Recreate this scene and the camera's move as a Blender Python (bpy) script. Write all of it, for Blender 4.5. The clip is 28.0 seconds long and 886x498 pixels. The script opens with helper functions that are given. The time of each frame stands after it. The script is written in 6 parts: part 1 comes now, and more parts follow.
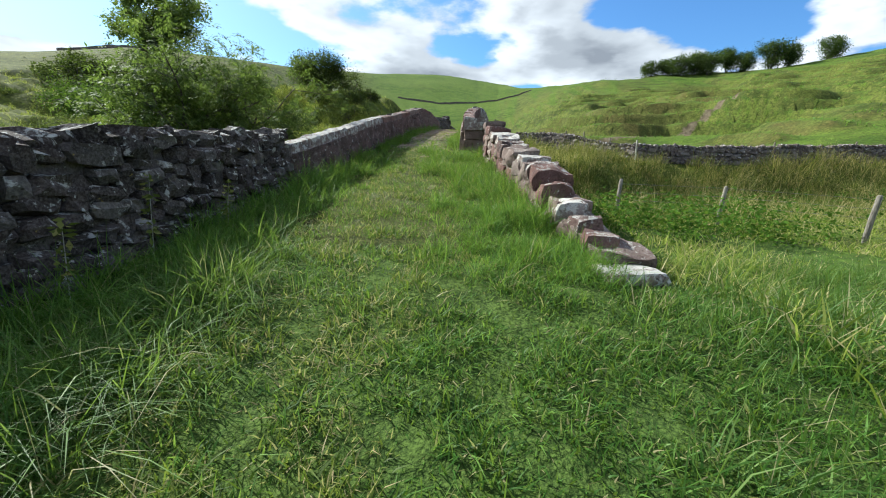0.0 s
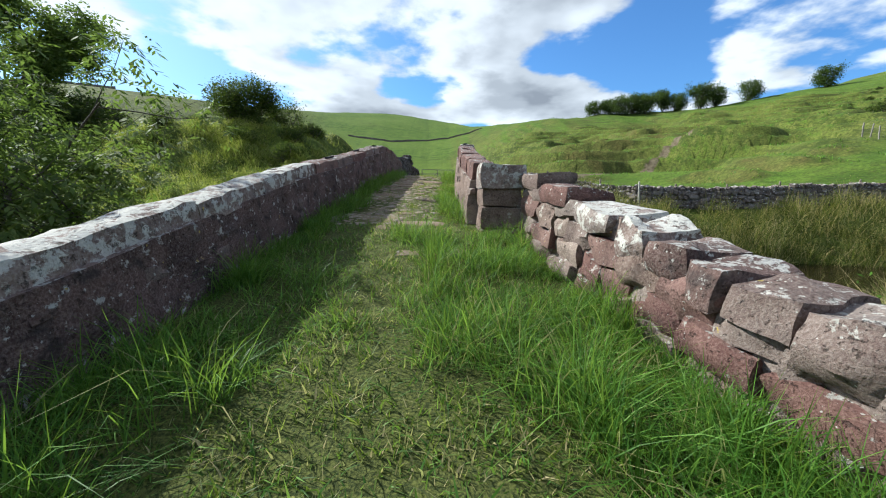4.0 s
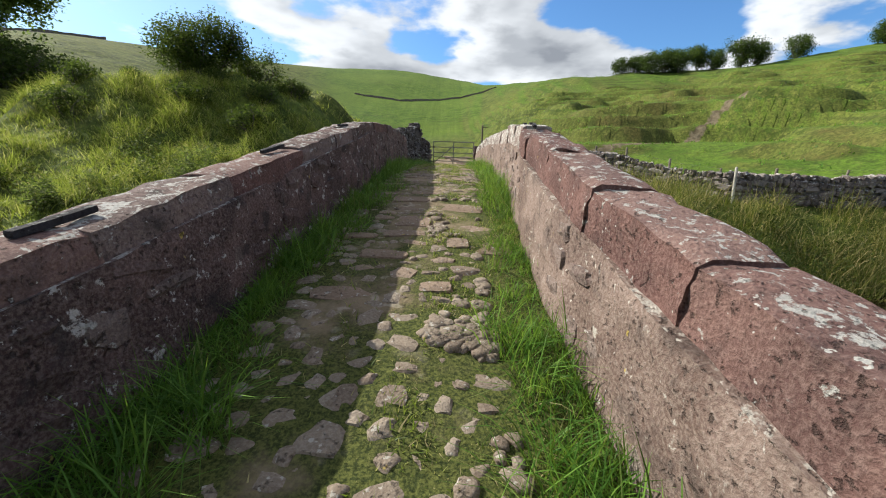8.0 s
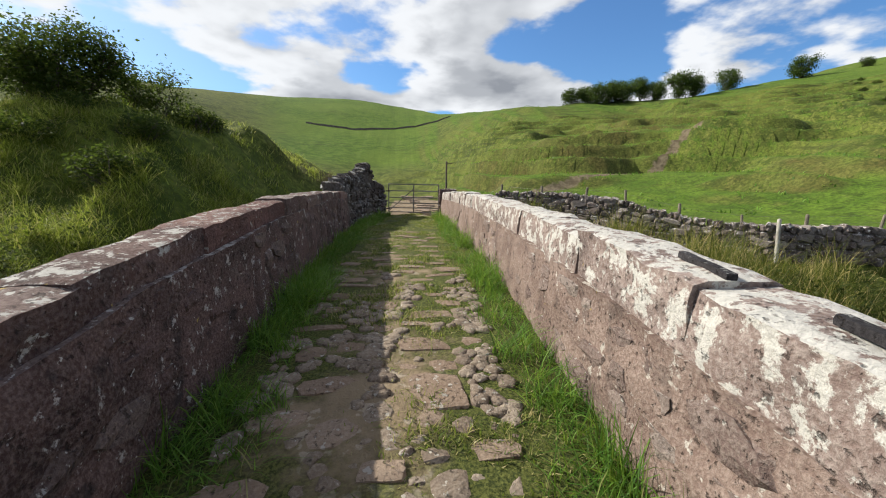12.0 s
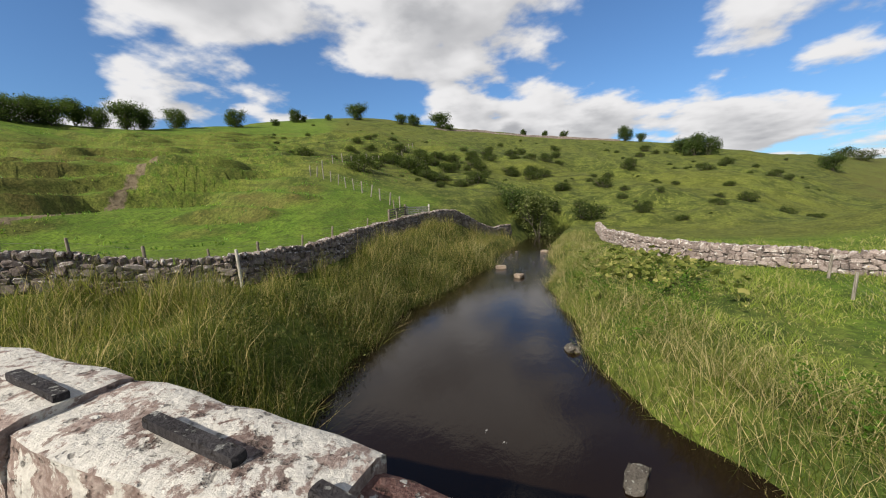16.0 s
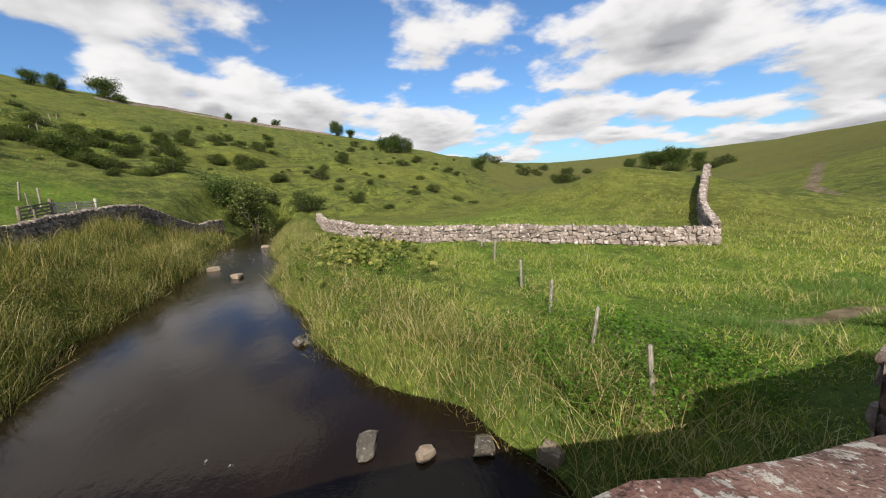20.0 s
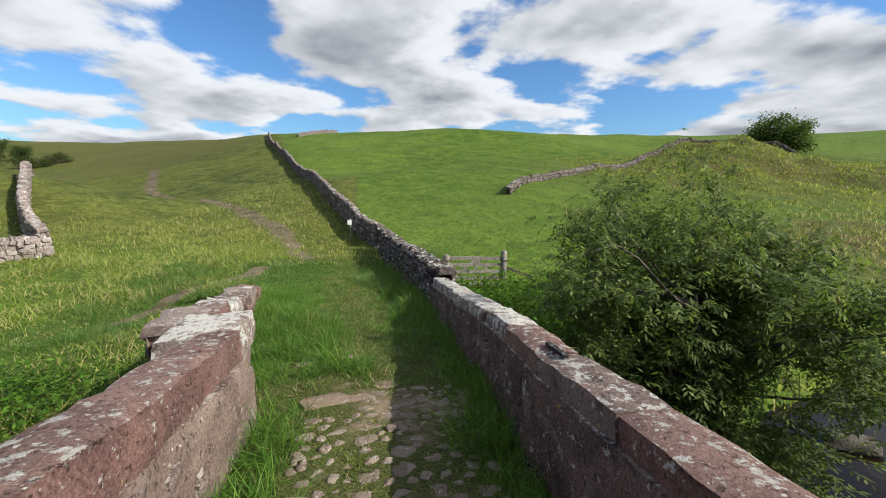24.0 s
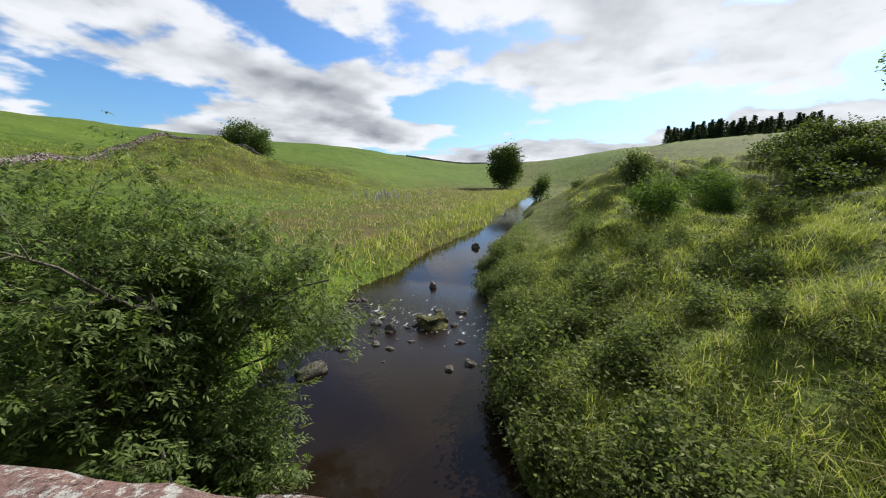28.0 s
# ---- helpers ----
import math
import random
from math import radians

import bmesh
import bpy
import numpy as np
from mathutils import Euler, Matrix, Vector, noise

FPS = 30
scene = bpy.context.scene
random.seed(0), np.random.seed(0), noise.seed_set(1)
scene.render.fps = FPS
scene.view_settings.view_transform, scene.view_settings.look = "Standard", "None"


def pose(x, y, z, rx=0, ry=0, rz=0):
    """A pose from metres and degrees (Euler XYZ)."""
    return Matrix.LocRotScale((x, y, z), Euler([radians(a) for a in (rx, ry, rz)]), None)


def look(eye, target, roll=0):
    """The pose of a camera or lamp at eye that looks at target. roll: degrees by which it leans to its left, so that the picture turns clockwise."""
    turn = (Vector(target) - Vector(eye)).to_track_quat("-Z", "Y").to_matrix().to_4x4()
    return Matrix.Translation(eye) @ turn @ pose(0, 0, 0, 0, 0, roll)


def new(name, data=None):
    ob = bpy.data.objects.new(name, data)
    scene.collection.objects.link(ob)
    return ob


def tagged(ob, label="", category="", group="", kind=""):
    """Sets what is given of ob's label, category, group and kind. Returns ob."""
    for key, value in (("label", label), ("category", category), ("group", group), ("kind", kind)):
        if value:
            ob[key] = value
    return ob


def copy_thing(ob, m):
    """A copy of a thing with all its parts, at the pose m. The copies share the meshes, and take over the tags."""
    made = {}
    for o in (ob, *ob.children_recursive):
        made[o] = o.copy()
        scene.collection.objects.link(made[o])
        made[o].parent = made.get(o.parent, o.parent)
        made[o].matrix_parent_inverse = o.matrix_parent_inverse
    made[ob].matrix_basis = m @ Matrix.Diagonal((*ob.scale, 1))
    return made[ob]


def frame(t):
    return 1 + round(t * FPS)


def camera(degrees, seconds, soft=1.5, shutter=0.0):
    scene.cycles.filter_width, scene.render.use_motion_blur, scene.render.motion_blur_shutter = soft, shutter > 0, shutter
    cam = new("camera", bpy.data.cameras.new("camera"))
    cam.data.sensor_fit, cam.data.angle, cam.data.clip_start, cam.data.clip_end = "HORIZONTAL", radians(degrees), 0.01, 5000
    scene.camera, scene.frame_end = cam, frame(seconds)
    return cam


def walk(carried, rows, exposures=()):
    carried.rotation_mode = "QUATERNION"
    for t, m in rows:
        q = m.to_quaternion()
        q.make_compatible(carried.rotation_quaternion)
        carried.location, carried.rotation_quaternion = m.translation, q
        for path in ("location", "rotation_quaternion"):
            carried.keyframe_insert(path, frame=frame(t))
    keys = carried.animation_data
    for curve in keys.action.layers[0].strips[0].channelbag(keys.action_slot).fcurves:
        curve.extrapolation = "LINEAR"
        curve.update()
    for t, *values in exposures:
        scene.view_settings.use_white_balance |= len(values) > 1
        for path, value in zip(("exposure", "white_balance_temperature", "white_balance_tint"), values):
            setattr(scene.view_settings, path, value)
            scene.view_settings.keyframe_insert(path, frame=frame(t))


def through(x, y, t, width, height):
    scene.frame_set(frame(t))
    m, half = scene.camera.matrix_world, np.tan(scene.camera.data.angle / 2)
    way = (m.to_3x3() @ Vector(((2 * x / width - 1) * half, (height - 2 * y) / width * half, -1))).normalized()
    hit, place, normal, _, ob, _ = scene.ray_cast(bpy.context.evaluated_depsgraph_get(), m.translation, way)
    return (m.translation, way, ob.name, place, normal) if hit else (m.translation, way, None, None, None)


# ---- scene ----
cam = camera(97.3, 28.0, 1.1)
PATH = [
    (0, (1.371, -0.542, 1.388), (1.194, 1.392, 0.909), 2.28),
    (0.5, (1.216, 0.121, 1.465), (1.093, 2.065, 1.012), 2.61),
    (1, (1.036, 0.793, 1.529), (0.955, 2.743, 1.094), 2.83),
    (1.5, (0.757, 1.435, 1.664), (0.733, 3.395, 1.267), 2.25),
    (2, (0.540, 2.137, 1.747), (0.573, 4.107, 1.403), 1.65),
    (2.5, (0.321, 2.842, 1.804), (0.378, 4.816, 1.488), 1.19),
    (3, (0.237, 3.588, 1.859), (0.302, 5.565, 1.562), 0.76),
    (3.5, (0.186, 4.357, 1.899), (0.247, 6.336, 1.614), 0.98),
    (5.5, (0.250, 7.472, 2.323), (0.238, 9.432, 1.927), 1.53),
    (6, (0.208, 8.085, 2.420), (0.195, 10.041, 2.005), 1.67),
    (6.5, (0.218, 8.725, 2.519), (0.229, 10.665, 2.035), 1.83),
    (7, (0.163, 9.320, 2.608), (0.159, 11.250, 2.085), 1.70),
    (7.5, (0.049, 9.920, 2.724), (0.044, 11.857, 2.226), 1.67),
    (8, (-0.099, 10.545, 2.805), (-0.093, 12.485, 2.319), 1.99),
    (8.5, (-0.209, 11.170, 2.930), (-0.149, 13.109, 2.444), 2.43),
    (9, (-0.208, 11.747, 3.027), (-0.092, 13.688, 2.558), 2.58),
    (9.5, (-0.228, 12.366, 3.146), (-0.064, 14.310, 2.707), 2.45),
    (10, (-0.205, 12.996, 3.258), (-0.001, 14.946, 2.866), 2.08),
    (10.5, (-0.246, 13.623, 3.370), (-0.032, 15.576, 2.994), 1.93),
    (11, (-0.200, 14.228, 3.445), (0.011, 16.181, 3.070), 1.66),
    (11.5, (-0.163, 14.774, 3.501), (0.040, 16.732, 3.149), 1.12),
    (13.5, (-0.162, 15.380, 3.689), (0.340, 17.277, 3.303), 2.94),
    (14, (0.004, 15.330, 3.700), (0.927, 17.065, 3.330), 2.01),
    (14.5, (0.156, 15.218, 3.714), (1.508, 16.653, 3.379), -0.22),
    (15, (0.233, 15.107, 3.729), (1.843, 16.256, 3.431), -2.31),
    (15.5, (0.273, 15.011, 3.745), (2.057, 15.880, 3.496), -2.33),
    (16, (0.290, 14.927, 3.754), (2.192, 15.504, 3.533), -2.48),
    (16.5, (0.313, 14.874, 3.767), (2.283, 15.155, 3.571), -2.89),
    (17, (0.321, 14.816, 3.754), (2.312, 14.851, 3.566), -3.90),
    (17.5, (0.352, 14.780, 3.764), (2.330, 14.585, 3.544), -4.57),
    (18, (0.365, 14.744, 3.757), (2.309, 14.338, 3.523), -4.93),
    (18.5, (0.379, 14.713, 3.741), (2.278, 14.148, 3.467), -4.70),
    (19, (0.362, 14.712, 3.721), (2.209, 14.011, 3.412), -3.00),
    (19.5, (0.354, 14.724, 3.713), (2.177, 13.964, 3.397), -1.66),
    (20, (0.384, 14.729, 3.695), (2.212, 13.986, 3.370), -2.82),
    (20.5, (0.430, 14.690, 3.710), (2.213, 13.840, 3.400), -2.25),
    (22.5, (0.189, 14.453, 3.680), (0.941, 12.623, 3.384), -0.40),
    (23, (0.077, 14.472, 3.686), (0.473, 12.537, 3.372), -0.16),
    (23.5, (-0.100, 14.461, 3.683), (-0.080, 12.491, 3.342), 0.27),
    (24, (-0.296, 14.443, 3.682), (-0.698, 12.518, 3.321), 0.92),
    (24.5, (-0.441, 14.458, 3.674), (-1.255, 12.669, 3.303), 1.54),
    (25, (-0.517, 14.508, 3.663), (-1.658, 12.913, 3.269), 1.60),
    (25.5, (-0.594, 14.550, 3.656), (-1.979, 13.160, 3.264), 1.64),
    (26, (-0.684, 14.578, 3.610), (-2.230, 13.366, 3.236), 0.76),
    (26.5, (-0.765, 14.615, 3.603), (-2.451, 13.596, 3.259), 2.02),
    (27, (-0.836, 14.675, 3.609), (-2.641, 13.875, 3.297), 2.69),
    (27.5, (-0.888, 14.755, 3.612), (-2.770, 14.150, 3.314), 2.37),
    (28, (-0.894, 14.782, 3.606), (-2.819, 14.350, 3.284), 1.42),
]
EXPOSURE = [(0, 0.9, 5850, 4), (3, 0.86, 5700, 4), (6, 0.84, 5950, 6), (8, 0.78, 6250, 8), (11.5, 0.66, 6350, 9), (14, 0.58, 6400, 10), (17, 0.46, 6700, 11), (20.5, 0.62, 6700, 11), (23, 0.56, 6250, 9), (25, 0.62, 6250, 9), (28, 0.64, 6250, 10)]
walk(cam, [(t, look(eye, target, roll)) for t, eye, target, roll in PATH], EXPOSURE)

# world, sun
SUN_AZ, SUN_EL = -62.0, 36.0      # degrees from +y towards +x, and above the horizon
world = bpy.data.worlds.new("sky")
scene.world = world
world.use_nodes = True
wn, wl = world.node_tree.nodes, world.node_tree.links
wn.clear()


def wnode(kind, **values):
    n = wn.new(kind)
    for key, value in values.items():
        n.inputs[key].default_value = value
    return n


sky = wn.new("ShaderNodeTexSky")
sky.sky_type, sky.sun_disc = "NISHITA", False
sky.sun_elevation, sky.sun_rotation = radians(SUN_EL), radians(SUN_AZ)
sky.air_density, sky.dust_density, sky.ozone_density = 1.0, 0.85, 2.5
coord = wn.new("ShaderNodeTexCoord")
split = wn.new("ShaderNodeSeparateXYZ")
wl.new(coord.outputs["Generated"], split.inputs[0])


def wmath(op, a, b=None, clamp=False):
    n = wn.new("ShaderNodeMath")
    n.operation, n.use_clamp = op, clamp
    for k, v in enumerate((a, b)):
        if v is None:
            continue
        if isinstance(v, (int, float)):
            n.inputs[k].default_value = v
        else:
            wl.new(v, n.inputs[k])
    return n.outputs[0]


# a cloud layer: directions are carried up to a plane overhead, bent down to the horizon
lift = wmath("ADD", wmath("MAXIMUM", split.outputs["Z"], 0.0), 0.2)
flat = wn.new("ShaderNodeCombineXYZ")
wl.new(wmath("DIVIDE", split.outputs["X"], lift), flat.inputs[0])
wl.new(wmath("DIVIDE", split.outputs["Y"], lift), flat.inputs[1])


def puffs(vector, detail):
    n = wnode("ShaderNodeTexNoise", Scale=1.3, Detail=detail, Roughness=0.5, Distortion=0.0)
    n.noise_dimensions = "4D"
    n.inputs["W"].default_value = 6.3
    wl.new(vector, n.inputs["Vector"])
    return n.outputs[0]


def wspan(value, low, high):
    n = wn.new("ShaderNodeMapRange")
    n.interpolation_type = "SMOOTHSTEP"
    n.inputs["From Min"].default_value, n.inputs["From Max"].default_value = low, high
    wl.new(value, n.inputs["Value"])
    return n.outputs[0]


# the side of each cloud towards the sun is white, the far side and the thick middle grey
shifted = wn.new("ShaderNodeVectorMath")
shifted.operation = "ADD"
wl.new(flat.outputs[0], shifted.inputs[0])
shifted.inputs[1].default_value = (0.16 * math.sin(radians(SUN_AZ)), 0.16 * math.cos(radians(SUN_AZ)), 0)
here, sunward = puffs(flat.outputs[0], 8.0), puffs(shifted.outputs[0], 4.0)
cover = wspan(here, 0.455, 0.512)
shade = wmath("ADD", wmath("MULTIPLY", wspan(wmath("SUBTRACT", sunward, here), -0.06, 0.1), 0.55), wmath("MULTIPLY", wspan(here, 0.53, 0.66), 0.75), True)
cloud = wn.new("ShaderNodeMix")
cloud.data_type = "RGBA"
cloud.inputs["A"].default_value = (10.5, 10.6, 10.8, 1)
cloud.inputs["B"].default_value = (3.5, 3.7, 4.1, 1)
wl.new(shade, cloud.inputs["Factor"])
tint = wn.new("ShaderNodeMix")
tint.data_type, tint.blend_type = "RGBA", "MULTIPLY"
tint.inputs["Factor"].default_value = 1.0
tint.inputs["B"].default_value = (0.95, 1.36, 1.75, 1)
wl.new(sky.outputs[0], tint.inputs["A"])
both = wn.new("ShaderNodeMix")
both.data_type = "RGBA"
wl.new(cover, both.inputs["Factor"])
wl.new(tint.outputs["Result"], both.inputs["A"])
wl.new(cloud.outputs["Result"], both.inputs["B"])
toward = wn.new("ShaderNodeVectorMath")
toward.operation = "DOT_PRODUCT"
wl.new(coord.outputs["Generated"], toward.inputs[0])
toward.inputs[1].default_value = (math.sin(radians(SUN_AZ)) * math.cos(radians(SUN_EL)), math.cos(radians(SUN_AZ)) * math.cos(radians(SUN_EL)), math.sin(radians(SUN_EL)))
veil = wn.new("ShaderNodeMix")
veil.data_type = "RGBA"
wl.new(wmath("MULTIPLY", wspan(toward.outputs["Value"], 0.5, 0.99), 0.22), veil.inputs["Factor"])
wl.new(both.outputs["Result"], veil.inputs["A"])
veil.inputs["B"].default_value = (11.0, 11.2, 11.4, 1)
back = wnode("ShaderNodeBackground", Strength=0.057)
wl.new(veil.outputs["Result"], back.inputs["Color"])
wout = wn.new("ShaderNodeOutputWorld")
wl.new(back.outputs[0], wout.inputs[0])

a_, e_ = radians(SUN_AZ), radians(SUN_EL)
to_sun = Vector((math.sin(a_) * math.cos(e_), math.cos(a_) * math.cos(e_), math.sin(e_)))
sun = new("sun", bpy.data.lights.new("sun", "SUN"))
sun.data.energy, sun.data.angle, sun.data.color = 5.0, radians(0.55), (1.0, 0.93, 0.8)
sun.matrix_world = look((0, 0, 60), Vector((0, 0, 60)) - to_sun)

# ---- materials ----


class Nodes:
    """Short hand for the nodes of one material."""

    def __init__(self, name):
        self.mat = bpy.data.materials.new(name)
        self.mat.use_nodes = True
        self.t = self.mat.node_tree
        self.t.nodes.clear()
        self.out = self.t.nodes.new("ShaderNodeOutputMaterial")
        self.place = self.t.nodes.new("ShaderNodeNewGeometry")

    def put(self, socket, value):
        if isinstance(value, bpy.types.NodeSocket):
            self.t.links.new(value, socket)
        else:
            socket.default_value = value

    def noise(self, scale, detail=4.0, rough=0.55, vector=None, distort=0.0, seed=None):
        n = self.t.nodes.new("ShaderNodeTexNoise")
        n.inputs["Scale"].default_value, n.inputs["Detail"].default_value = scale, detail
        n.inputs["Roughness"].default_value, n.inputs["Distortion"].default_value = rough, distort
        if seed is not None:
            n.noise_dimensions = "4D"
            n.inputs["W"].default_value = seed
        self.t.links.new(vector or self.place.outputs["Position"], n.inputs["Vector"])
        return n.outputs[0]

    def span(self, value, low, high, to=(0.0, 1.0)):
        n = self.t.nodes.new("ShaderNodeMapRange")
        n.interpolation_type = "SMOOTHSTEP"
        self.put(n.inputs["Value"], value)
        for key, v in (("From Min", low), ("From Max", high), ("To Min", to[0]), ("To Max", to[1])):
            n.inputs[key].default_value = v
        return n.outputs[0]

    def mix(self, factor, a, b, blend="MIX"):
        n = self.t.nodes.new("ShaderNodeMix")
        n.data_type, n.blend_type = "RGBA", blend
        for key, v in (("Factor", factor), ("A", a), ("B", b)):
            self.put(n.inputs[key], (*v, 1) if isinstance(v, tuple) and len(v) == 3 else v)
        return n.outputs["Result"]

    def math(self, op, a, b):
        n = self.t.nodes.new("ShaderNodeMath")
        n.operation = op
        self.put(n.inputs[0], a)
        self.put(n.inputs[1], b)
        return n.outputs[0]

    def chance(self):
        """Random by object, and by island."""
        n = self.t.nodes.new("ShaderNodeObjectInfo")
        return self.math("FRACT", self.math("ADD", n.outputs["Random"], self.place.outputs["Random Per Island"]), 0.0)

    def cover(self, name):
        n = self.t.nodes.new("ShaderNodeAttribute")
        n.attribute_name = name
        s = self.t.nodes.new("ShaderNodeSeparateColor")
        self.t.links.new(n.outputs["Color"], s.inputs[0])
        self.cover_alpha = n.outputs["Alpha"]
        return s.outputs

    def bump(self, height, strength, distance):
        n = self.t.nodes.new("ShaderNodeBump")
        n.inputs["Strength"].default_value, n.inputs["Distance"].default_value = strength, distance
        self.t.links.new(height, n.inputs["Height"])
        return n.outputs[0]

    def shine(self, color, rough=0.9, normal=None, gloss=0.3, metal=0.0):
        n = self.t.nodes.new("ShaderNodeBsdfPrincipled")
        self.put(n.inputs["Base Color"], (*color, 1) if isinstance(color, tuple) else color)
        self.put(n.inputs["Roughness"], rough)
        n.inputs["Specular IOR Level"].default_value, n.inputs["Metallic"].default_value = gloss, metal
        if normal is not None:
            self.t.links.new(normal, n.inputs["Normal"])
        self.t.links.new(n.outputs[0], self.out.inputs["Surface"])
        return n

    def leafy(self, color, through, share, rough=0.6, gloss=0.25):
        """A thin leaf: gloss in front, and light that comes through."""
        front = self.shine(color, rough, gloss=gloss)
        thin = self.t.nodes.new("ShaderNodeBsdfTranslucent")
        self.put(thin.inputs["Color"], through)
        m = self.t.nodes.new("ShaderNodeMixShader")
        m.inputs[0].default_value = share
        self.t.links.new(front.outputs[0], m.inputs[1])
        self.t.links.new(thin.outputs[0], m.inputs[2])
        self.t.links.new(m.outputs[0], self.out.inputs["Surface"])
        return self.mat


def stone_mat(name, dark, mid, pale, lichen, amount, size=6.0, rough=0.92, black=0.3):
    """Weathered stone: broad stains, grain, crusts of lichen, black algae."""
    n = Nodes(name)
    r = n.chance()
    broad, grain, crust = n.noise(size * 0.35, 5), n.noise(size * 9, 6, 0.65), n.noise(size * 1.6, 8, 0.7, distort=0.2)
    c = n.mix(n.span(broad, 0.37, 0.6), dark, mid)
    c = n.mix(n.span(r, 0.55, 1.0), c, n.mix(0.55, c, pale))
    c = n.mix(n.span(r, 0.0, 0.35, (0.45, 0.0)), c, n.mix(0.6, c, dark))
    c = n.mix(n.span(grain, 0.38, 0.68), n.mix(0.4, c, dark), n.mix(0.36, c, pale))
    soot = n.noise(size * 0.9, 6, 0.6, seed=5.1)
    c = n.mix(n.math("MULTIPLY", n.span(soot, 0.52, 0.66), black), c, (0.035, 0.03, 0.03))
    up = n.t.nodes.new("ShaderNodeSeparateXYZ")
    n.t.links.new(n.place.outputs["Normal"], up.inputs[0])
    top = n.span(up.outputs["Z"], -0.2, 0.9, (0.0, 0.075))
    mask = n.span(n.math("ADD", crust, top), 0.655 - amount, 0.70 - amount)
    spots = n.noise(size * 4.2, 3, 0.5, seed=2.2)
    c = n.mix(mask, c, n.mix(n.span(grain, 0.3, 0.7), lichen, tuple(v * 0.75 for v in lichen)))
    c = n.mix(n.span(n.math("ADD", spots, top), 0.70, 0.73), c, lichen)
    yellow = n.noise(size * 2.1, 4, 0.5, seed=9.4)
    c = n.mix(n.span(yellow, 0.70, 0.74), c, (0.36, 0.27, 0.08))
    h = n.math("ADD", n.math("MULTIPLY", broad, 0.6), n.math("MULTIPLY", grain, 0.4))
    pits = n.span(n.noise(size * 5, 5, 0.65, seed=7.7), 0.34, 0.43)
    c = n.mix(pits, n.mix(0.6, c, (0.03, 0.025, 0.022)), c)
    h = n.math("ADD", h, n.math("MULTIPLY", pits, 0.35))
    n.shine(c, rough, n.bump(h, 0.9, 0.035), 0.15)
    return n.mat


M_COPING = stone_mat("sandstone_coping", (0.078, 0.039, 0.0359), (0.176, 0.0936, 0.0796), (0.281, 0.195, 0.168), (0.406, 0.39, 0.359), 0.035, 7.0, black=0.35)
M_COPING_L = stone_mat("sandstone_coping_mottled", (0.0663, 0.039, 0.0351), (0.148, 0.0897, 0.078), (0.281, 0.226, 0.203), (0.429, 0.413, 0.382), 0.06, 6.0, black=0.7)
M_SLATE = stone_mat("dark_slate", (0.022, 0.02, 0.022), (0.045, 0.042, 0.045), (0.085, 0.08, 0.085), (0.2, 0.2, 0.19), 0.01, 9.0)
M_COPING_W = stone_mat("lichened_coping", (0.12, 0.08, 0.07), (0.28, 0.215, 0.19), (0.43, 0.385, 0.35), (0.52, 0.5, 0.46), 0.14, 5.0, black=0.35)
M_BODY = stone_mat("parapet_rubble", (0.125, 0.082, 0.068), (0.245, 0.178, 0.15), (0.38, 0.315, 0.27), (0.46, 0.42, 0.37), 0.035, 6.0, black=0.4)
# dark purple drystone, darkened further to carry the shade on the path-side wall
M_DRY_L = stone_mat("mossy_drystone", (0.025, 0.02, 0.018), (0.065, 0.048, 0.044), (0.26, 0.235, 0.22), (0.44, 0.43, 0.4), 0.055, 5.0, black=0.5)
# left parapet's purple rubble, darkened further for its shaded inner face
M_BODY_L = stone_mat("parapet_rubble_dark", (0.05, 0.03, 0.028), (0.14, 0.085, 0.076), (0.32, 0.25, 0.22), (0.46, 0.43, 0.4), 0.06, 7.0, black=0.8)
M_FACE = stone_mat("parapet_face_stone", (0.117, 0.078, 0.0686), (0.218, 0.164, 0.144), (0.343, 0.296, 0.261), (0.437, 0.413, 0.374), 0.02, 7.0)
# face stone with the left wall's shade put into its colour
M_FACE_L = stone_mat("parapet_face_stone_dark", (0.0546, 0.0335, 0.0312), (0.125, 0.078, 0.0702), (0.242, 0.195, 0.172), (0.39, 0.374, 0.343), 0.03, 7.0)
M_DRY = stone_mat("drystone", (0.06, 0.045, 0.04), (0.16, 0.125, 0.112), (0.37, 0.33, 0.305), (0.5, 0.48, 0.455), 0.045, 4.0)
M_PINK = stone_mat("drystone_pale", (0.11, 0.085, 0.078), (0.26, 0.205, 0.185), (0.48, 0.42, 0.39), (0.56, 0.54, 0.51), 0.06, 3.0, black=0.35)
M_COBBLE = stone_mat("cobble", (0.156, 0.117, 0.0897), (0.257, 0.207, 0.16), (0.374, 0.32, 0.257), (0.39, 0.359, 0.312), -0.06, 7.0, black=0.1)
M_SLAB = stone_mat("worn_slab", (0.172, 0.121, 0.0858), (0.257, 0.187, 0.14), (0.335, 0.265, 0.207), (0.351, 0.32, 0.281), -0.08, 6.0, black=0.1)
M_ROCK = stone_mat("river_rock", (0.03, 0.026, 0.022), (0.09, 0.08, 0.066), (0.24, 0.215, 0.185), (0.3, 0.3, 0.27), -0.02, 5.0)
M_MOSS = stone_mat("mossy_rock", (0.03, 0.032, 0.014), (0.08, 0.085, 0.028), (0.15, 0.15, 0.055), (0.2, 0.18, 0.06), 0.05, 4.0)


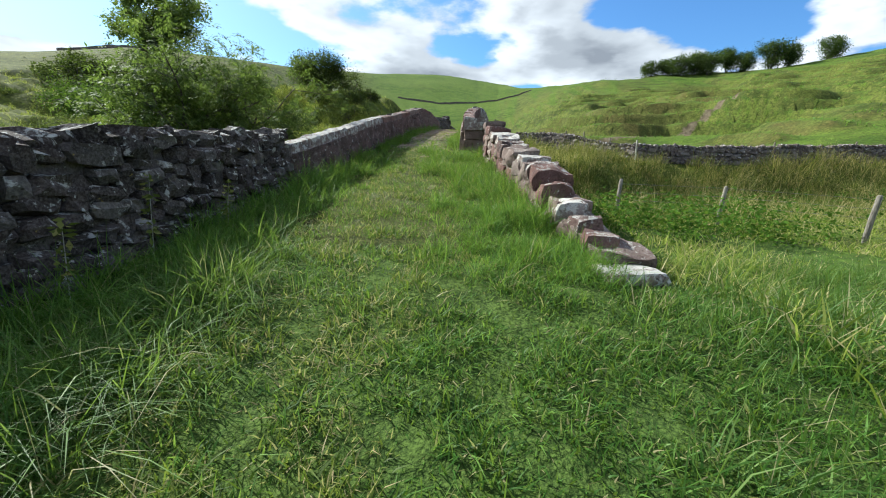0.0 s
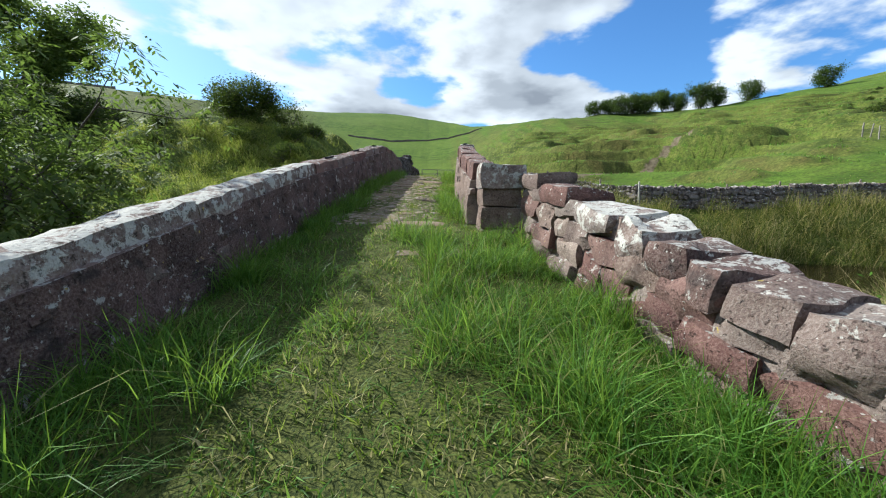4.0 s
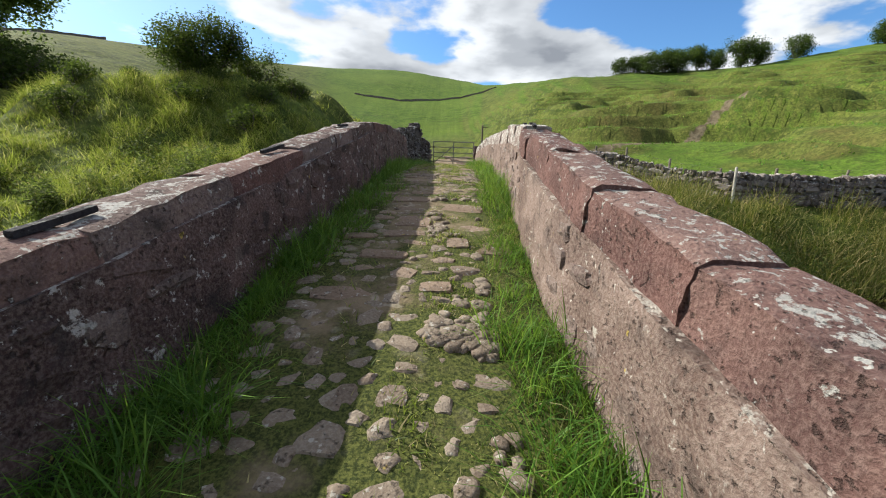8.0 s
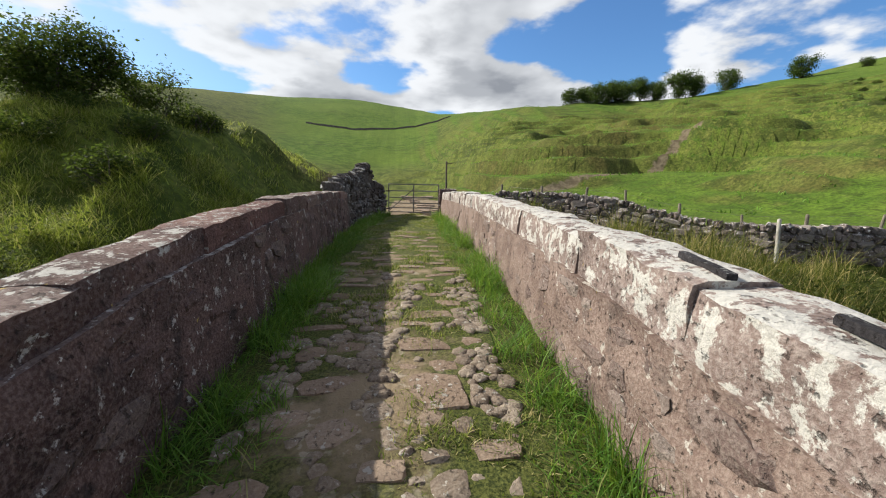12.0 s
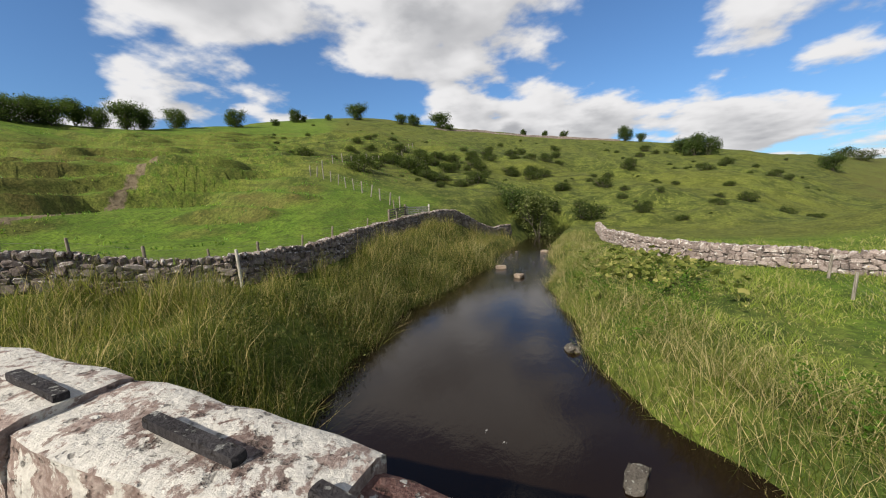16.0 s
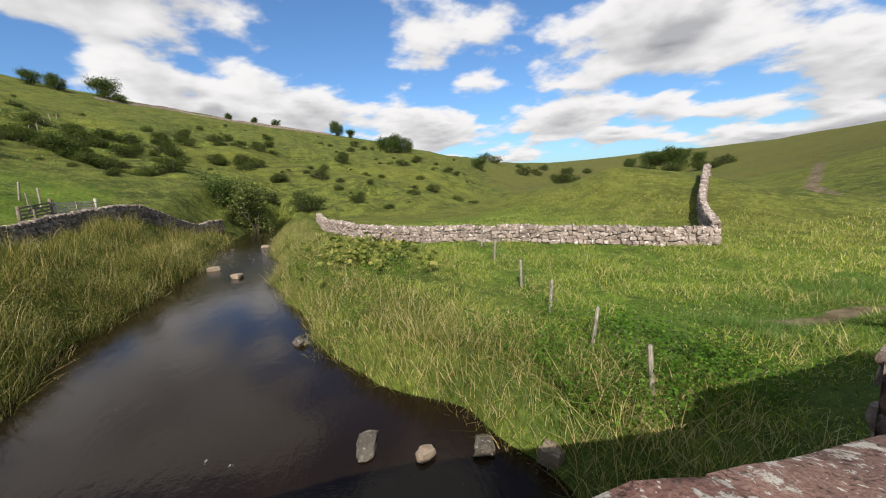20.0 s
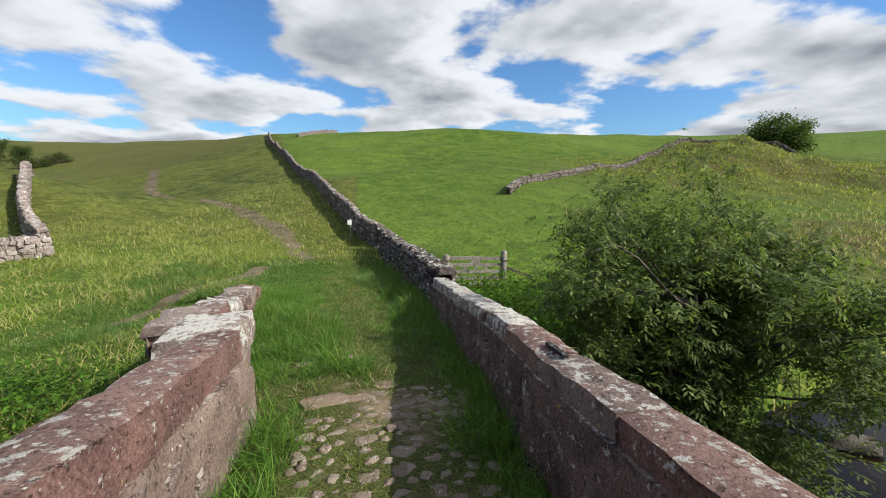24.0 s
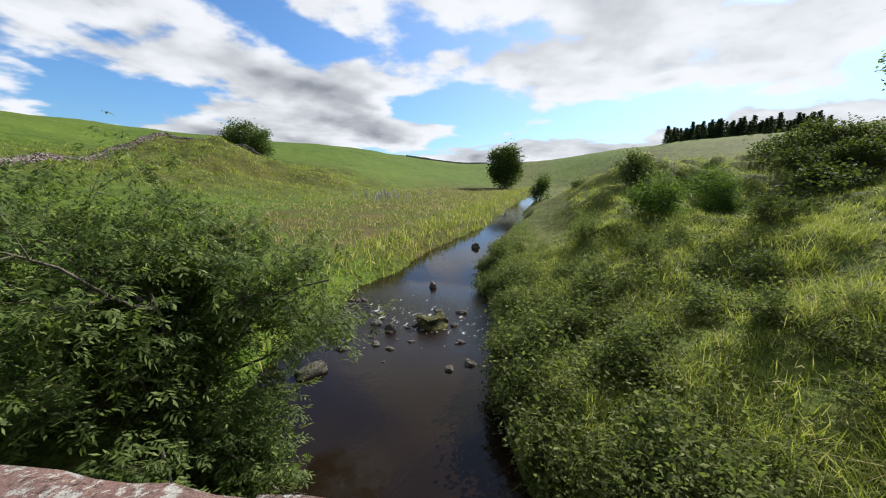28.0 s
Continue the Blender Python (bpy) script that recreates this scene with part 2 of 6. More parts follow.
def wood_mat(name, dark, pale, rough=0.85):
    n = Nodes(name)
    stretch = n.t.nodes.new("ShaderNodeVectorMath")
    stretch.operation = "MULTIPLY"
    n.t.links.new(n.place.outputs["Position"], stretch.inputs[0])
    stretch.inputs[1].default_value = (9, 9, 1.2)
    grain = n.noise(5.0, 5, 0.6, stretch.outputs[0])
    blot = n.noise(3.0, 3)
    c = n.mix(n.span(grain, 0.35, 0.65), dark, pale)
    c = n.mix(n.span(blot, 0.4, 0.75, (0.0, 0.5)), c, tuple(v * 0.5 for v in dark))
    n.shine(c, rough, n.bump(grain, 0.5, 0.01), 0.25)
    return n.mat


M_POST = wood_mat("weathered_post", (0.133, 0.117, 0.0936), (0.312, 0.289, 0.25))
M_GATE = wood_mat("weathered_gate", (0.0936, 0.078, 0.0585), (0.211, 0.183, 0.144))
M_BARK = wood_mat("bark", (0.0468, 0.039, 0.0312), (0.148, 0.129, 0.105))
M_PALE = wood_mat("pale_timber", (0.273, 0.257, 0.218), (0.468, 0.445, 0.39))


def metal_mat(name, base, rust):
    n = Nodes(name)
    c = n.mix(n.span(n.noise(14, 5), 0.4, 0.65), base, rust)
    n.shine(c, 0.6, n.bump(n.noise(60, 4), 0.3, 0.004), 0.4, 0.5)
    return n.mat


M_IRON = metal_mat("rusty_iron", (0.06, 0.055, 0.05), (0.11, 0.07, 0.05))
M_WIRE = metal_mat("fence_wire", (0.22, 0.22, 0.21), (0.16, 0.13, 0.1))


def blade_mat(name, dark, mid, pale, straw, straw_share, share=0.45, patch=0.25):
    """Grass: each blade its own tone, drifts of tone over the ground."""
    n = Nodes(name)
    r = n.place.outputs["Random Per Island"]
    drift = n.noise(patch, 4, 0.6)
    c = n.mix(n.span(n.math("ADD", n.math("MULTIPLY", drift, 0.9), n.math("MULTIPLY", r, 0.45)), 0.4, 0.95), dark, mid)
    c = n.mix(n.span(r, 0.6, 1.0, (0.0, 0.8)), c, pale)
    other = n.math("FRACT", n.math("MULTIPLY", r, 17.31), 0.0)
    near = n.noise(patch * 2.7, 4, 0.6, seed=4.4)
    c = n.mix(n.span(n.math("ADD", other, n.math("MULTIPLY", near, 0.6)), 1.3 - straw_share, 1.36 - straw_share), c, straw)
    return n.leafy(c, n.mix(0.4, c, (0.328, 0.429, 0.0468)), share, 0.5, 0.22)


M_LAWN = blade_mat("short_grass", (0.027, 0.082, 0.011), (0.098, 0.225, 0.032), (0.18, 0.31, 0.065), (0.33, 0.3, 0.15), 0.12, patch=1.9)
M_LUSH = blade_mat("lush_grass", (0.042, 0.112, 0.014), (0.105, 0.24, 0.03), (0.205, 0.36, 0.062), (0.32, 0.29, 0.13), 0.06)
M_TUFT = blade_mat("tall_tuft", (0.045, 0.112, 0.018), (0.115, 0.228, 0.04), (0.24, 0.35, 0.105), (0.4, 0.36, 0.2), 0.12, patch=0.8)
M_REED = blade_mat("bank_reed", (0.06, 0.085, 0.016), (0.16, 0.18, 0.04), (0.33, 0.31, 0.11), (0.58, 0.47, 0.25), 0.32, patch=0.6)
M_TRODDEN = blade_mat("trodden_grass", (0.06, 0.1, 0.016), (0.145, 0.2, 0.036), (0.26, 0.275, 0.082), (0.42, 0.35, 0.18), 0.32, patch=1.6)
M_SEDGE = blade_mat("bank_sedge", (0.04, 0.054, 0.011), (0.135, 0.14, 0.03), (0.28, 0.25, 0.07), (0.48, 0.38, 0.17), 0.26, patch=0.55)
M_MEADOW = blade_mat("meadow_grass", (0.13, 0.19, 0.024), (0.28, 0.36, 0.055), (0.48, 0.5, 0.14), (0.58, 0.49, 0.24), 0.28, 0.5, 0.7)
M_ROUGH = blade_mat("rough_pasture", (0.075, 0.1, 0.014), (0.27, 0.31, 0.042), (0.46, 0.48, 0.12), (0.52, 0.44, 0.18), 0.16, share=0.52, patch=1.2)


def leaf_mat(name, dark, mid, pale, share=0.35, gloss=0.3):
    n = Nodes(name)
    r = n.place.outputs["Random Per Island"]
    drift = n.noise(0.9, 3)
    c = n.mix(n.span(n.math("ADD", n.math("MULTIPLY", drift, 0.8), n.math("MULTIPLY", r, 0.5)), 0.35, 0.95), dark, mid)
    c = n.mix(n.span(r, 0.75, 1.0, (0.0, 0.8)), c, pale)
    return n.leafy(c, n.mix(0.45, c, (0.234, 0.351, 0.039)), share, 0.65, gloss * 0.3)


M_LEAF = leaf_mat("ash_leaves", (0.05, 0.078, 0.02), (0.125, 0.175, 0.048), (0.27, 0.32, 0.11), 0.45, 0.6)
M_THORN = leaf_mat("hawthorn_leaves", (0.022, 0.034, 0.012), (0.05, 0.068, 0.02), (0.12, 0.13, 0.045), 0.3, 0.1)
M_HERB = leaf_mat("bank_herbs", (0.055, 0.07, 0.024), (0.155, 0.18, 0.062), (0.33, 0.345, 0.15), 0.4, 0.1)
M_DOCK = leaf_mat("dock_leaves", (0.026, 0.036, 0.012), (0.065, 0.078, 0.024), (0.14, 0.145, 0.055), 0.25, 0.1)
M_BRAMBLE = leaf_mat("bramble_leaves", (0.0351, 0.078, 0.0117), (0.0702, 0.156, 0.0195), (0.14, 0.25, 0.039), 0.35, 0.1)
M_BUTTER = leaf_mat("butterbur_leaves", (0.06, 0.085, 0.02), (0.17, 0.18, 0.045), (0.4, 0.35, 0.13), 0.3)
M_FAR = leaf_mat("far_leaves", (0.032, 0.055, 0.018), (0.068, 0.1, 0.032), (0.13, 0.165, 0.055), 0.3, 0.1)
M_HEATHER = leaf_mat("heather", (0.05, 0.03, 0.032), (0.12, 0.065, 0.075), (0.24, 0.13, 0.15), 0.3, 0.1)
M_PINE = leaf_mat("pine_needles", (0.00936, 0.0218, 0.0109), (0.0195, 0.0351, 0.0156), (0.0312, 0.0546, 0.0234), 0.1)


def ground_mat():
    """Pasture: red is bare earth, green is improved field, blue is rough brown growth and darkened risers."""
    n = Nodes("pasture")
    at, thatch = n.cover("cover"), n.cover_alpha
    big, mid, fine, tuft = n.noise(0.035, 4), n.noise(0.35, 5, 0.6), n.noise(5.0, 5, 0.7), n.noise(1.3, 5, 0.65)
    rough = n.mix(n.span(mid, 0.38, 0.62), (0.045, 0.06, 0.013), (0.13, 0.155, 0.03))
    rough = n.mix(n.span(tuft, 0.48, 0.64, (0.0, 0.8)), rough, (0.19, 0.2, 0.048))
    rough = n.mix(n.span(n.noise(2.6, 5, 0.6, seed=1.7), 0.52, 0.62, (0.0, 0.75)), rough, (0.045, 0.055, 0.015))
    rough = n.mix(n.span(big, 0.42, 0.62, (0.0, 0.4)), rough, (0.145, 0.15, 0.031))
    field = n.mix(n.span(mid, 0.35, 0.65), (0.066, 0.125, 0.013), (0.122, 0.195, 0.022))
    field = n.mix(n.span(tuft, 0.5, 0.62, (0.0, 0.8)), field, (0.045, 0.072, 0.011))
    field = n.mix(n.span(n.noise(0.6, 5, 0.7, seed=6.1), 0.55, 0.66, (0.0, 0.6)), field, (0.18, 0.225, 0.045))
    field = n.mix(n.span(big, 0.4, 0.65, (0.0, 0.6)), field, (0.14, 0.2, 0.03))
    # sheep trods: narrow contour stripes, terrace shade painted dark on steep slopes
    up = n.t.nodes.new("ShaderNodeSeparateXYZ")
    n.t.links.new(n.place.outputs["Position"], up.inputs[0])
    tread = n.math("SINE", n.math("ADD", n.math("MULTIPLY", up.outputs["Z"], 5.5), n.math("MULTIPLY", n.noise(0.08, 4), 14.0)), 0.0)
    c = n.mix(at[1], rough, field)
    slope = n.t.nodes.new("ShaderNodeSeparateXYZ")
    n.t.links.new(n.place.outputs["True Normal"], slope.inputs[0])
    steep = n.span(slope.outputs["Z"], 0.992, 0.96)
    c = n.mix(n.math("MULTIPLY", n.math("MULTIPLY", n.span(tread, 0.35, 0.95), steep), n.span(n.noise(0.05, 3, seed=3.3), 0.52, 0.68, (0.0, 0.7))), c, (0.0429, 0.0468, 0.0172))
    c = n.mix(at[2], c, n.mix(n.span(mid, 0.35, 0.65), (0.15, 0.105, 0.04), (0.09, 0.1, 0.028)))
    c = n.mix(n.span(fine, 0.36, 0.64), n.mix(0.62, c, (0.0234, 0.0351, 0.00936)), c)
    sward = n.noise(55, 3, 0.7)
    c = n.mix(thatch, c, n.mix(n.span(n.math("ADD", n.math("MULTIPLY", sward, 0.7), n.math("MULTIPLY", fine, 0.3)), 0.38, 0.62), (0.022, 0.042, 0.01), (0.085, 0.135, 0.028)))
    earth = n.mix(n.span(tuft, 0.35, 0.65), (0.085, 0.066, 0.042), (0.165, 0.135, 0.088))
    edge = n.span(n.math("ADD", at[0], n.math("MULTIPLY", n.math("SUBTRACT", tuft, 0.5), 1.2)), 0.4, 0.7)
    c = n.mix(edge, c, earth)
    h = n.math("ADD", n.math("MULTIPLY", tuft, 0.7), n.math("MULTIPLY", fine, 0.3))
    n.shine(c, 0.95, n.bump(h, 0.9, 0.25), 0.1)
    return n.mat


def deck_mat():
    """Trodden turf over old paving: red is bare earth."""
    n = Nodes("trodden_path")
    at = n.cover("cover")
    mid, fine, pebble = n.noise(1.6, 5, 0.65), n.noise(22, 6, 0.7), n.noise(9, 4, 0.5)
    sward = n.noise(55, 3, 0.7)
    turf = n.mix(n.span(sward, 0.36, 0.64), (0.028, 0.038, 0.011), (0.11, 0.12, 0.032))
    earth = n.mix(n.span(mid, 0.3, 0.7), (0.125, 0.09, 0.056), (0.24, 0.185, 0.122))
    earth = n.mix(n.span(pebble, 0.58, 0.64), earth, (0.328, 0.273, 0.211))
    c = n.mix(n.span(n.math("ADD", at[0], n.math("SUBTRACT", mid, 0.5)), 0.35, 0.6), turf, earth)
    h = n.math("ADD", n.math("MULTIPLY", mid, 0.5), n.math("MULTIPLY", fine, 0.5))
    n.shine(c, 0.95, n.bump(h, 0.9, 0.05), 0.15)
    return n.mat


def water_mat():
    n = Nodes("peaty_water")
    stretch = n.t.nodes.new("ShaderNodeVectorMath")
    stretch.operation = "MULTIPLY"
    n.t.links.new(n.place.outputs["Position"], stretch.inputs[0])
    stretch.inputs[1].default_value = (0.7, 1.3, 1)
    ripple = n.noise(2.2, 4, 0.6, stretch.outputs[0])
    fine = n.noise(14.0, 3, 0.6, stretch.outputs[0])
    at = n.cover("cover")
    still = n.math("ADD", n.math("MULTIPLY", ripple, 0.6), n.math("MULTIPLY", fine, n.math("ADD", n.math("MULTIPLY", at[0], 4.5), 0.12)))
    foam = n.span(n.math("ADD", n.noise(3.2, 7, 0.65, stretch.outputs[0]), n.math("MULTIPLY", at[0], 0.13)), 0.7, 0.8)
    c = n.mix(foam, (0.011, 0.0068, 0.0042), (0.468, 0.468, 0.452))
    n.shine(c, n.math("ADD", n.math("MULTIPLY", foam, 0.5), 0.06), n.bump(still, 0.2, 0.05), 0.27).inputs["IOR"].default_value = 1.33
    return n.mat


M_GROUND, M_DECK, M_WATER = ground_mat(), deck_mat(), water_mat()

# ---- shape of the land ----


def hashed(ix, iy, seed):
    n = (ix.astype(np.int64) * 374761393 + iy.astype(np.int64) * 668265263 + seed * 974711) & 0x7FFFFFFF
    n = ((n ^ (n >> 13)) * 1274126177) & 0x7FFFFFFF
    return ((n ^ (n >> 16)) & 0xFFFF) / 65535.0


def vnoise(x, y, seed=0):
    ix, iy = np.floor(x), np.floor(y)
    fx, fy = x - ix, y - iy
    fx, fy = fx * fx * (3 - 2 * fx), fy * fy * (3 - 2 * fy)
    a, b = hashed(ix, iy, seed), hashed(ix + 1, iy, seed)
    c, d = hashed(ix, iy + 1, seed), hashed(ix + 1, iy + 1, seed)
    return (a + (b - a) * fx) * (1 - fy) + (c + (d - c) * fx) * fy - 0.5


def fbm(x, y, seed=0, octaves=3):
    return sum(vnoise(x * 2**k, y * 2**k, seed + k) / 2**k for k in range(octaves))


def ease(v, low, high):
    t = np.clip((v - low) / (high - low), 0, 1)
    return t * t * (3 - 2 * t)


# inner faces of the two parapets, and the height of the way between them, by y
def x_left(y):
    return np.interp(y, [-60, -30, -18, -10, -6.7, 6, 10.8, 12, 13.8, 15.8, 20, 24.5, 28, 32, 38, 60], [11, 3.5, 1.3, -0.3, -1.13, -1.82, -1.62, -1.48, -1.38, -1.28, -1.36, -1.45, -1.3, -0.85, -0.4, 2])


def x_right(y):
    return np.interp(y, [-60, 2.6, 3.6, 5.1, 7.3, 10.4, 10.44, 11, 12.9, 14.9, 15.9, 16.7, 19, 24, 31.5, 36, 60], [2.9, 2.7, 2.5, 2.15, 1.7, 1.3, 0.85, 0.72, 0.65, 0.73, 0.84, 0.9, 1.04, 1.2, 1.5, 2.2, 6])


def z_way(y):
    return np.interp(y, [-16, -10, -7, -3, -0.5, 0.8, 2.2, 3.6, 6, 7.5, 8.7, 10.6, 11.8, 13, 14.3, 15.5, 17, 19, 22, 25, 28, 32, 35, 40, 46], [0.7, 0.0, -0.35, -0.2, -0.04, 0.12, 0.32, 0.45, 0.74, 0.94, 1.13, 1.45, 1.64, 1.84, 2.04, 2.21, 2.32, 2.38, 2.38, 2.3, 2.18, 2.0, 2.05, 2.4, 3.0])


def y_river(x):
    return np.interp(x, [-300, -160, -120, -86, -56, -40, -28, -20.4, -16.6, -12.5, -8, -4, 0, 3, 7, 9, 12, 16, 20, 25, 32, 40, 48, 58, 75, 140, 400], [60, 30, 20.5, 15, 12.9, 12.2, 10.9, 10.2, 10.2, 10.5, 11.7, 13.2, 14.5, 15.2, 15.9, 16.8, 17.8, 18.1, 18.0, 17.95, 17.8, 17.8, 17.4, 16, 12, -20, -120])


def half_river(x):
    return np.interp(x, [-160, -130, -86, -56, -40, -28, -20.4, -16.6, -12.5, -8, -4, 0, 3, 7, 9, 12, 16, 20, 25, 32, 40, 48, 58, 66], [-4, 1.3, 1.4, 1.3, 1.35, 1.5, 2.0, 2.5, 2.8, 2.6, 3.0, 3.5, 3.9, 4.3, 3.8, 3.7, 3.4, 2.9, 2.3, 2.0, 1.9, 1.9, 1.6, -4])


WATER = -0.9


def river_z(x):
    """The beck falls a little on its way down to the bridge."""
    return WATER + 0.042 * np.clip(-np.asarray(x, float) - 18, 0, 90)


def off_river(x, y):
    """Metres from the water's edge, which is ragged."""
    return np.abs(y - y_river(x)) - half_river(x) + 0.9 * fbm(x / 3.2, y / 3.2, 51) * ease(np.abs(x), 2.5, 5)


# skyline round the bridge: bearing, its rise in degrees, where the slope begins, where it ends
RIM = np.array([
    (-180, 5.9, 14, 170), (-172, 6.3, 14, 170), (-159, 6.4, 14, 160), (-149, 5.8, 18, 170), (-138, 5.4, 26, 190), (-125, 5.2, 45, 220), (-116, 4.9, 55, 240), (-108, 3.8, 70, 260), (-98, 3.1, 100, 300),
    (-90, 3.4, 120, 320), (-84, 4.5, 60, 240), (-75, 6.0, 45, 220), (-64, 6.5, 30, 200), (-56, 6.7, 26, 190), (-47, 9.8, 24, 170), (-36, 9.8, 30, 170), (-17, 9.8, 60, 300),
    (-8, 10.4, 60, 320), (0, 9.8, 60, 320), (5, 8.2, 40, 300), (10, 9.3, 36, 150), (15, 10.0, 36, 135), (27, 9.9, 36, 135), (38, 10.4, 34, 145), (48, 11.1, 30, 160), (53, 12.2, 28, 230),
    (61, 12.8, 28, 250), (70, 12.0, 34, 220), (80, 10.1, 42, 200), (92, 8.3, 54, 190), (103, 6.7, 56, 185), (111, 4.8, 58, 175), (118, 3.4, 64, 200), (125, 2.2, 120, 420)])
RIM_S = np.array([(132, 2.3, 150, 520), (140, 2.8, 120, 560), (150, 2.9, 85, 420), (160, 3.9, 32, 280), (170, 5.2, 16, 190), (180, 5.9, 14, 170)])
# knolls: x, y, height, radius
KNOLLS = [(-35, 41, 4.0, 11), (-11.5, 30, 3.4, 6.5), (-46, 26, 3.0, 13), (26, -24, 2.4, 11), (40, -22, 3.4, 13), (38.5, 57.6, 2.6, 5.5), (20, 70, 0.8, 12), (92, 66, 3.0, 14), (42, 100, 0.5, 18),
          (-64, -47, 5.0, 12), (-76, -30, 1.6, 9), (2, 46, 1.2, 9), (-7.4, 38, 2.8, 5.5)]


def scars(x, y):
    """Slipped, stepped turf in two hollows of the slope beyond the bridge."""
    d = np.minimum(((x - 18) / 12) ** 2 + ((y - 62) / 10) ** 2, np.minimum(((x - 30) / 8) ** 2 + ((y - 41) / 4.5) ** 2, ((x - 34) / 14) ** 2 + ((y - 80) / 9) ** 2))
    return ease(1.5 - d + 0.8 * fbm(x / 6, y / 6, 30), 0, 1)


def height(x, y):
    x, y = np.asarray(x, float), np.asarray(y, float)
    dx, dy = x, y - 16.3
    r, az = np.hypot(dx, dy), np.degrees(np.arctan2(dx, dy))
    table = np.vstack([RIM, RIM_S])
    # a soft mean over bearings keeps the slopes free of creases
    rise, foot, crest = (sum(w * np.interp((az + o + 180) % 360 - 180, table[:, 0], table[:, k]) for o, w in ((-6, 0.12), (-3, 0.23), (0, 0.3), (3, 0.23), (6, 0.12))) for k in (1, 2, 3))
    top = crest * np.tan(np.radians(rise)) + 3.4
    far = np.clip((r - foot) / (crest - foot), 0, 1)
    even = 0.85 * ease(az, 4, 12) * ease(122 - az, 0, 12)     # the slopes over the beck rise evenly from their foot
    z = top * (even * far + (1 - even) * (0.35 * far**1.3 + 0.65 * far * far * (3 - 2 * far)))
    z = z + np.where(r > crest, (r - crest) * -0.01, 0)
    floor_ = ease(-x, 18, 45) * ease(x, -210, -100)
    z = z * (1 - floor_ * (1 - ease(np.abs(y - y_river(x)), 3, 26)))
    for kx, ky, kh, kr in KNOLLS:
        d = ((x - kx) ** 2 + (y - ky) ** 2) / kr**2
        z = z + kh * np.exp(-d * d * 0.5 - d * 0.5) * (1 + 0.25 * vnoise(x / 5 + kx, y / 5, 7))
    # fields by the river
    south = ease(y_river(x) - y, 0, 4)
    z = z + south * ease(x, 2, 4) * ease(60 - x, 0, 20) * ease(y + 24, 0, 14) * (0.4 * ease(x, 9, 20) - 0.05)
    # the bench behind the reeds, on which the field wall stands
    north = ease(y - y_river(x), 4.2, 7.4)
    z = z + north * ease(x, 2, 4 + 0.5 * np.clip(y - 32, 0, 60)) * ease(110 - r, 0, 50) * ease(90 - x, 0, 40) * (1.25 + 0.75 * ease(np.hypot(x - 6, y - 33), 8, 3) + 0.05 * np.clip(r - 17, 0, 22))
    lumps = ease(r, 18, 60) * (1 - 0.4 * ease(r, 110, 150))
    z = z + lumps * (2.4 * fbm(x / 34, y / 34, 3) + 0.5 * fbm(x / 6, y / 6, 11)) * np.clip(r / 90, 0.2, 1.0)
    west = ease(-x, 2, 8) * ease(y - y_river(x), 4, 9) * ease(75 - r, 0, 25)
    z = z + west * (1.1 * fbm(x / 8, y / 8, 13) + 0.35 * np.abs(vnoise(x / 1.7, y / 1.7, 17)) * 2)
    z = z + 1.5 * ease(-x, 2, 8) * ease(y - y_river(x), 3.5, 10) * ease(75 - r, 0, 25)
    # hollows and bluffs of the scrubby hillside
    bluffs = ease(r, 48, 66) * ease(190 - r, 0, 30) * ease(az, 52, 62) * ease(122 - az, 0, 8)
    z = z + bluffs * (2.2 * fbm(x / 11, y / 11, 19) + 1.0 * np.abs(vnoise(x / 4.5, y / 4.5, 20)))
    # sheep terraces on the slope beyond the bridge: flat treads, steep risers
    steps = ease(r, 38, 48) * ease(150 - r, 0, 40) * ease(az, -2, 8) * ease(60 - az, 0, 8)
    z = z + steps * 2.2 * fbm(x / 13, y / 13, 23)
    level = z / 1.7 + 1.5 * fbm(x / 30, y / 30, 21) + 0.12 * vnoise(x / 4, y / 4, 22)
    stepped = np.floor(level) + ease(level - np.floor(level), 0.66, 1.0)
    z = z + steps * 1.7 * (stepped - level + 0.3) * np.clip(1.05 + 1.3 * vnoise(x / 17, y / 17, 25), 0.25, 1.15)
    scar = scars(x, y)
    level = z / 1.8 + 0.9 * fbm(x / 19, y / 19, 24) + 0.16 * vnoise(x / 3, y / 3, 26)
    stepped = np.floor(level) + ease(level - np.floor(level), 0.55, 1.0)
    z = z + scar * 1.6 * (stepped - level + 0.4)
    # hummocks of the ungrazed bank over the beck
    z = z + west * ease(r, 14, 22) * 1.5 * (0.6 - np.abs(vnoise(x / 5.5, y / 5.5, 28)) * 2)
    z = z + west * 1.7 * np.maximum(vnoise(x / 2.2, y / 2.2, 27) + 0.1, 0) + west * 0.65 * np.maximum(vnoise(x / 0.8, y / 0.8, 29), 0)
    z = z + 0.10 * fbm(x / 1.1, y / 1.1, 31) + 0.05 * vnoise(x / 0.35, y / 0.35, 37)
    # broken ground of the craggy knoll upstream
    crag = np.exp(-(((x + 66) / 26) ** 2 + ((y + 40) / 17) ** 2))
    z = z + crag * (2.2 * fbm(x / 7, y / 7, 47) + 1.3 * np.abs(vnoise(x / 3.2, y / 3.2, 48)))
    # the sides of the valley stay low near the beck
    d = off_river(x, y)
    rise_ = river_z(x) + 0.7 - z
    z = z + np.maximum(rise_, 0) * ease(45 - d, 0, 25) * ease(-x, 16, 30)
    lid = river_z(x) + 1.25 + 0.55 * np.maximum(d, 0)
    open_ = ease(x, 38, 52) + 1 - ease(x, -210, -100)
    z = np.where(z > lid, lid + (z - lid) * np.maximum(ease(d, 2, 13 + 0.25 * np.clip(-x - 60, 0, 200)), open_), z)
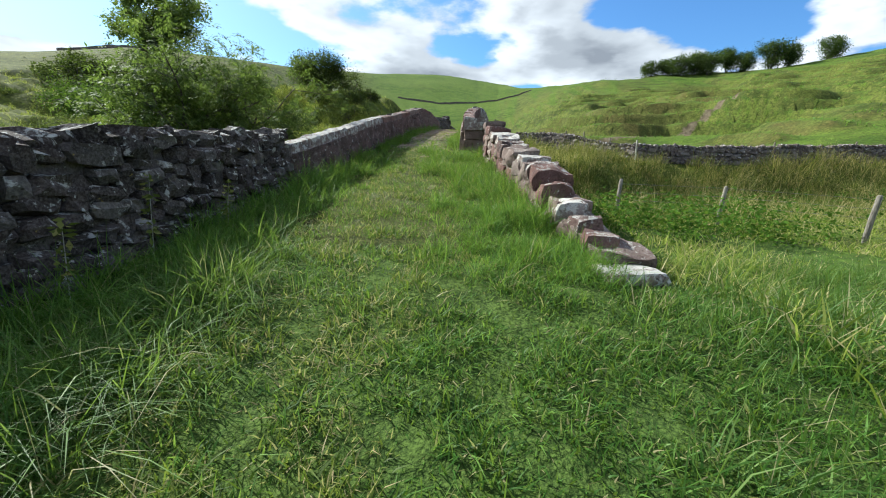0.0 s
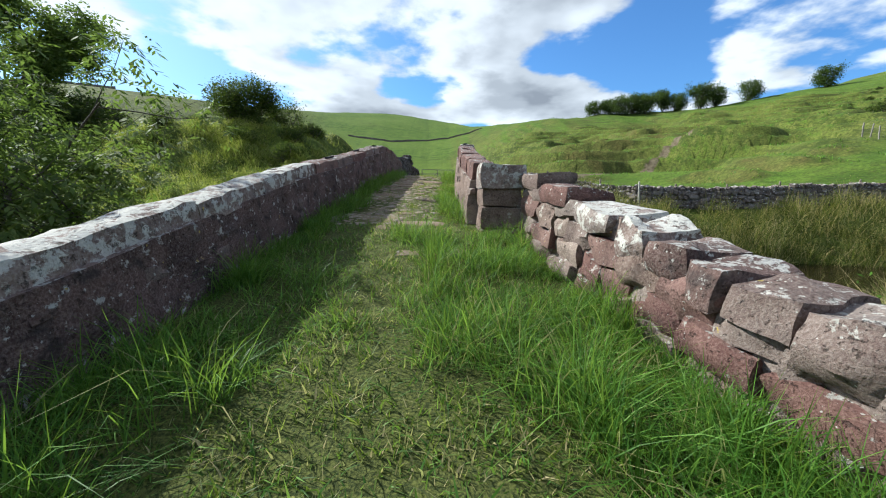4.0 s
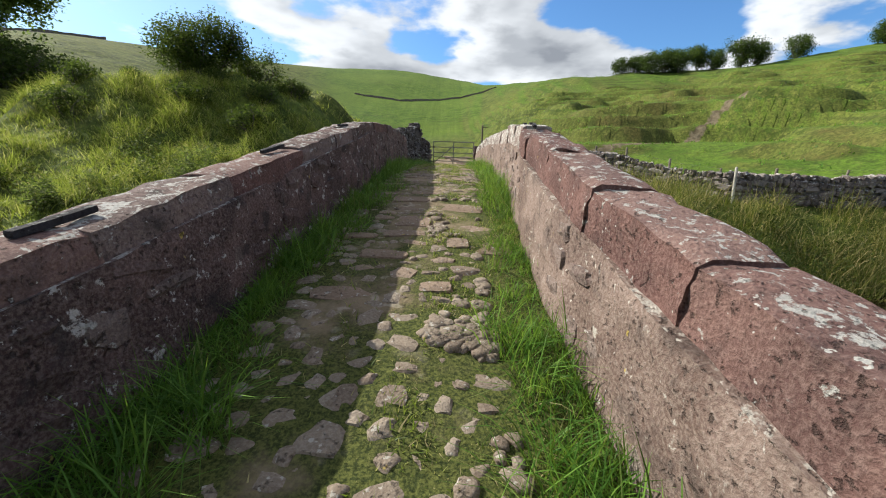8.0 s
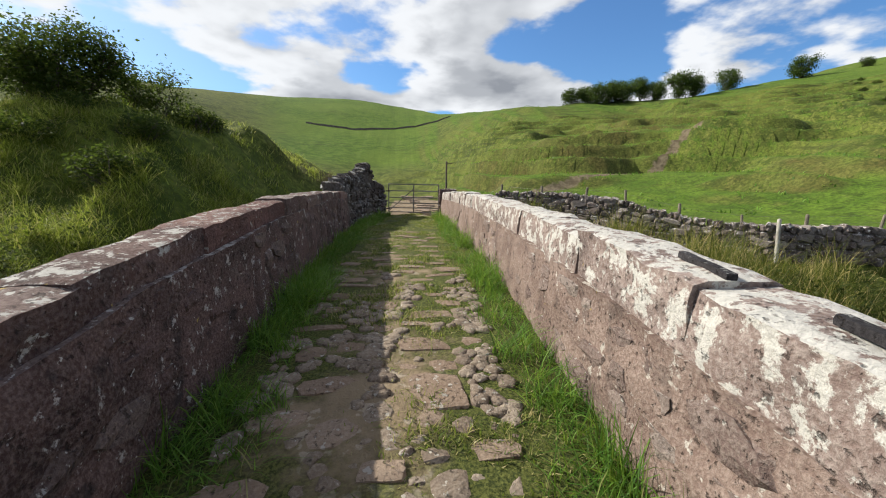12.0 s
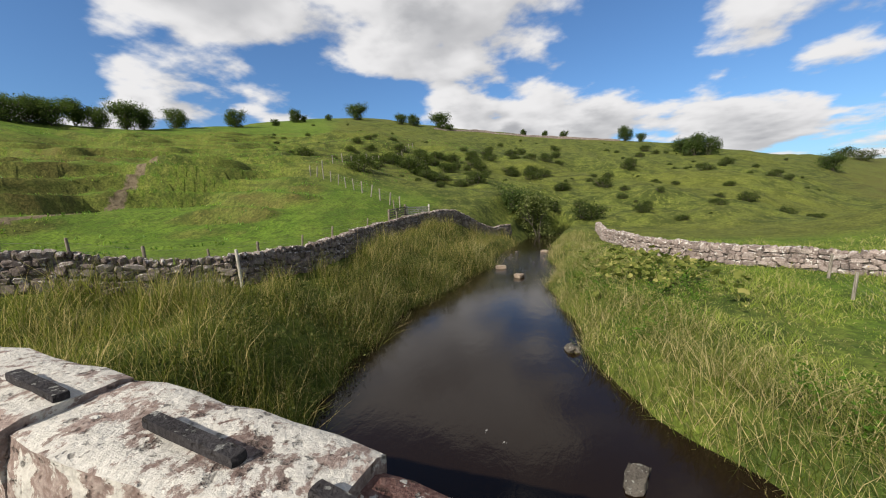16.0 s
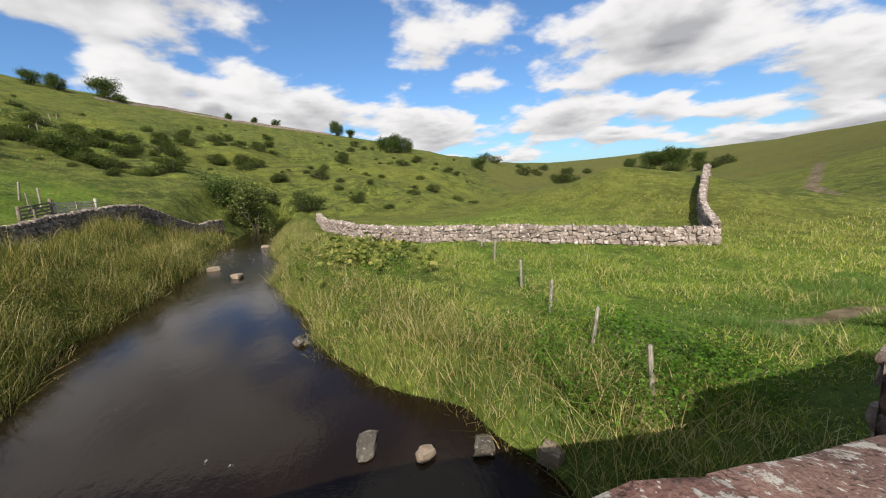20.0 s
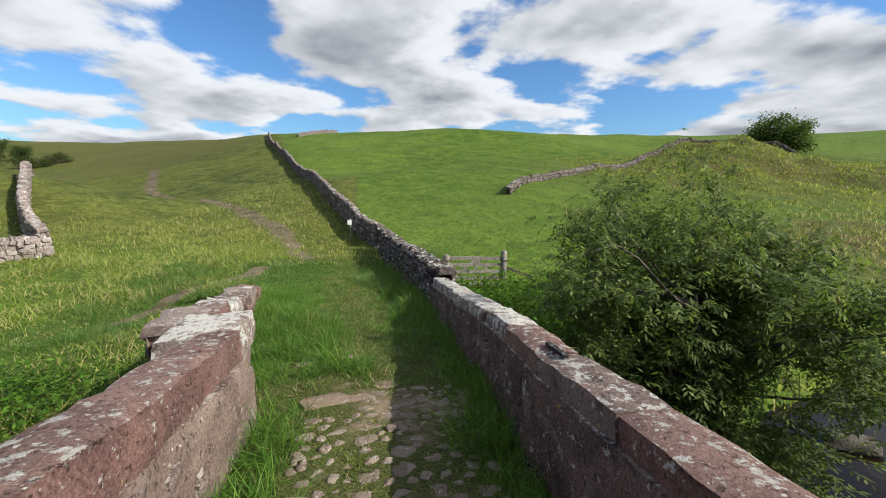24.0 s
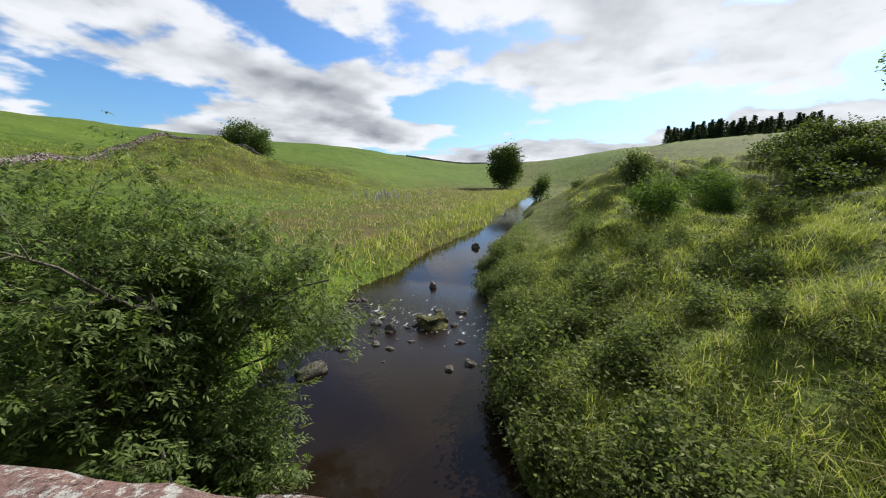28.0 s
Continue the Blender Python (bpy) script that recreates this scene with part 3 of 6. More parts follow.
    # the way up to the bridge and off it
    xl, xr = x_left(y), x_right(y)
    side = np.maximum(xl - 0.25 - x, x - xr - 0.25)
    slope = np.where(y < 2.8, np.where(x > xr, 3.2, 0.8), 0.5)
    on = np.clip(1 - np.maximum(side, 0) / slope, 0, 1)
    on = on * on * (3 - 2 * on) * ease(y, -16, -9) * ease(46 - y, 0, 6)
    z = z * (1 - on) + (z_way(y) - 0.14 * ease(y, 3.3, 4.2) * ease(39.5 - y, 0, 1) + 0.05 * fbm(x / 1.1, y / 1.1, 31) + 0.05 * vnoise(x / 0.3, y / 0.3, 33) * ease(6 - y, 0, 4)) * on
    # the river's bed
    d = off_river(x, y)
    bank = river_z(x) - 0.15 + 0.95 * np.maximum(d, 0)
    bed = np.where(d < 0, river_z(x) - 0.45, bank)
    return np.where((d < 2.2) & (bed < z), z + (bed - z) * np.where(d < 1.2, 1.0, ease(2.2 - d, 0, 1.0)), z)


def gz(x, y):
    return float(height(np.array([x]), np.array([y]))[0])


def tracks(x, y):
    """Bare earth: the trodden way to the south, the stony lane to the north."""
    lane = np.interp(y, [-120, -54, -37, -22, -11, -3.5, 0, 3], [60, 31.6, 20, 9.7, 4.6, 1.8, 0.7, 0.3])
    south = np.exp(-((x - lane) / np.interp(y, [-60, -20, -8, 2], [1.3, 1.0, 1.0, 0.9])) ** 2) * ease(3.5 - y, 0, 3) * ease(y, -112, -95) * np.interp(y, [-30, -12, -5, 2], [0.9, 0.85, 0.5, 0.2])
    rill = np.exp(-((x - (4.2 + 0.35 * (y + 1) + 0.25 * np.sin(y * 1.7))) / 0.42) ** 2) * ease(y, -5, -2) * ease(5 - y, 0, 2) * 0.95
    lane2 = np.interp(y, [31, 40, 60, 100, 140], [0.9, 0.8, -4, -10, -14])
    north = np.exp(-((x - lane2) / 1.1) ** 2) * ease(y, 31.5, 34) * ease(150 - y, 0, 40) * 0.9
    sheep = np.exp(-((y - np.interp(x, [4, 10, 17, 23, 28, 31, 35, 40], [47, 50.5, 52.5, 54, 56.5, 58.5, 61, 62])) / 0.8) ** 2) * ease(x, 3, 7) * ease(40 - x, 0, 4) * 0.95
    return np.clip(south + rill + north + sheep, 0, 1)


def covers(x, y):
    r, az = np.hypot(x, y - 16.3), np.degrees(np.arctan2(x, y - 16.3))
    field = np.zeros_like(x)
    field += ease(r, 95, 125) * ease(az, -22, -14) * ease(12 - az, 0, 8)                        # far green hill
    field += ease(r, 50, 90) * ease(az, 3, 12) * ease(50 - az, 0, 8) * (0.75 + 0.9 * fbm(x / 18, y / 9, 43))
    field += ease(r, 118, 132) * ease(az, 9, 14) * ease(60 - az, 0, 2)                          # field with trees above the terraces
    field += ease(y, 27.5, 29) * ease(46 - y, 0, 10) * ease(x, 5, 9) * ease(50 - x, 0, 10) * 0.8  # strip behind the drystone wall
    left = (x < np.interp(y, [-140, -125, -90, -60, -46, -32, -12, 0], [29, 25, 18, 12, 8, 4.4, 0.4, -2.0])) & ((az < -92) | (y < -40))
    field += np.where(left, np.where(az > 0, 1, ease(-az, 100, 112)) * ease(r, 8, 14), 0)                            # hill behind the gate
    field += ease(r, 130, 170) * ease(-az, 92, 98) * ease(125 + az, 0, 6)
    field += ease(r, 160, 190) * ease(-az, 60, 70) * ease(92 + az, 0, 6)
    field += np.where((az > 135) & (az < 160), ease(r, 70, 110) * 0.1, 0)
    # steep risers: rough growth, its darker tone also painting the terraces' shade
    lean = np.hypot(height(x + 0.6, y) - height(x - 0.6, y), height(x, y + 0.6) - height(x, y - 0.6)) / 1.2
    field = np.clip(field + 0.9 * ease(r, 24, 34) * ease(az, 2, 8) * ease(56 - az, 0, 4), 0, 1) * (1 - 0.9 * ease(lean, 0.3, 0.55) * ease(az, -2, 4) * ease(66 - az, 0, 8))
    meadow = ease(9 - y, 0, 3) * ease(y + 12, 0, 8) * ease(x, 2.5, 5) * ease(40 - x, 0, 6) * 0.8
    field = np.clip(field + meadow + 0.35 * np.exp(-(r / 20) ** 2), 0, 1)
    d = off_river(x, y)
    flat = ease(-x, 16, 26) * ease(110 + x, 0, 20) * (y < y_river(x)) * ease(np.clip(24 + 12 * fbm(x / 9, y / 9, 49), 8, 40) - d, 0, 5)
    crag = np.exp(-(((x + 66) / 30) ** 2 + ((y + 38) / 19) ** 2))
    field = field * (1 - np.clip(1.6 * crag + 0.9 * flat, 0, 1))
    brown = np.clip(flat * (0.75 + 0.9 * fbm(x / 5, y / 5, 50)) + crag * np.clip(0.25 + 1.5 * fbm(x / 6, y / 6, 52), 0, 0.8), 0, 1)
    streak = 0.4 * ease(r, 45, 70) * ease(150 - r, 0, 30) * ease(az, 4, 12) * ease(50 - az, 0, 8) * ease(fbm(x / 9, y / 5, 45), 0.05, 0.3) * 0.5
    # scar risers painted browner and darker, as growth and as shade
    streak = np.maximum(streak, scars(x, y) * ease(lean, 0.3, 0.6) * 0.5 * np.clip(0.8 + fbm(x / 3, y / 3, 46), 0, 1))
    crag = 0.7 * np.exp(-((x + 4) ** 2 + (y - 37.5) ** 2) / 7)
    heath = 0.5 * ease(r, 100, 150) * ease(az, 116, 124) * ease(170 - az, 0, 8) * np.clip(0.9 + fbm(x / 30, y / 30, 53), 0, 1)
    brown = np.clip(brown + streak + crag + heath, 0, 1)
    thatch = np.clip(ease(-x, -9, -5) * ease(x, -4.5, -3.4) * ease(y, -6, -3) * ease(12 - y, 0, 2) + 0.15 * ease(14 - np.abs(x - 14), 0, 6) * ease(y, -8, 0) * ease(30 - y, 0, 4), 0, 0.9)
    mud = np.where(off_river(x, y) < -0.15, 1.0, 0.0)
    return np.stack([np.clip(tracks(x, y) + mud, 0, 1), field * (1 - brown), brown, thatch], -1)


def mesh_from(name, verts, faces, material, smooth=True):
    """One mesh from arrays: faces all of one size."""
    me = bpy.data.meshes.new(name)
    verts, faces = np.asarray(verts, np.float32), np.asarray(faces, np.int32)
    k = faces.shape[1]
    me.vertices.add(len(verts))
    me.vertices.foreach_set("co", verts.ravel())
    me.loops.add(faces.size)
    me.loops.foreach_set("vertex_index", faces.ravel())
    me.polygons.add(len(faces))
    me.polygons.foreach_set("loop_start", np.arange(0, faces.size, k, dtype=np.int32))
    me.polygons.foreach_set("loop_total", np.full(len(faces), k, np.int32))
    me.polygons.foreach_set("use_smooth", np.full(len(faces), smooth))
    me.update(calc_edges=True)
    me.materials.append(material)
    return me


def grid_faces(nu, nv):
    i = np.arange(nu * nv).reshape(nu, nv)
    return np.stack([i[:-1, :-1], i[1:, :-1], i[1:, 1:], i[:-1, 1:]], -1).reshape(-1, 4)


def painted(me, values):
    layer = me.color_attributes.new("cover", "FLOAT_COLOR", "POINT")
    layer.data.foreach_set("color", np.asarray(values, np.float32).ravel())


def graded(stops):
    """Coordinates of grid lines: stops are (from, spacing), the last only an end."""
    return np.concatenate([np.arange(a, b, step) for (a, step), (b, _) in zip(stops, stops[1:])])


out = 110 * 1.075 ** np.arange(1, 40)
ux = np.concatenate([-out[::-1], graded([(-110, 1.3), (-45, 0.7), (-22, 0.4), (-10, 0.2), (10, 0.36), (30, 0.75), (110.1, 0)]), out])
uy = np.concatenate([-out[::-1], graded([(-110, 1.3), (-40, 0.8), (-12, 0.4), (-4, 0.2), (22, 0.35), (36, 0.6), (110.1, 0)]), out])
gx, gy = np.meshgrid(ux, uy, indexing="ij")
gxf, gyf = gx.ravel(), gy.ravel()
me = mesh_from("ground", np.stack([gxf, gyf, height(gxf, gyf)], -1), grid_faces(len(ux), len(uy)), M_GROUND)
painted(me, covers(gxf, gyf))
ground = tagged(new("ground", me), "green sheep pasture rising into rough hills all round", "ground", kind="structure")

# the river's surface
rx = np.concatenate([np.linspace(-135, -40, 60, endpoint=False), np.linspace(-40, 50, 220, endpoint=False), np.linspace(50, 60, 10)])
rv = np.linspace(-1, 1, 24)
wx, wv = np.meshgrid(rx, rv, indexing="ij")
wy = y_river(wx) + wv * (half_river(wx) + 0.7)
wz = river_z(wx)
me = mesh_from("water", np.stack([wx.ravel(), wy.ravel(), wz.ravel()], -1), grid_faces(len(rx), 24), M_WATER)
fast = np.exp(-((wx + 13.2) / 2.4) ** 2) + np.exp(-((wx + 50) / 6) ** 2) + 0.7 * np.exp(-((wx - 34) / 6) ** 2)
painted(me, np.stack([np.clip(fast.ravel(), 0, 1)] + [np.zeros(fast.size)] * 2 + [np.ones(fast.size)], -1))
tagged(new("water", me), "dark peaty beck, still below the bridge and broken over stones upstream", "water", kind="structure")

# the way over the bridge
dy_ = np.linspace(2.6, 39, 300)
dv = np.linspace(0, 1, 40)
py, pv = np.meshgrid(dy_, dv, indexing="ij")
px = x_left(py) - 0.2 + pv * (x_right(py) - x_left(py) + 0.4)
pz = z_way(py) + 0.03 * fbm(px / 0.5, py / 0.5, 61) + 0.05 * (1 - np.cos(6.28 * pv)) * 0.5 - 0.02
pz = pz - 0.2 * (1 - ease(py, 2.9, 3.5)) - 0.3 * ease(py, 38.2, 39)
me = mesh_from("pavement", np.stack([px.ravel(), py.ravel(), pz.ravel()], -1), grid_faces(300, 40), M_DECK)
bare = ease(py, 5, 10.5) * (0.1 + 0.36 * np.exp(-((pv - 0.46) / 0.28) ** 2)) * (0.15 + 0.85 * ease(py, 9.5, 10.8)) * ease(24 - py, -6, 4) + 0.25 * fbm(px / 0.8, py / 0.8, 71) + 1.0 * ease(py, 29.5, 32)
painted(me, np.stack([np.clip(bare.ravel(), 0, 1)] + [np.zeros(bare.size)] * 2 + [np.ones(bare.size)], -1))
deck = tagged(new("pavement", me), "trodden turf and bare earth over old cobbles on the bridge", "path", kind="structure")


def way_z(x, y):
    """Height of what is trodden on at a place, on or off the bridge."""
    x, y = np.asarray(x, float), np.asarray(y, float)
    xl, xr = x_left(y), x_right(y)
    v = np.clip((x - xl + 0.2) / (xr - xl + 0.4), 0, 1)
    on = (x > xl - 0.15) & (x < xr + 0.15) & (y > 3.45) & (y < 38.2)
    return np.where(on, z_way(y) + 0.03 * fbm(x / 0.5, y / 0.5, 61) + 0.025 * (1 - np.cos(6.28 * v)) - 0.02, height(x, y))

# ---- building blocks ----


def part(name, me, parent, label="", m=None):
    """One mesh as a child of a thing or of a part."""
    ob = new(name, me)
    ob.parent = parent
    if m is not None:
        ob.matrix_basis = m
    return tagged(ob, label)


def thing(name, label, category, me=None, at=(0, 0, 0), group="", kind=""):
    ob = new(name, me)
    ob.location = at
    return tagged(ob, label, category, group, kind)


def bm_mesh(name, bm, material, smooth=False):
    me = bpy.data.meshes.new(name)
    bm.to_mesh(me)
    bm.free()
    for p in me.polygons:
        p.use_smooth = smooth
    if smooth:
        me.set_sharp_from_angle(angle=radians(38))
    me.materials.append(material)
    return me


def rough_block(rng, size=(1, 1, 1), cuts=1, round_=0.12, rough=0.08):
    """A stone: a box with worn corners and uneven faces, as a bmesh."""
    bm = bmesh.new()
    bmesh.ops.create_cube(bm, size=1.0)
    bmesh.ops.subdivide_edges(bm, edges=bm.edges[:], cuts=cuts, use_grid_fill=True)
    off = Vector((rng.uniform(0, 99), rng.uniform(0, 99), rng.uniform(0, 99)))
    for v in bm.verts:
        far = sorted(abs(c) for c in v.co)
        v.co *= 1 - round_ * (far[1] * far[2] * 2 + far[0] * far[1] * far[2] * 4)
        v.co = Vector([c * s for c, s in zip(v.co, size)])
        v.co += Vector(noise.noise_vector(v.co * 2.3 / max(size) + off)) * rough * min(size) * 1.6
    bmesh.ops.triangulate(bm, faces=bm.faces[:])
    return bm


def arrays(me):
    v = np.empty(len(me.vertices) * 3, np.float32)
    me.vertices.foreach_get("co", v)
    f = np.array([p.vertices[:] for p in me.polygons], np.int32)
    return v.reshape(-1, 3), f


def joined(name, meshes, poses, material, smooth=False):
    """Many copies of a few meshes as one mesh. poses: (which, matrix)."""
    base = [arrays(m) for m in meshes]
    vs, fs, n = [], [], 0
    for k, m in poses:
        v, f = base[k]
        a = np.array(m, np.float32)
        vs.append(v @ a[:3, :3].T + a[:3, 3])
        fs.append(f + n)
        n += len(v)
    return mesh_from(name, np.concatenate(vs), np.concatenate(fs), material, smooth)


def stones_of(material, seed, count=12, rough=0.15, round_=0.2):
    rng = random.Random(seed)
    return [bm_mesh("stone", rough_block(rng, rough=rough, round_=round_), material) for _ in range(count)]


def along(path, s):
    """Place and heading at s metres along a polyline of (x, y)."""
    for (ax, ay), (bx, by) in zip(path, path[1:]):
        d = math.hypot(bx - ax, by - ay)
        if s <= d:
            return ax + (bx - ax) * s / d, ay + (by - ay) * s / d, math.atan2(by - ay, bx - ax)
        s -= d
    return bx, by, math.atan2(by - ay, bx - ax)


def length(path):
    return sum(math.hypot(b[0] - a[0], b[1] - a[1]) for a, b in zip(path, path[1:]))


def drystone(name, label, path, tall, thick, material, seed, size=(0.36, 0.2), near=None, floor=None, batter=0.12, gaps=(), cap=True, rough=0.14):
    """A drystone wall: a dark core, courses of stones on both faces, a row of cope stones set on edge.
    near(x, y) tells which stones are parts of their own."""
    rng = random.Random(seed)
    wall = thing(name, label, "wall")
    bases = stones_of(material, seed, rough=rough)
    single, rest, total = [], [], length(path)
    floor = floor or (lambda x, y: gz(x, y))
    high = tall if callable(tall) else (lambda s: tall)
    core_v = []
    s, ns = 0.0, max(2, int(total / 0.7))
    for k in range(ns + 1):
        x, y, a = along(path, total * k / ns)
        g, h = floor(x, y), high(total * k / ns)
        nx, ny = -math.sin(a), math.cos(a)
        w = thick / 2 - 0.09
        for side, zz, ww in ((-1, g - 0.3, w), (-1, g + h * 0.93, w * 0.7), (1, g + h * 0.93, w * 0.7), (1, g - 0.3, w)):
            core_v.append((x + nx * side * ww, y + ny * side * ww, zz))
    f = []
    for k in range(ns):
        for j in range(4):
            f.append((4 * k + j, 4 * k + 4 + j, 4 * k + 4 + (j + 1) % 4, 4 * k + (j + 1) % 4))
    # core in the darkened stone paints shade into the gaps between stones
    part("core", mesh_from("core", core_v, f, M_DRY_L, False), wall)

    def put(x, y, z, a, sx, sy, sz, tip=0.0):
        m = Matrix.Translation((x, y, z)) @ Euler((rng.uniform(-0.22, 0.22), rng.uniform(-0.26, 0.26) + tip, a + rng.uniform(-0.25, 0.25))).to_matrix().to_4x4() @ Matrix.Diagonal((sx, sy, sz, 1))
        k = rng.randrange(len(bases))
        if near and len(single) < 300 and near(x, y):
            single.append((k, m))
        else:
            rest.append((k, m))

    for side in (-1, 1):
        z = 0.0
        while z < max(high(0), high(total / 2), high(total)) - 0.12:
            ch = size[1] * rng.uniform(0.75, 1.3)
            s = rng.uniform(0, 0.2)
            while s < total:
                l = size[0] * rng.choice((0.55, 0.7, 0.9, 1.1, 1.6))
                x, y, a = along(path, s + l / 2)
                if z + ch * 0.6 < high(s) and not any(lo < s < hi for lo, hi in gaps):
                    off = side * (thick / 2 - 0.1 - batter * z * 0.5) + rng.uniform(-0.03, 0.03)
                    put(x - math.sin(a) * off, y + math.cos(a) * off, floor(x, y) + z + ch / 2 + rng.uniform(-0.05, 0.05), a, l * 0.98, thick * 0.42, ch * rng.uniform(0.75, 1.25))
                s += l
            z += ch
    s = 0.0
    while s < total and cap:
        l = size[0] * rng.uniform(0.3, 0.75)
        x, y, a = along(path, s)
        if not any(lo < s < hi for lo, hi in gaps):
            put(x, y, floor(x, y) + high(s) + rng.uniform(-0.02, 0.05), a, l, thick * rng.uniform(0.62, 0.85), size[1] * rng.uniform(1.0, 1.5), rng.uniform(-0.25, 0.25))
        s += l * 0.95
    for k, m in single:
        part("stone", bases[k], wall, m=m)
    if rest:
        tagged(part("stones", joined("stones", bases, rest, material), wall), kind="stuff")
    return wall


# ---- the bridge ----
ARCH_Y, ARCH_HALF, ARCH_TOP = 14.6, 4.1, 1.5


def arch_z(y):
    t = (y - ARCH_Y) / ARCH_HALF
    return np.where(np.abs(t) < 1, -1.5 + (ARCH_TOP + 1.5) * np.sqrt(np.maximum(0, 1 - t * t)), -1.5)


def parapet_body(name, face, side, y0, y1, thick, top, material):
    """The wall of one side from the foundation, over the arch, to under its coping."""
    ys = np.linspace(y0, y1, int((y1 - y0) / 0.12))
    ks = np.linspace(0, 1, 34)
    yy, kk = np.meshgrid(ys, ks, indexing="ij")
    low, high = arch_z(yy), top(yy)
    ring, n = [], len(ys) * len(ks)
    for out in (0.0, thick):
        zz = low + (high - low) * kk
        rough_ = 0.035 * fbm(yy / 0.22 + 9 * out, zz / 0.16, 81 + int(side), 3) + 0.03 * fbm(yy / 0.9, zz / 0.7, 84)
        xx = face(yy) + side * (out + (0.05 * (1.0 - (zz - z_way(yy))) if out else -0.05 * np.clip(1.0 - (zz - z_way(yy)), 0, 1.5))) + rough_
        ring.append(np.stack([xx.ravel(), yy.ravel(), zz.ravel()], -1))
    g = grid_faces(len(ys), len(ks))
    i = np.arange(n).reshape(len(ys), len(ks))
    f = [g, g[:, ::-1] + n]
    for a, b in ((i[:-1, -1], i[1:, -1]), (i[1:, 0], i[:-1, 0])):
        f.append(np.stack([b, a, a + n, b + n], -1))
    for a, b in ((i[0, :-1], i[0, 1:]), (i[-1, 1:], i[-1, :-1])):
        f.append(np.stack([a, b, b + n, a + n], -1))
    me = mesh_from(name, np.concatenate(ring), np.concatenate(f), material, True)
    bm = bmesh.new()
    bm.from_mesh(me)
    bmesh.ops.recalc_face_normals(bm, faces=bm.faces[:])
    bm.to_mesh(me)
    bm.free()
    me.set_sharp_from_angle(angle=radians(50))
    return me


def coping_row(wall, face, side, y0, y1, top, width, rng, tallness=0.28, span=(0.75, 1.35), material=None):
    """Long worn blocks laid end to end along the top, each with its own lean."""
    y = y0
    while y < y1 - 0.2:
        l = min(rng.uniform(*span), y1 - y)
        if y1 - y - l < 0.4:
            l = y1 - y
        m_ = y + l / 2
        h, w = tallness * rng.uniform(0.96, 1.04), width * rng.uniform(0.95, 1.05)
        bm = bmesh.new()
        bmesh.ops.create_cube(bm, size=1.0)
        bmesh.ops.subdivide_edges(bm, edges=bm.edges[:], cuts=6, use_grid_fill=True)
        off = Vector((rng.uniform(0, 99), rng.uniform(0, 99), 0))
        for v in bm.verts:
            c = v.co
            edge = max(0.0, abs(c.x) - 0.3) / 0.2
            if c.z > 0.3:
                c.z -= 0.06 * edge * edge * (0.3 + rng.random())
                c.x *= 1 - 0.05 * edge
            c.z -= 0.025 * (abs(c.y) > 0.45) * (c.z > 0)
            p = Vector((c.x * w, c.y * (l + 0.03), c.z * h))
            v.co = p + Vector(noise.noise_vector(p * 3.2 + off)) * 0.02 + Vector(noise.noise_vector(p * 9 + off)) * 0.014 + Vector(noise.noise_vector(p * 24 + off)) * 0.008
        bmesh.ops.triangulate(bm, faces=bm.faces[:])
        me = bm_mesh("coping_stone", bm, material(m_, rng) if callable(material) else material or M_COPING, True)
        slope = math.atan2(float(top(np.array(m_ + 0.3)) - top(np.array(m_ - 0.3))), 0.6)
        turn = -math.atan2(float(face(m_ + 0.3) - face(m_ - 0.3)), 0.6)
        part("coping_stone", me, wall, m=Matrix.Translation((float(face(m_)) + side * (width / 2 + 0.012) + rng.uniform(-0.01, 0.01), m_, float(top(np.array(m_))) + h / 2 - 0.055 + rng.uniform(-0.012, 0.012)))
             @ Euler((slope + rng.uniform(-0.006, 0.006), rng.uniform(-0.018, 0.018), turn)).to_matrix().to_4x4())
        y += l


def face_stones(wall, face, side, y0, y1, top, rng, count, material):
    """Rubble stones that stand a little proud of the mortar on the inner face."""
    bases = stones_of(material, 77, 8, 0.12, 0.3)
    placed = []
    for _ in range(count * 6):
        if len(placed) >= count:
            break
        y = rng.uniform(y0, y1)
        lo, hi = float(z_way(y)) + 0.08, float(top(np.array(y))) - 0.08
        z, l, h = rng.uniform(lo, hi), rng.uniform(0.16, 0.42), rng.uniform(0.09, 0.19)
        if any(abs(y - b) < (l + d) / 2 and abs(z - c) < (h + e) / 2 for b, c, d, e in placed):
            continue
        placed.append((y, z, l, h))
        lean = 0.05 * max(0.0, 1.0 - (z - float(z_way(y))))
        part("stone", rng.choice(bases), wall, m=Matrix.Translation((float(face(y)) - side * (lean - 0.04), y, z)) @ Euler((rng.uniform(-0.2, 0.2), 0, -math.atan2(float(face(y + 0.3) - face(y - 0.3)), 0.6))).to_matrix().to_4x4() @ Matrix.Diagonal((0.1, l, h, 1)))


THICK = 0.33
rng = random.Random(4)


def top_left(y):
    return 0.06 + z_way(y) + np.interp(y, [5, 6, 8, 10.8, 12, 14, 15.5, 17, 20, 25], [0.46, 0.48, 0.55, 0.58, 0.57, 0.57, 0.6, 0.68, 0.72, 0.7])


def top_right(y):
    return z_way(y) + np.interp(y, [10, 13, 15.5, 19, 26, 32], [0.6, 0.63, 0.66, 0.62, 0.68, 0.7])


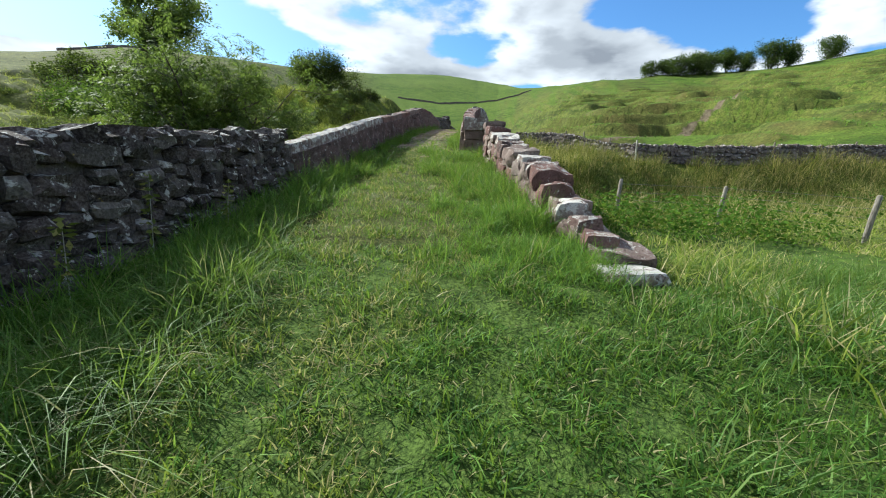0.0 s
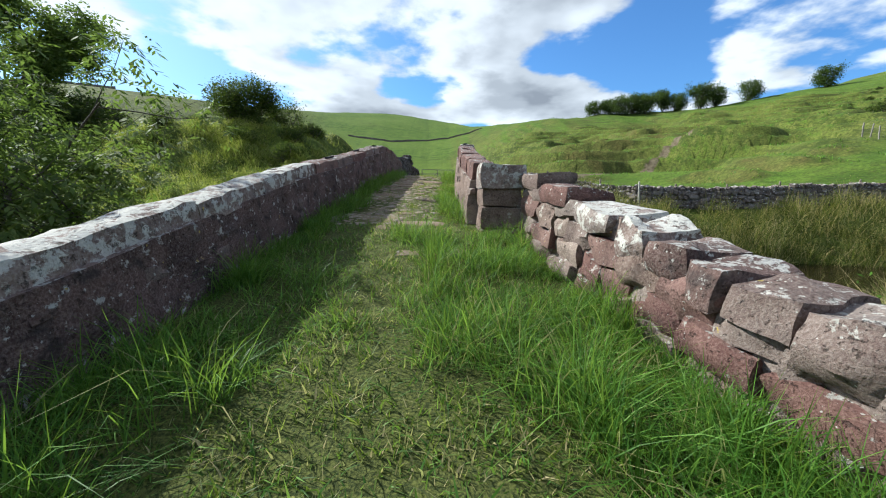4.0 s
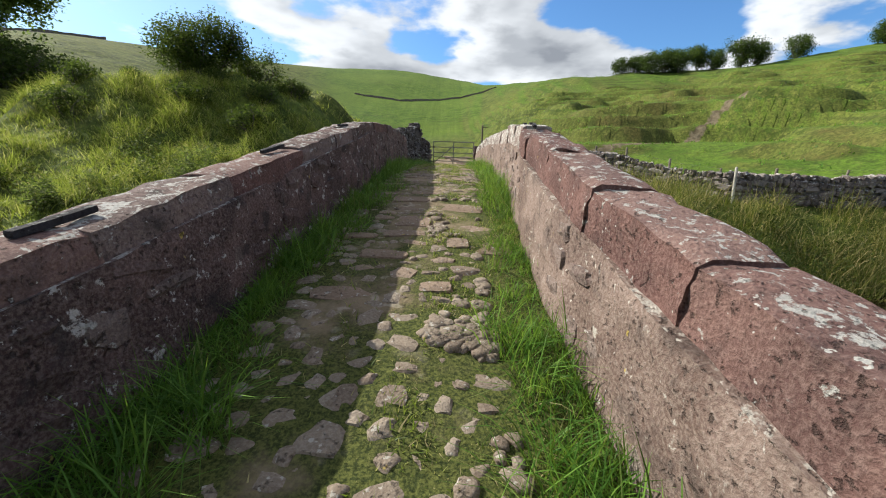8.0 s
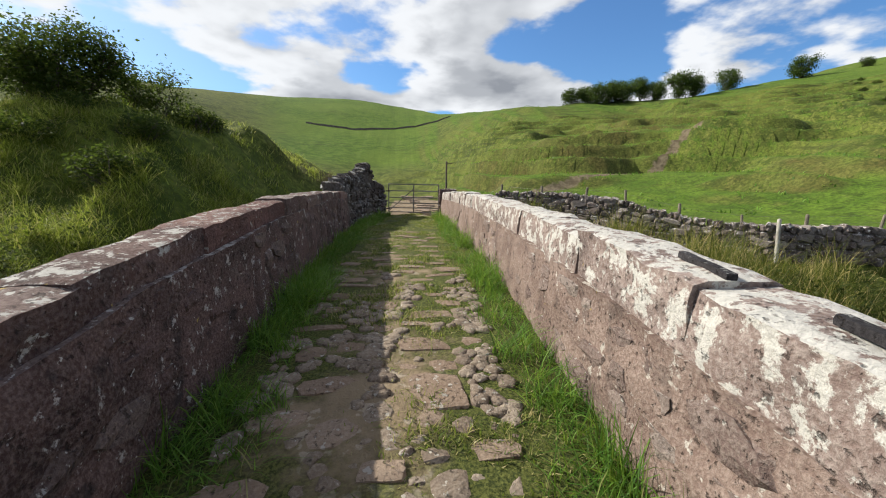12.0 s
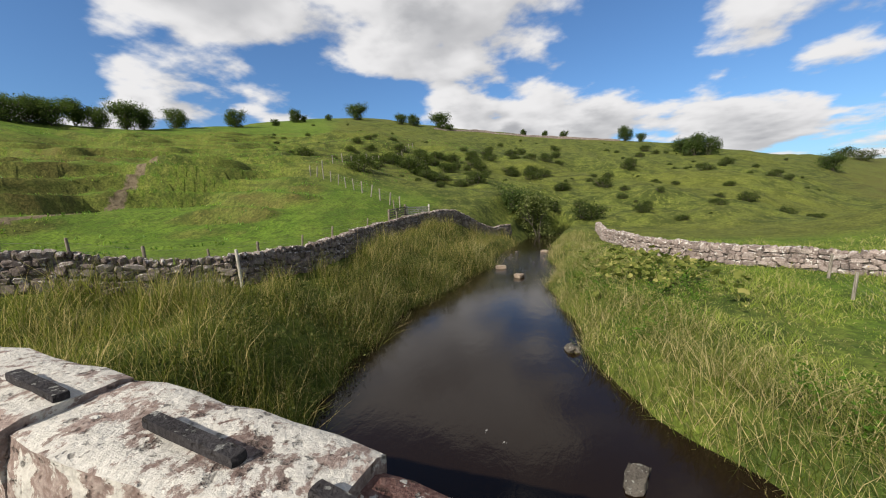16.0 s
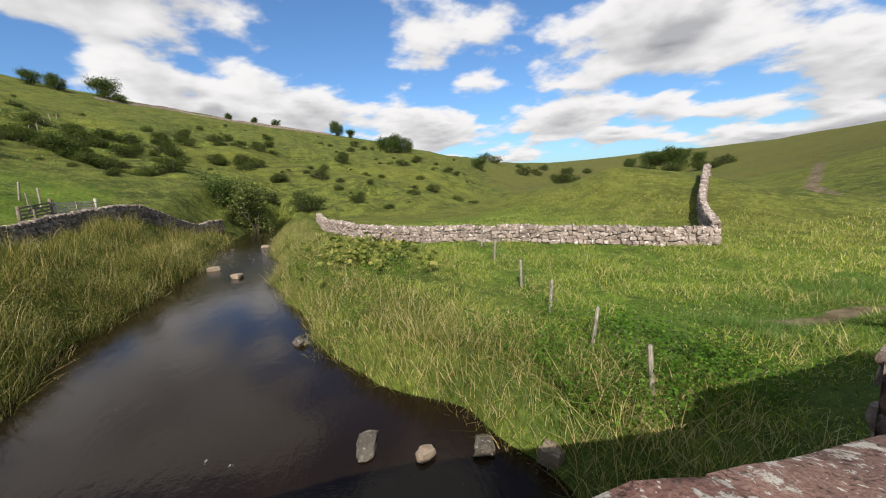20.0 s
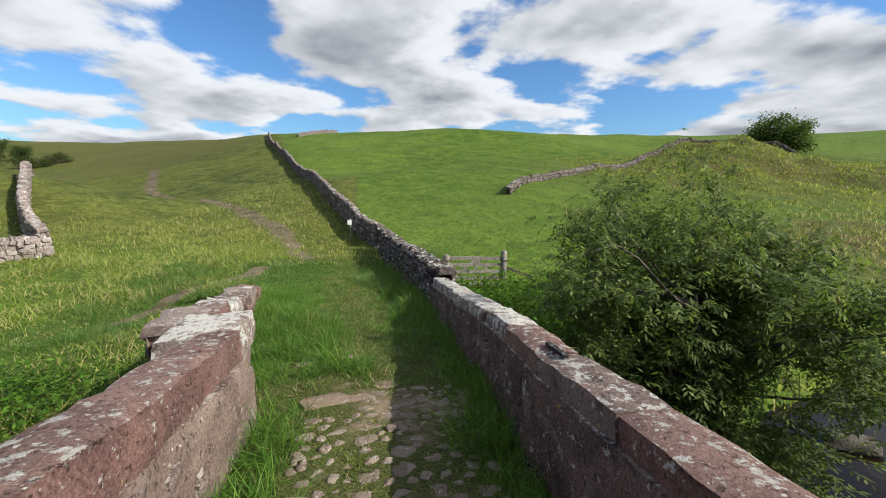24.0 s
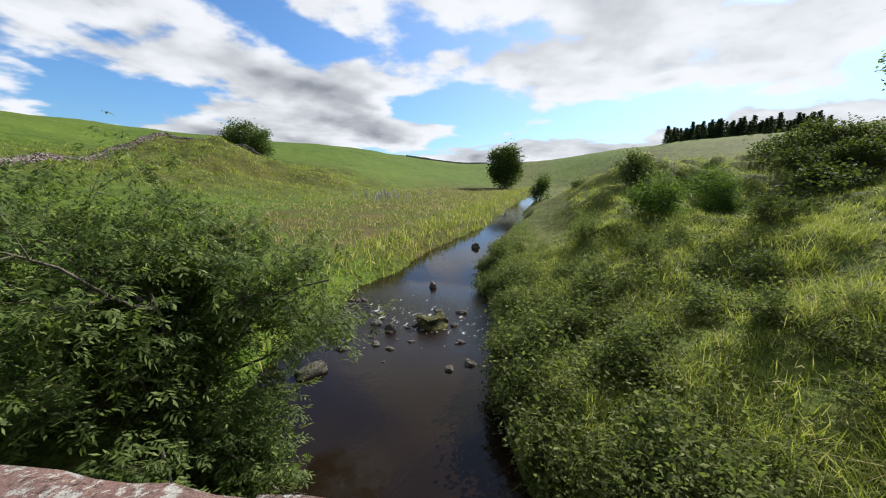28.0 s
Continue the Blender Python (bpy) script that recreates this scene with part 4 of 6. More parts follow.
left_wall = thing("parapet_wall", "purple-red sandstone bridge parapet with lichen on its coping", "wall")
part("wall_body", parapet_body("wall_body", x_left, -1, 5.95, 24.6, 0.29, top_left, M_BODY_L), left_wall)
coping_row(left_wall, x_left, -1, 5.95, 24.6, lambda y: top_left(y) + 0.01, 0.32, rng, 0.2, (0.6, 1.2), lambda y, r: M_COPING_W if y < 11.5 else M_COPING_L if 12.5 < y < 17 and r.random() < 0.45 else M_COPING if r.random() < 0.3 else M_COPING_L)
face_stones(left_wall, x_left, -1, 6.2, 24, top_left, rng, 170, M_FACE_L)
right_wall = thing("parapet_wall", "red sandstone bridge parapet with long blocks of coping, white lichen", "wall")
part("wall_body", parapet_body("wall_body", x_right, 1, 11.0, 31.4, THICK, top_right, M_BODY), right_wall)
coping_row(right_wall, x_right, 1, 11.05, 31.4, top_right, 0.36, rng, 0.32, (0.6, 1.15), lambda y, r: M_COPING if y < 15.2 else M_COPING_W)
face_stones(right_wall, x_right, 1, 11, 26, top_right, rng, 170, M_FACE)

# the pier where the right parapet steps in
pier = thing("stone_pier", "squared stone pier where the parapet steps, pale lichen on its cap", "pier")
zb = float(z_way(10.6))
for k, (z0, h, grow) in enumerate(((-0.5, 0.52, 0.0), (0.02, 0.3, 0.0), (0.32, 0.26, -0.01))):
    bm = rough_block(rng, (0.58 + grow, 0.66, h), 3, 0.06, 0.07)
    part("block", bm_mesh("block", bm, M_BODY, False), pier, m=Matrix.Translation((1.1, 10.76, zb + z0 + h / 2)))
bm = rough_block(rng, (0.62, 0.74, 0.34), 4, 0.07, 0.06)
part("cap_stone", bm_mesh("cap_stone", bm, M_COPING_W, True), pier, "lichen-white cap stone", Matrix.Translation((1.1, 10.74, zb + 0.72)))

# the vault under the way
vy = np.linspace(ARCH_Y - ARCH_HALF, ARCH_Y + ARCH_HALF, 60)
ring_ = []
for k in range(2):
    for f_, s_ in ((x_left, -0.2), (x_right, 0.2)):
        ring_.append(np.stack([f_(vy) + s_, vy, arch_z(vy) + (0.35 if k else 0.0)], -1))
v_ = np.concatenate(ring_)
f_ = [np.stack([np.arange(59), np.arange(59) + 1, np.arange(59) + 61, np.arange(59) + 60], -1)]
f_ += [f_[0] + 120]
me = mesh_from("vault", v_, np.concatenate(f_), M_BODY, True)
tagged(new("vault", me), "stone vault of the bridge over the beck", "bridge", kind="structure")

# south of the pier: a low wall of large uneven stones that runs down into the turf
path_ = [(1.56, 10.42), (1.95, 7.3), (2.4, 5.1), (2.8, 3.0)]
south = thing("boundary_wall", "low wall of large red and grey stones running down beside the path", "wall")


def south_top(s):
    return float(np.interp(s, [0, 3, 5.2, 6.2, 7.4], [0.8, 0.62, 0.46, 0.28, 0.1]))


core_ = []
for k in range(25):
    x, y, a = along(path_, 7.0 * k / 24)
    for side, zz in ((-1, -0.4), (-1, south_top(7.0 * k / 24) - 0.08), (1, south_top(7.0 * k / 24) - 0.08), (1, -0.4)):
        core_.append((x - math.sin(a) * side * 0.19, y + math.cos(a) * side * 0.19, float(z_way(y)) + zz))
part("core", mesh_from("core", core_, [(4 * k + j, 4 * k + 4 + j, 4 * k + 4 + (j + 1) % 4, 4 * k + (j + 1) % 4) for k in range(24) for j in range(4)], M_FACE, False), south, "rubble and mortar fill")
z_ = -0.12
for row in range(5):
    s_, ch = rng.uniform(0, 0.15) * (row > 0), (0.24, 0.2, 0.22, 0.16, 0.2)[row]
    while s_ < 7.0:
        l = rng.uniform(0.26, 0.62)
        x, y, a = along(path_, s_ + l / 2)
        if z_ + ch * 0.75 < south_top(s_ + l / 2):
            bm = rough_block(rng, (l * 1.05, rng.uniform(0.46, 0.54), ch * rng.uniform(1.05, 1.25)), 4, 0.12, 0.2)
            part("stone", bm_mesh("stone", bm, rng.choice((M_FACE, M_FACE, M_BODY, M_COPING)), True), south,
                 m=Matrix.Translation((x + rng.uniform(-0.02, 0.02), y, float(z_way(y)) + z_ + ch / 2)) @ Euler((rng.uniform(-0.03, 0.03), 0.07 + rng.uniform(-0.03, 0.03), a)).to_matrix().to_4x4())
        s_ += l
    z_ += ch
s_, tot = 0.0, 5.4
while s_ < tot - 0.1:
    l = rng.uniform(0.5, 0.95) if s_ < 1.6 else rng.uniform(0.26, 0.55)
    x, y, a = along(path_, s_ + l / 2)
    bm = rough_block(rng, (l, rng.uniform(0.48, 0.6), rng.uniform(0.2, 0.34)), 4, 0.16, 0.17)
    part("coping_stone", bm_mesh("coping_stone", bm, rng.choice((M_COPING, M_COPING_L, M_FACE, M_COPING_W)), True), south,
         m=Matrix.Translation((x, y, float(z_way(y)) + south_top(s_ + l / 2) - 0.04)) @ Euler((rng.uniform(-0.04, 0.04), 0.1 + rng.uniform(-0.04, 0.04), a)).to_matrix().to_4x4())
    s_ += l - 0.01
for x, y, z, s3, mt in ((2.36, 4.85, 0.28, (0.46, 0.44, 0.36), M_COPING), (2.46, 4.35, 0.2, (0.38, 0.44, 0.28), M_COPING_W), (2.54, 3.95, 0.14, (0.34, 0.4, 0.26), M_COPING_L), (2.6, 3.5, 0.1, (0.36, 0.4, 0.24), M_COPING), (2.7, 2.95, 0.0, (0.6, 0.5, 0.16), M_COPING_W)):
    part("end_stone", bm_mesh("end_stone", rough_block(rng, s3, 3, 0.2, 0.14), mt, True), south, m=Matrix.Translation((x, y, float(z_way(y)) + z)) @ Euler((0, 0, rng.uniform(-0.3, 0.3))).to_matrix().to_4x4())

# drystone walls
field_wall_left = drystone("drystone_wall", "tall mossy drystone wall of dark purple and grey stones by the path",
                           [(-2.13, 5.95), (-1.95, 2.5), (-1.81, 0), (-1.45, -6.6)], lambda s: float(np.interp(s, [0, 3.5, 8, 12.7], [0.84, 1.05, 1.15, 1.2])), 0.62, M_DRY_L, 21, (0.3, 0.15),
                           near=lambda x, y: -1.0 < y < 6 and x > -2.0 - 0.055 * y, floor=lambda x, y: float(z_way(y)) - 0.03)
hill_wall = drystone("drystone_wall", "grey drystone wall climbing the grassy hill", [(-1.25, -7.3), (-0.1, -10.2), (1.75, -18.5), (5.2, -35.2), (14.8, -71.3), (24, -105), (34, -150)], 1.2, 0.55, M_DRY, 22, (0.42, 0.24),
                     near=lambda x, y: y > -14)
north_wall = drystone("drystone_wall", "low drystone wall of grey and pinkish stones behind the reeds", [(2.2, 31.4), (4.4, 30.6), (6.0, 29.9), (6.9, 29.1), (10.8, 25.6), (15.2, 25.2), (22.6, 26.3), (31.4, 26.1), (39, 23.6), (46, 20.6)], 1.0, 0.55, M_DRY, 23, (0.36, 0.19),
                      near=lambda x, y: 6 < x < 14)
east_wall = drystone("drystone_wall", "sunlit drystone wall of pale pinkish stones across the meadow", [(46, 11.0), (36, 11.3), (28, 10.2), (24.0, 8.6), (22, 6.6), (18.4, 2.2), (14.9, -1.9), (12.9, -4.9)], 0.82, 0.55, M_PINK, 24, (0.36, 0.2),
                     near=lambda x, y: x < 19)
knoll_wall = drystone("drystone_wall", "drystone wall going up over the grassy knoll", [(13.0, -5.0), (14.8, -7.2), (20.1, -14.3), (25.9, -23.2), (26.6, -24.6)], 1.1, 0.55, M_PINK, 25, (0.42, 0.22), near=lambda x, y: y > -10)
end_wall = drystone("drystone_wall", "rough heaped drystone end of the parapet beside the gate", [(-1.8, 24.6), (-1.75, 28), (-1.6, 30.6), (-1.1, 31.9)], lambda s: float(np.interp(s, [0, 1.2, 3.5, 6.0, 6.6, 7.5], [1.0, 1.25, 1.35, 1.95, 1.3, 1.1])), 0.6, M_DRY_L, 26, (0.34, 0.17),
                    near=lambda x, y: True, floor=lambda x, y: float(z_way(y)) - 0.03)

# ---- growth ----


def tris(verts, faces):
    return verts.reshape(-1, 3), faces.reshape(-1, 3)


def blades(x, y, z, tall, wide, seed, bend=0.45, lean=0.25, joints=1):
    """Grass blades as arrays: each rises, arches over and ends in a tip."""
    g = np.random.default_rng(seed)
    n = len(x)
    a, b = g.uniform(0, 6.283, n), g.uniform(0, 6.283, n)
    side = np.stack([np.cos(a), np.sin(a), np.zeros(n)], -1)
    away = np.stack([np.cos(b), np.sin(b), np.zeros(n)], -1)
    root = np.stack([x, y, z - 0.02], -1)
    k = (lean * g.random(n))[:, None]
    c = (bend * g.random(n) ** 1.3)[:, None]
    t, w = tall[:, None], wide[:, None] / 2
    up = np.array([0, 0, 1.0])
    rows = []
    for j in range(joints + 1):
        s = j / (joints + 1)
        p = root + t * (up * (s * (1 - 0.25 * k) - 0.5 * c * s ** 3) + away * (k * s + c * s * s))
        rows += [p - side * w * (1 - 0.3 * s), p + side * w * (1 - 0.3 * s)]
    rows.append(root + t * (up * (1 - 0.25 * k - 0.5 * c) + away * (k + c)))
    m = 2 * joints + 3
    faces = [(2 * j + o, 2 * j + p, 2 * j + q) for j in range(joints) for o, p, q in ((0, 1, 3), (0, 3, 2))] + [(2 * joints, 2 * joints + 1, 2 * joints + 2)]
    f = np.array(faces)[None] + m * np.arange(n)[:, None, None]
    return np.stack(rows, 1).reshape(-1, 3), f.reshape(-1, 3)


def stuff(name, label, category, verts, faces, material):
    return tagged(new(name, mesh_from(name, verts, faces, material, True)), label, category, kind="stuff")


def grass(name, label, x, y, tall, wide, material, seed, bend=0.45, lean=0.25, z=None, joints=1, uneven=0.0, patch=0.3):
    """tall, wide: (least, most); uneven: how far height follows drifts of the given size."""
    g = np.random.default_rng(seed + 1)
    n = len(x)
    h = g.uniform(*tall, n) * np.clip(1 + uneven * 2.6 * fbm(x / patch, y / patch, seed), 0.2, 2.2)
    v, f = blades(x, y, way_z(x, y) if z is None else z, h, g.uniform(*wide, n), seed, bend, lean, joints)
    return stuff(name, label, "grass", v, f, material)


def scatter(n, x0, x1, y0, y1, seed, keep=None):
    g = np.random.default_rng(seed)
    x, y = g.uniform(x0, x1, n), g.uniform(y0, y1, n)
    if keep is not None:
        k = keep(x, y, g)
        x, y = x[k], y[k]
    return x, y


def clumps(x, y, each, spread, seed):
    """Each place becomes a tuft of places."""
    g = np.random.default_rng(seed)
    n = len(x) * each
    r = spread * np.sqrt(g.random(n))
    a = g.uniform(0, 6.283, n)
    return np.repeat(x, each) + r * np.cos(a), np.repeat(y, each) + r * np.sin(a)


def in_walls(x, y, off=0.06):
    return (x > x_left(y) + off) & (x < x_right(y) - off)


def dry(x, y, edge=0.15):
    """Off the bridge's footprint and out of the water."""
    free = (x < x_left(y) - 0.55) | (x > x_right(y) + 0.75)
    return free & (off_river(x, y) > edge)


# turf of the approach
x, y = scatter(430000, -3.2, 7.5, -3.6, 10.6, 101, lambda x, y, g: (((x > x_left(y) + 0.05) & (x < np.where(y > 2.9, x_right(y) - 0.05, 9))) & (g.random(len(x)) < 1.0 * (0.62 + 0.8 * (fbm(x / 0.45, y / 0.45, 141) + 0.35)) * np.clip(1.15 - np.hypot(x, y + 1) / 16, 0.4, 1) * (1 - np.clip(1.6 * tracks(x, y) * (x > 2.2), 0, 1)))))
worn = np.abs(x - 0.35) + 0.9 * vnoise(x / 0.7, y / 0.7, 145) < 0.75 + 0.25 * ease(y, -2, 6)
worn &= np.random.default_rng(107).random(len(x)) < 0.62
grass("turf", "short green grass on the approach to the bridge", x[~worn], y[~worn], (0.04, 0.12), (0.006, 0.013), M_LAWN, 102, 0.9, 0.9, uneven=0.5, patch=0.28)
grass("turf", "worn straw-flecked turf down the middle of the approach", x[worn], y[worn], (0.035, 0.1), (0.006, 0.012), M_TRODDEN, 106, 0.9, 0.9, uneven=0.6, patch=0.28)
# turf on the bridge, in drifts between the stones
x, y = scatter(330000, -2.0, 2.2, 10.2, 31.8, 103, lambda x, y, g: in_walls(x, y) & (g.random(len(x)) < np.clip(0.32 + 1.6 * (fbm(x / 0.5, y / 0.7, 143) + 0.1) + 0.5 * ease(y, 14, 22) + 0.28 * np.exp(-((x - (x_left(y) + x_right(y)) / 2 - 0.35) / 0.35) ** 2), 0.03, 1) * (1 - 0.75 * ease((x_left(y) + x_right(y)) / 2 - x, -0.25, 0.15) * ease(y, 10.6, 11.6) * (1 - ease(y, 16, 19)))))
grass("turf", "thin grass growing between the cobbles on the bridge", x, y, (0.015, 0.06), (0.005, 0.01), M_TRODDEN, 104, 0.9, 0.7, uneven=0.8)


# long grass at the foot of the parapets
def foot(seed, n, y0, y1, deep, side):
    g = np.random.default_rng(seed)
    y = g.uniform(y0, y1, n)
    o = deep * g.random(n) ** 1.6 * (0.55 + 0.9 * (vnoise(y / 1.3, y * 0 + side, seed) + 0.5))
    return np.where(side < 0, x_left(y) + 0.03 + o, x_right(y) - 0.03 - o), y


for seed, n, y0, y1, deep, side, tall, material in ((111, 800, 8.5, 31, 0.4, -1, (0.08, 0.3), M_LUSH), (113, 420, 10.6, 31.5, 0.36, 1, (0.07, 0.3), M_LUSH), (115, 620, 2.6, 10.2, 1.3, 1, (0.12, 0.42), M_LUSH), (117, 330, -1.5, 9, 1.0, -1, (0.12, 0.4), M_LUSH)):
    x, y = clumps(*foot(seed, n, y0, y1, deep, side), 34, 0.11, seed + 1)
    k = in_walls(x, y, 0.01)
    grass("long_grass", "long bright grass at the foot of the parapet" if seed != 117 else "rank grass under the drystone wall", x[k], y[k], tall, (0.004, 0.008), material, seed + 2, 1.3, 0.6, joints=2, uneven=0.6, patch=0.5)
# tall tufts beside the path
x, y = scatter(300, -1.8, 0.1, -2.0, 6.0, 121, lambda x, y, g: (x < -0.35 - 0.14 * y + 1.0 * vnoise(y / 1.4, x / 1.4, 5)) & (x > x_left(y) + 0.1))
x, y = clumps(x, y, 70, 0.17, 122)
grass("grass_tufts", "tall arching tufts of pale green grass beside the path", x, y, (0.1, 0.32), (0.004, 0.008), M_TUFT, 123, 1.6, 0.8, joints=2, uneven=0.7, patch=0.6)
x, y = scatter(420, 2.0, 7.0, -3.0, 5.5, 124, lambda x, y, g: (x > 2.3 + 0.15 * vnoise(y, x, 5)) & ((y < 2.6) | (x > x_right(y) + 0.7)) & (g.random(len(x)) < 0.35 + 0.12 * x) & (tracks(x, y) < 0.25))
x, y = clumps(x, y, 48, 0.22, 125)
grass("grass_tufts", "rank grass and dry stems on the slope below the path", x, y, (0.12, 0.38), (0.004, 0.01), M_TUFT, 126, 1.3, 0.6, uneven=0.7, patch=0.6)

# meadow by the fence
x, y = scatter(170000, 1.8, 34, -16, 14.5, 131, lambda x, y, g: dry(x, y) & (g.random(len(x)) < np.clip(1.3 - np.hypot(x, y - 12) / 34, 0.25, 1)) & ((y > -3) | (x > 4)) & (g.random(len(x)) > 1.8 * tracks(x, y)))
grass("meadow_grass", "long meadow grass with straw-coloured seed heads", x, y, (0.1, 0.34), (0.008, 0.02), M_MEADOW, 132, 1.3, 0.8, uneven=0.8, patch=1.4)
# reeds and tall grass of the banks
x, y = scatter(120000, 2.2, 46, 17, 31, 133, lambda x, y, g: dry(x, y, -0.25) & (y > y_river(x)) & (y < np.interp(x, [2, 4.4, 6.9, 10.8, 15.2, 22.6, 31.4, 39, 46], [31, 30, 28.5, 25, 24.6, 25.7, 25.5, 23, 20])) & (g.random(len(x)) < np.clip(1.2 - x / 55, 0.3, 1)))
grass("bank_reeds", "dense tall reeds and grasses on the bank, straw-tipped", x, y, (0.45, 1.1), (0.009, 0.018), M_SEDGE, 134, 0.8, 0.45, uneven=0.7, patch=1.3)
x, y = scatter(16000, 12, 34, 19, 24, 181, lambda x, y, g: dry(x, y, -0.3) & (y > y_river(x)) & (off_river(x, y) < 1.6) & (fbm(x / 2.2, y / 2.2, 183) > 0.0))
grass("bank_reeds", "pale straw-coloured reeds at the edge of the water", x, y, (0.5, 1.1), (0.009, 0.017), M_REED, 182, 0.8, 0.4, uneven=0.5, patch=1.0)
x, y = scatter(140000, 2.6, 42, 6, 18, 135, lambda x, y, g: dry(x, y, -0.25) & (y < y_river(x)) & (off_river(x, y) < 3.2) & (g.random(len(x)) < np.clip(1.25 - off_river(x, y) / 3.2, 0.1, 1) * np.clip(1.2 - x / 50, 0.3, 1)))
grass("bank_reeds", "tall pale grasses leaning over the water", x, y, (0.3, 0.8), (0.006, 0.014), M_REED, 136, 1.0, 0.6, uneven=0.5, patch=1.3)
x, y = scatter(60000, -105, -8, 5, 32, 137, lambda x, y, g: dry(x, y, -0.2) & (y < y_river(x)) & (off_river(x, y) < 5) & (g.random(len(x)) < np.clip(1.1 - off_river(x, y) / 6, 0.2, 1) * np.clip(1.1 + x / 130, 0.2, 1)))
grass("bank_reeds", "rough green growth along the beck", x, y, (0.35, 0.8), (0.02, 0.06), M_ROUGH, 138, 0.6, 0.35)
# rough pasture over the beck
x, y = scatter(9500, -62, -2.5, 18, 62, 139, lambda x, y, g: dry(x, y) & (y > y_river(x)) & (g.random(len(x)) < np.clip(1.25 - np.hypot(x, y - 16) / 60, 0.15, 1)))
x, y = clumps(x, y, 24, 0.32, 140)
k = dry(x, y)
grass("tussocks", "tussocky rough pasture, yellow-green in the sun", x[k], y[k], (0.12, 0.4), (0.012, 0.028), M_ROUGH, 141, 1.1, 0.7)
x, y = scatter(7500, -22, -1.9, 14.2, 30, 171, lambda x, y, g: dry(x, y) & (y > y_river(x)))
x, y = clumps(x, y, 20, 0.17, 172)
k = dry(x, y)
grass("tussocks", "shaggy yellow-green grass on the steep bank", x[k], y[k], (0.14, 0.44), (0.007, 0.016), M_ROUGH, 173, 1.3, 0.7, uneven=0.8, patch=1.1)
x, y = scatter(4200, 4, 150, 36, 150, 142, lambda x, y, g: (np.degrees(np.arctan2(x, y - 16)) > 4) & (np.hypot(x, y - 16) < 130))
x, y = clumps(x, y, 6, 0.6, 143)
grass("tussocks", "tufts of coarse grass on the terraced slope", x, y, (0.15, 0.35), (0.05, 0.12), M_LUSH, 144, 0.8, 0.5)
x, y = scatter(5200, -95, -16, -16, 24, 175, lambda x, y, g: (y < y_river(x)) & dry(x, y) & (off_river(x, y) < 28) & (fbm(x / 6, y / 6, 178) > -0.2))
x, y = clumps(x, y, 9, 0.5, 176)
grass("tussocks", "rusty rough grass on the flat beside the beck", x, y, (0.2, 0.6), (0.025, 0.06), M_REED, 177, 0.9, 0.6)
x, y = scatter(4200, -100, -34, -66, -16, 188, lambda x, y, g: np.exp(-(((x + 66) / 30) ** 2 + ((y + 38) / 19) ** 2)) > g.random(len(x)))
x, y = clumps(x, y, 9, 0.7, 189)
grass("tussocks", "yellow tussocks over the craggy knoll", x, y, (0.2, 0.6), (0.05, 0.12), M_ROUGH, 190, 0.9, 0.6)
x, y = scatter(1500, -75, -5, -75, 4, 191, lambda x, y, g: dry(x, y) & (off_river(x, y) > 5) & (x < x_left(y) - 1) & (fbm(x / 9, y / 9, 192) > -0.08))
x, y = clumps(x, y, 12, 0.28, 193)
grass("field_grass", "darker tufts left by the sheep on the hill field", x, y, (0.1, 0.3), (0.02, 0.05), M_LAWN, 194, 0.9, 0.7)
x, y = scatter(26000, -45, -3.4, -40, 12, 145, lambda x, y, g: dry(x, y) & (off_river(x, y) > 4) & ((x > -18) | (off_river(x, y) > 24)) & (g.random(len(x)) < np.clip(1.2 - np.hypot(x, y - 10) / 38, 0.1, 1)))
grass("field_grass", "grazed green grass of the hill field", x, y, (0.06, 0.16), (0.02, 0.05), M_LUSH, 146, 0.8, 0.5)
x, y = scatter(30000, -2.8, 14, -45, -3, 147, lambda x, y, g: (x > x_left(y) + 0.1) & (g.random(len(x)) < np.clip(1.1 + y / 60, 0.3, 1) * (1 - 0.9 * np.clip(tracks(x, y), 0, 1))))
grass("meadow_grass", "pale hill grass beside the track", x, y, (0.1, 0.32), (0.014, 0.04), M_MEADOW, 148, 0.9, 0.5)


def leaves(centres, size, seed, spread, flat=0.5):
    """Leaves round given places, as arrays: a folded lozenge each."""
    g = np.random.default_rng(seed)
    n = len(centres)
    p = centres + g.normal(0, 1, (n, 3)) * spread
    d = g.normal(0, 1, (n, 3))
    d[:, 2] = d[:, 2] * flat - 0.25
    d /= np.linalg.norm(d, axis=1, keepdims=True)
    s = np.cross(d, g.normal(0, 1, (n, 3)) * [0.5, 0.5, 1])
    s /= np.linalg.norm(s, axis=1, keepdims=True) + 1e-9
    up = np.cross(s, d)
    l = (size * g.uniform(0.6, 1.3, n))[:, None]
    w = l * g.uniform(0.2, 0.3, n)[:, None]
    v = np.stack([p, p + d * l * 0.5 + s * w + up * l * 0.06, p + d * l, p + d * l * 0.5 - s * w + up * l * 0.06], 1)
    f = np.array([(0, 1, 2), (0, 2, 3)])[None] + 4 * np.arange(n)[:, None, None]
    return v.reshape(-1, 3), f.reshape(-1, 3)


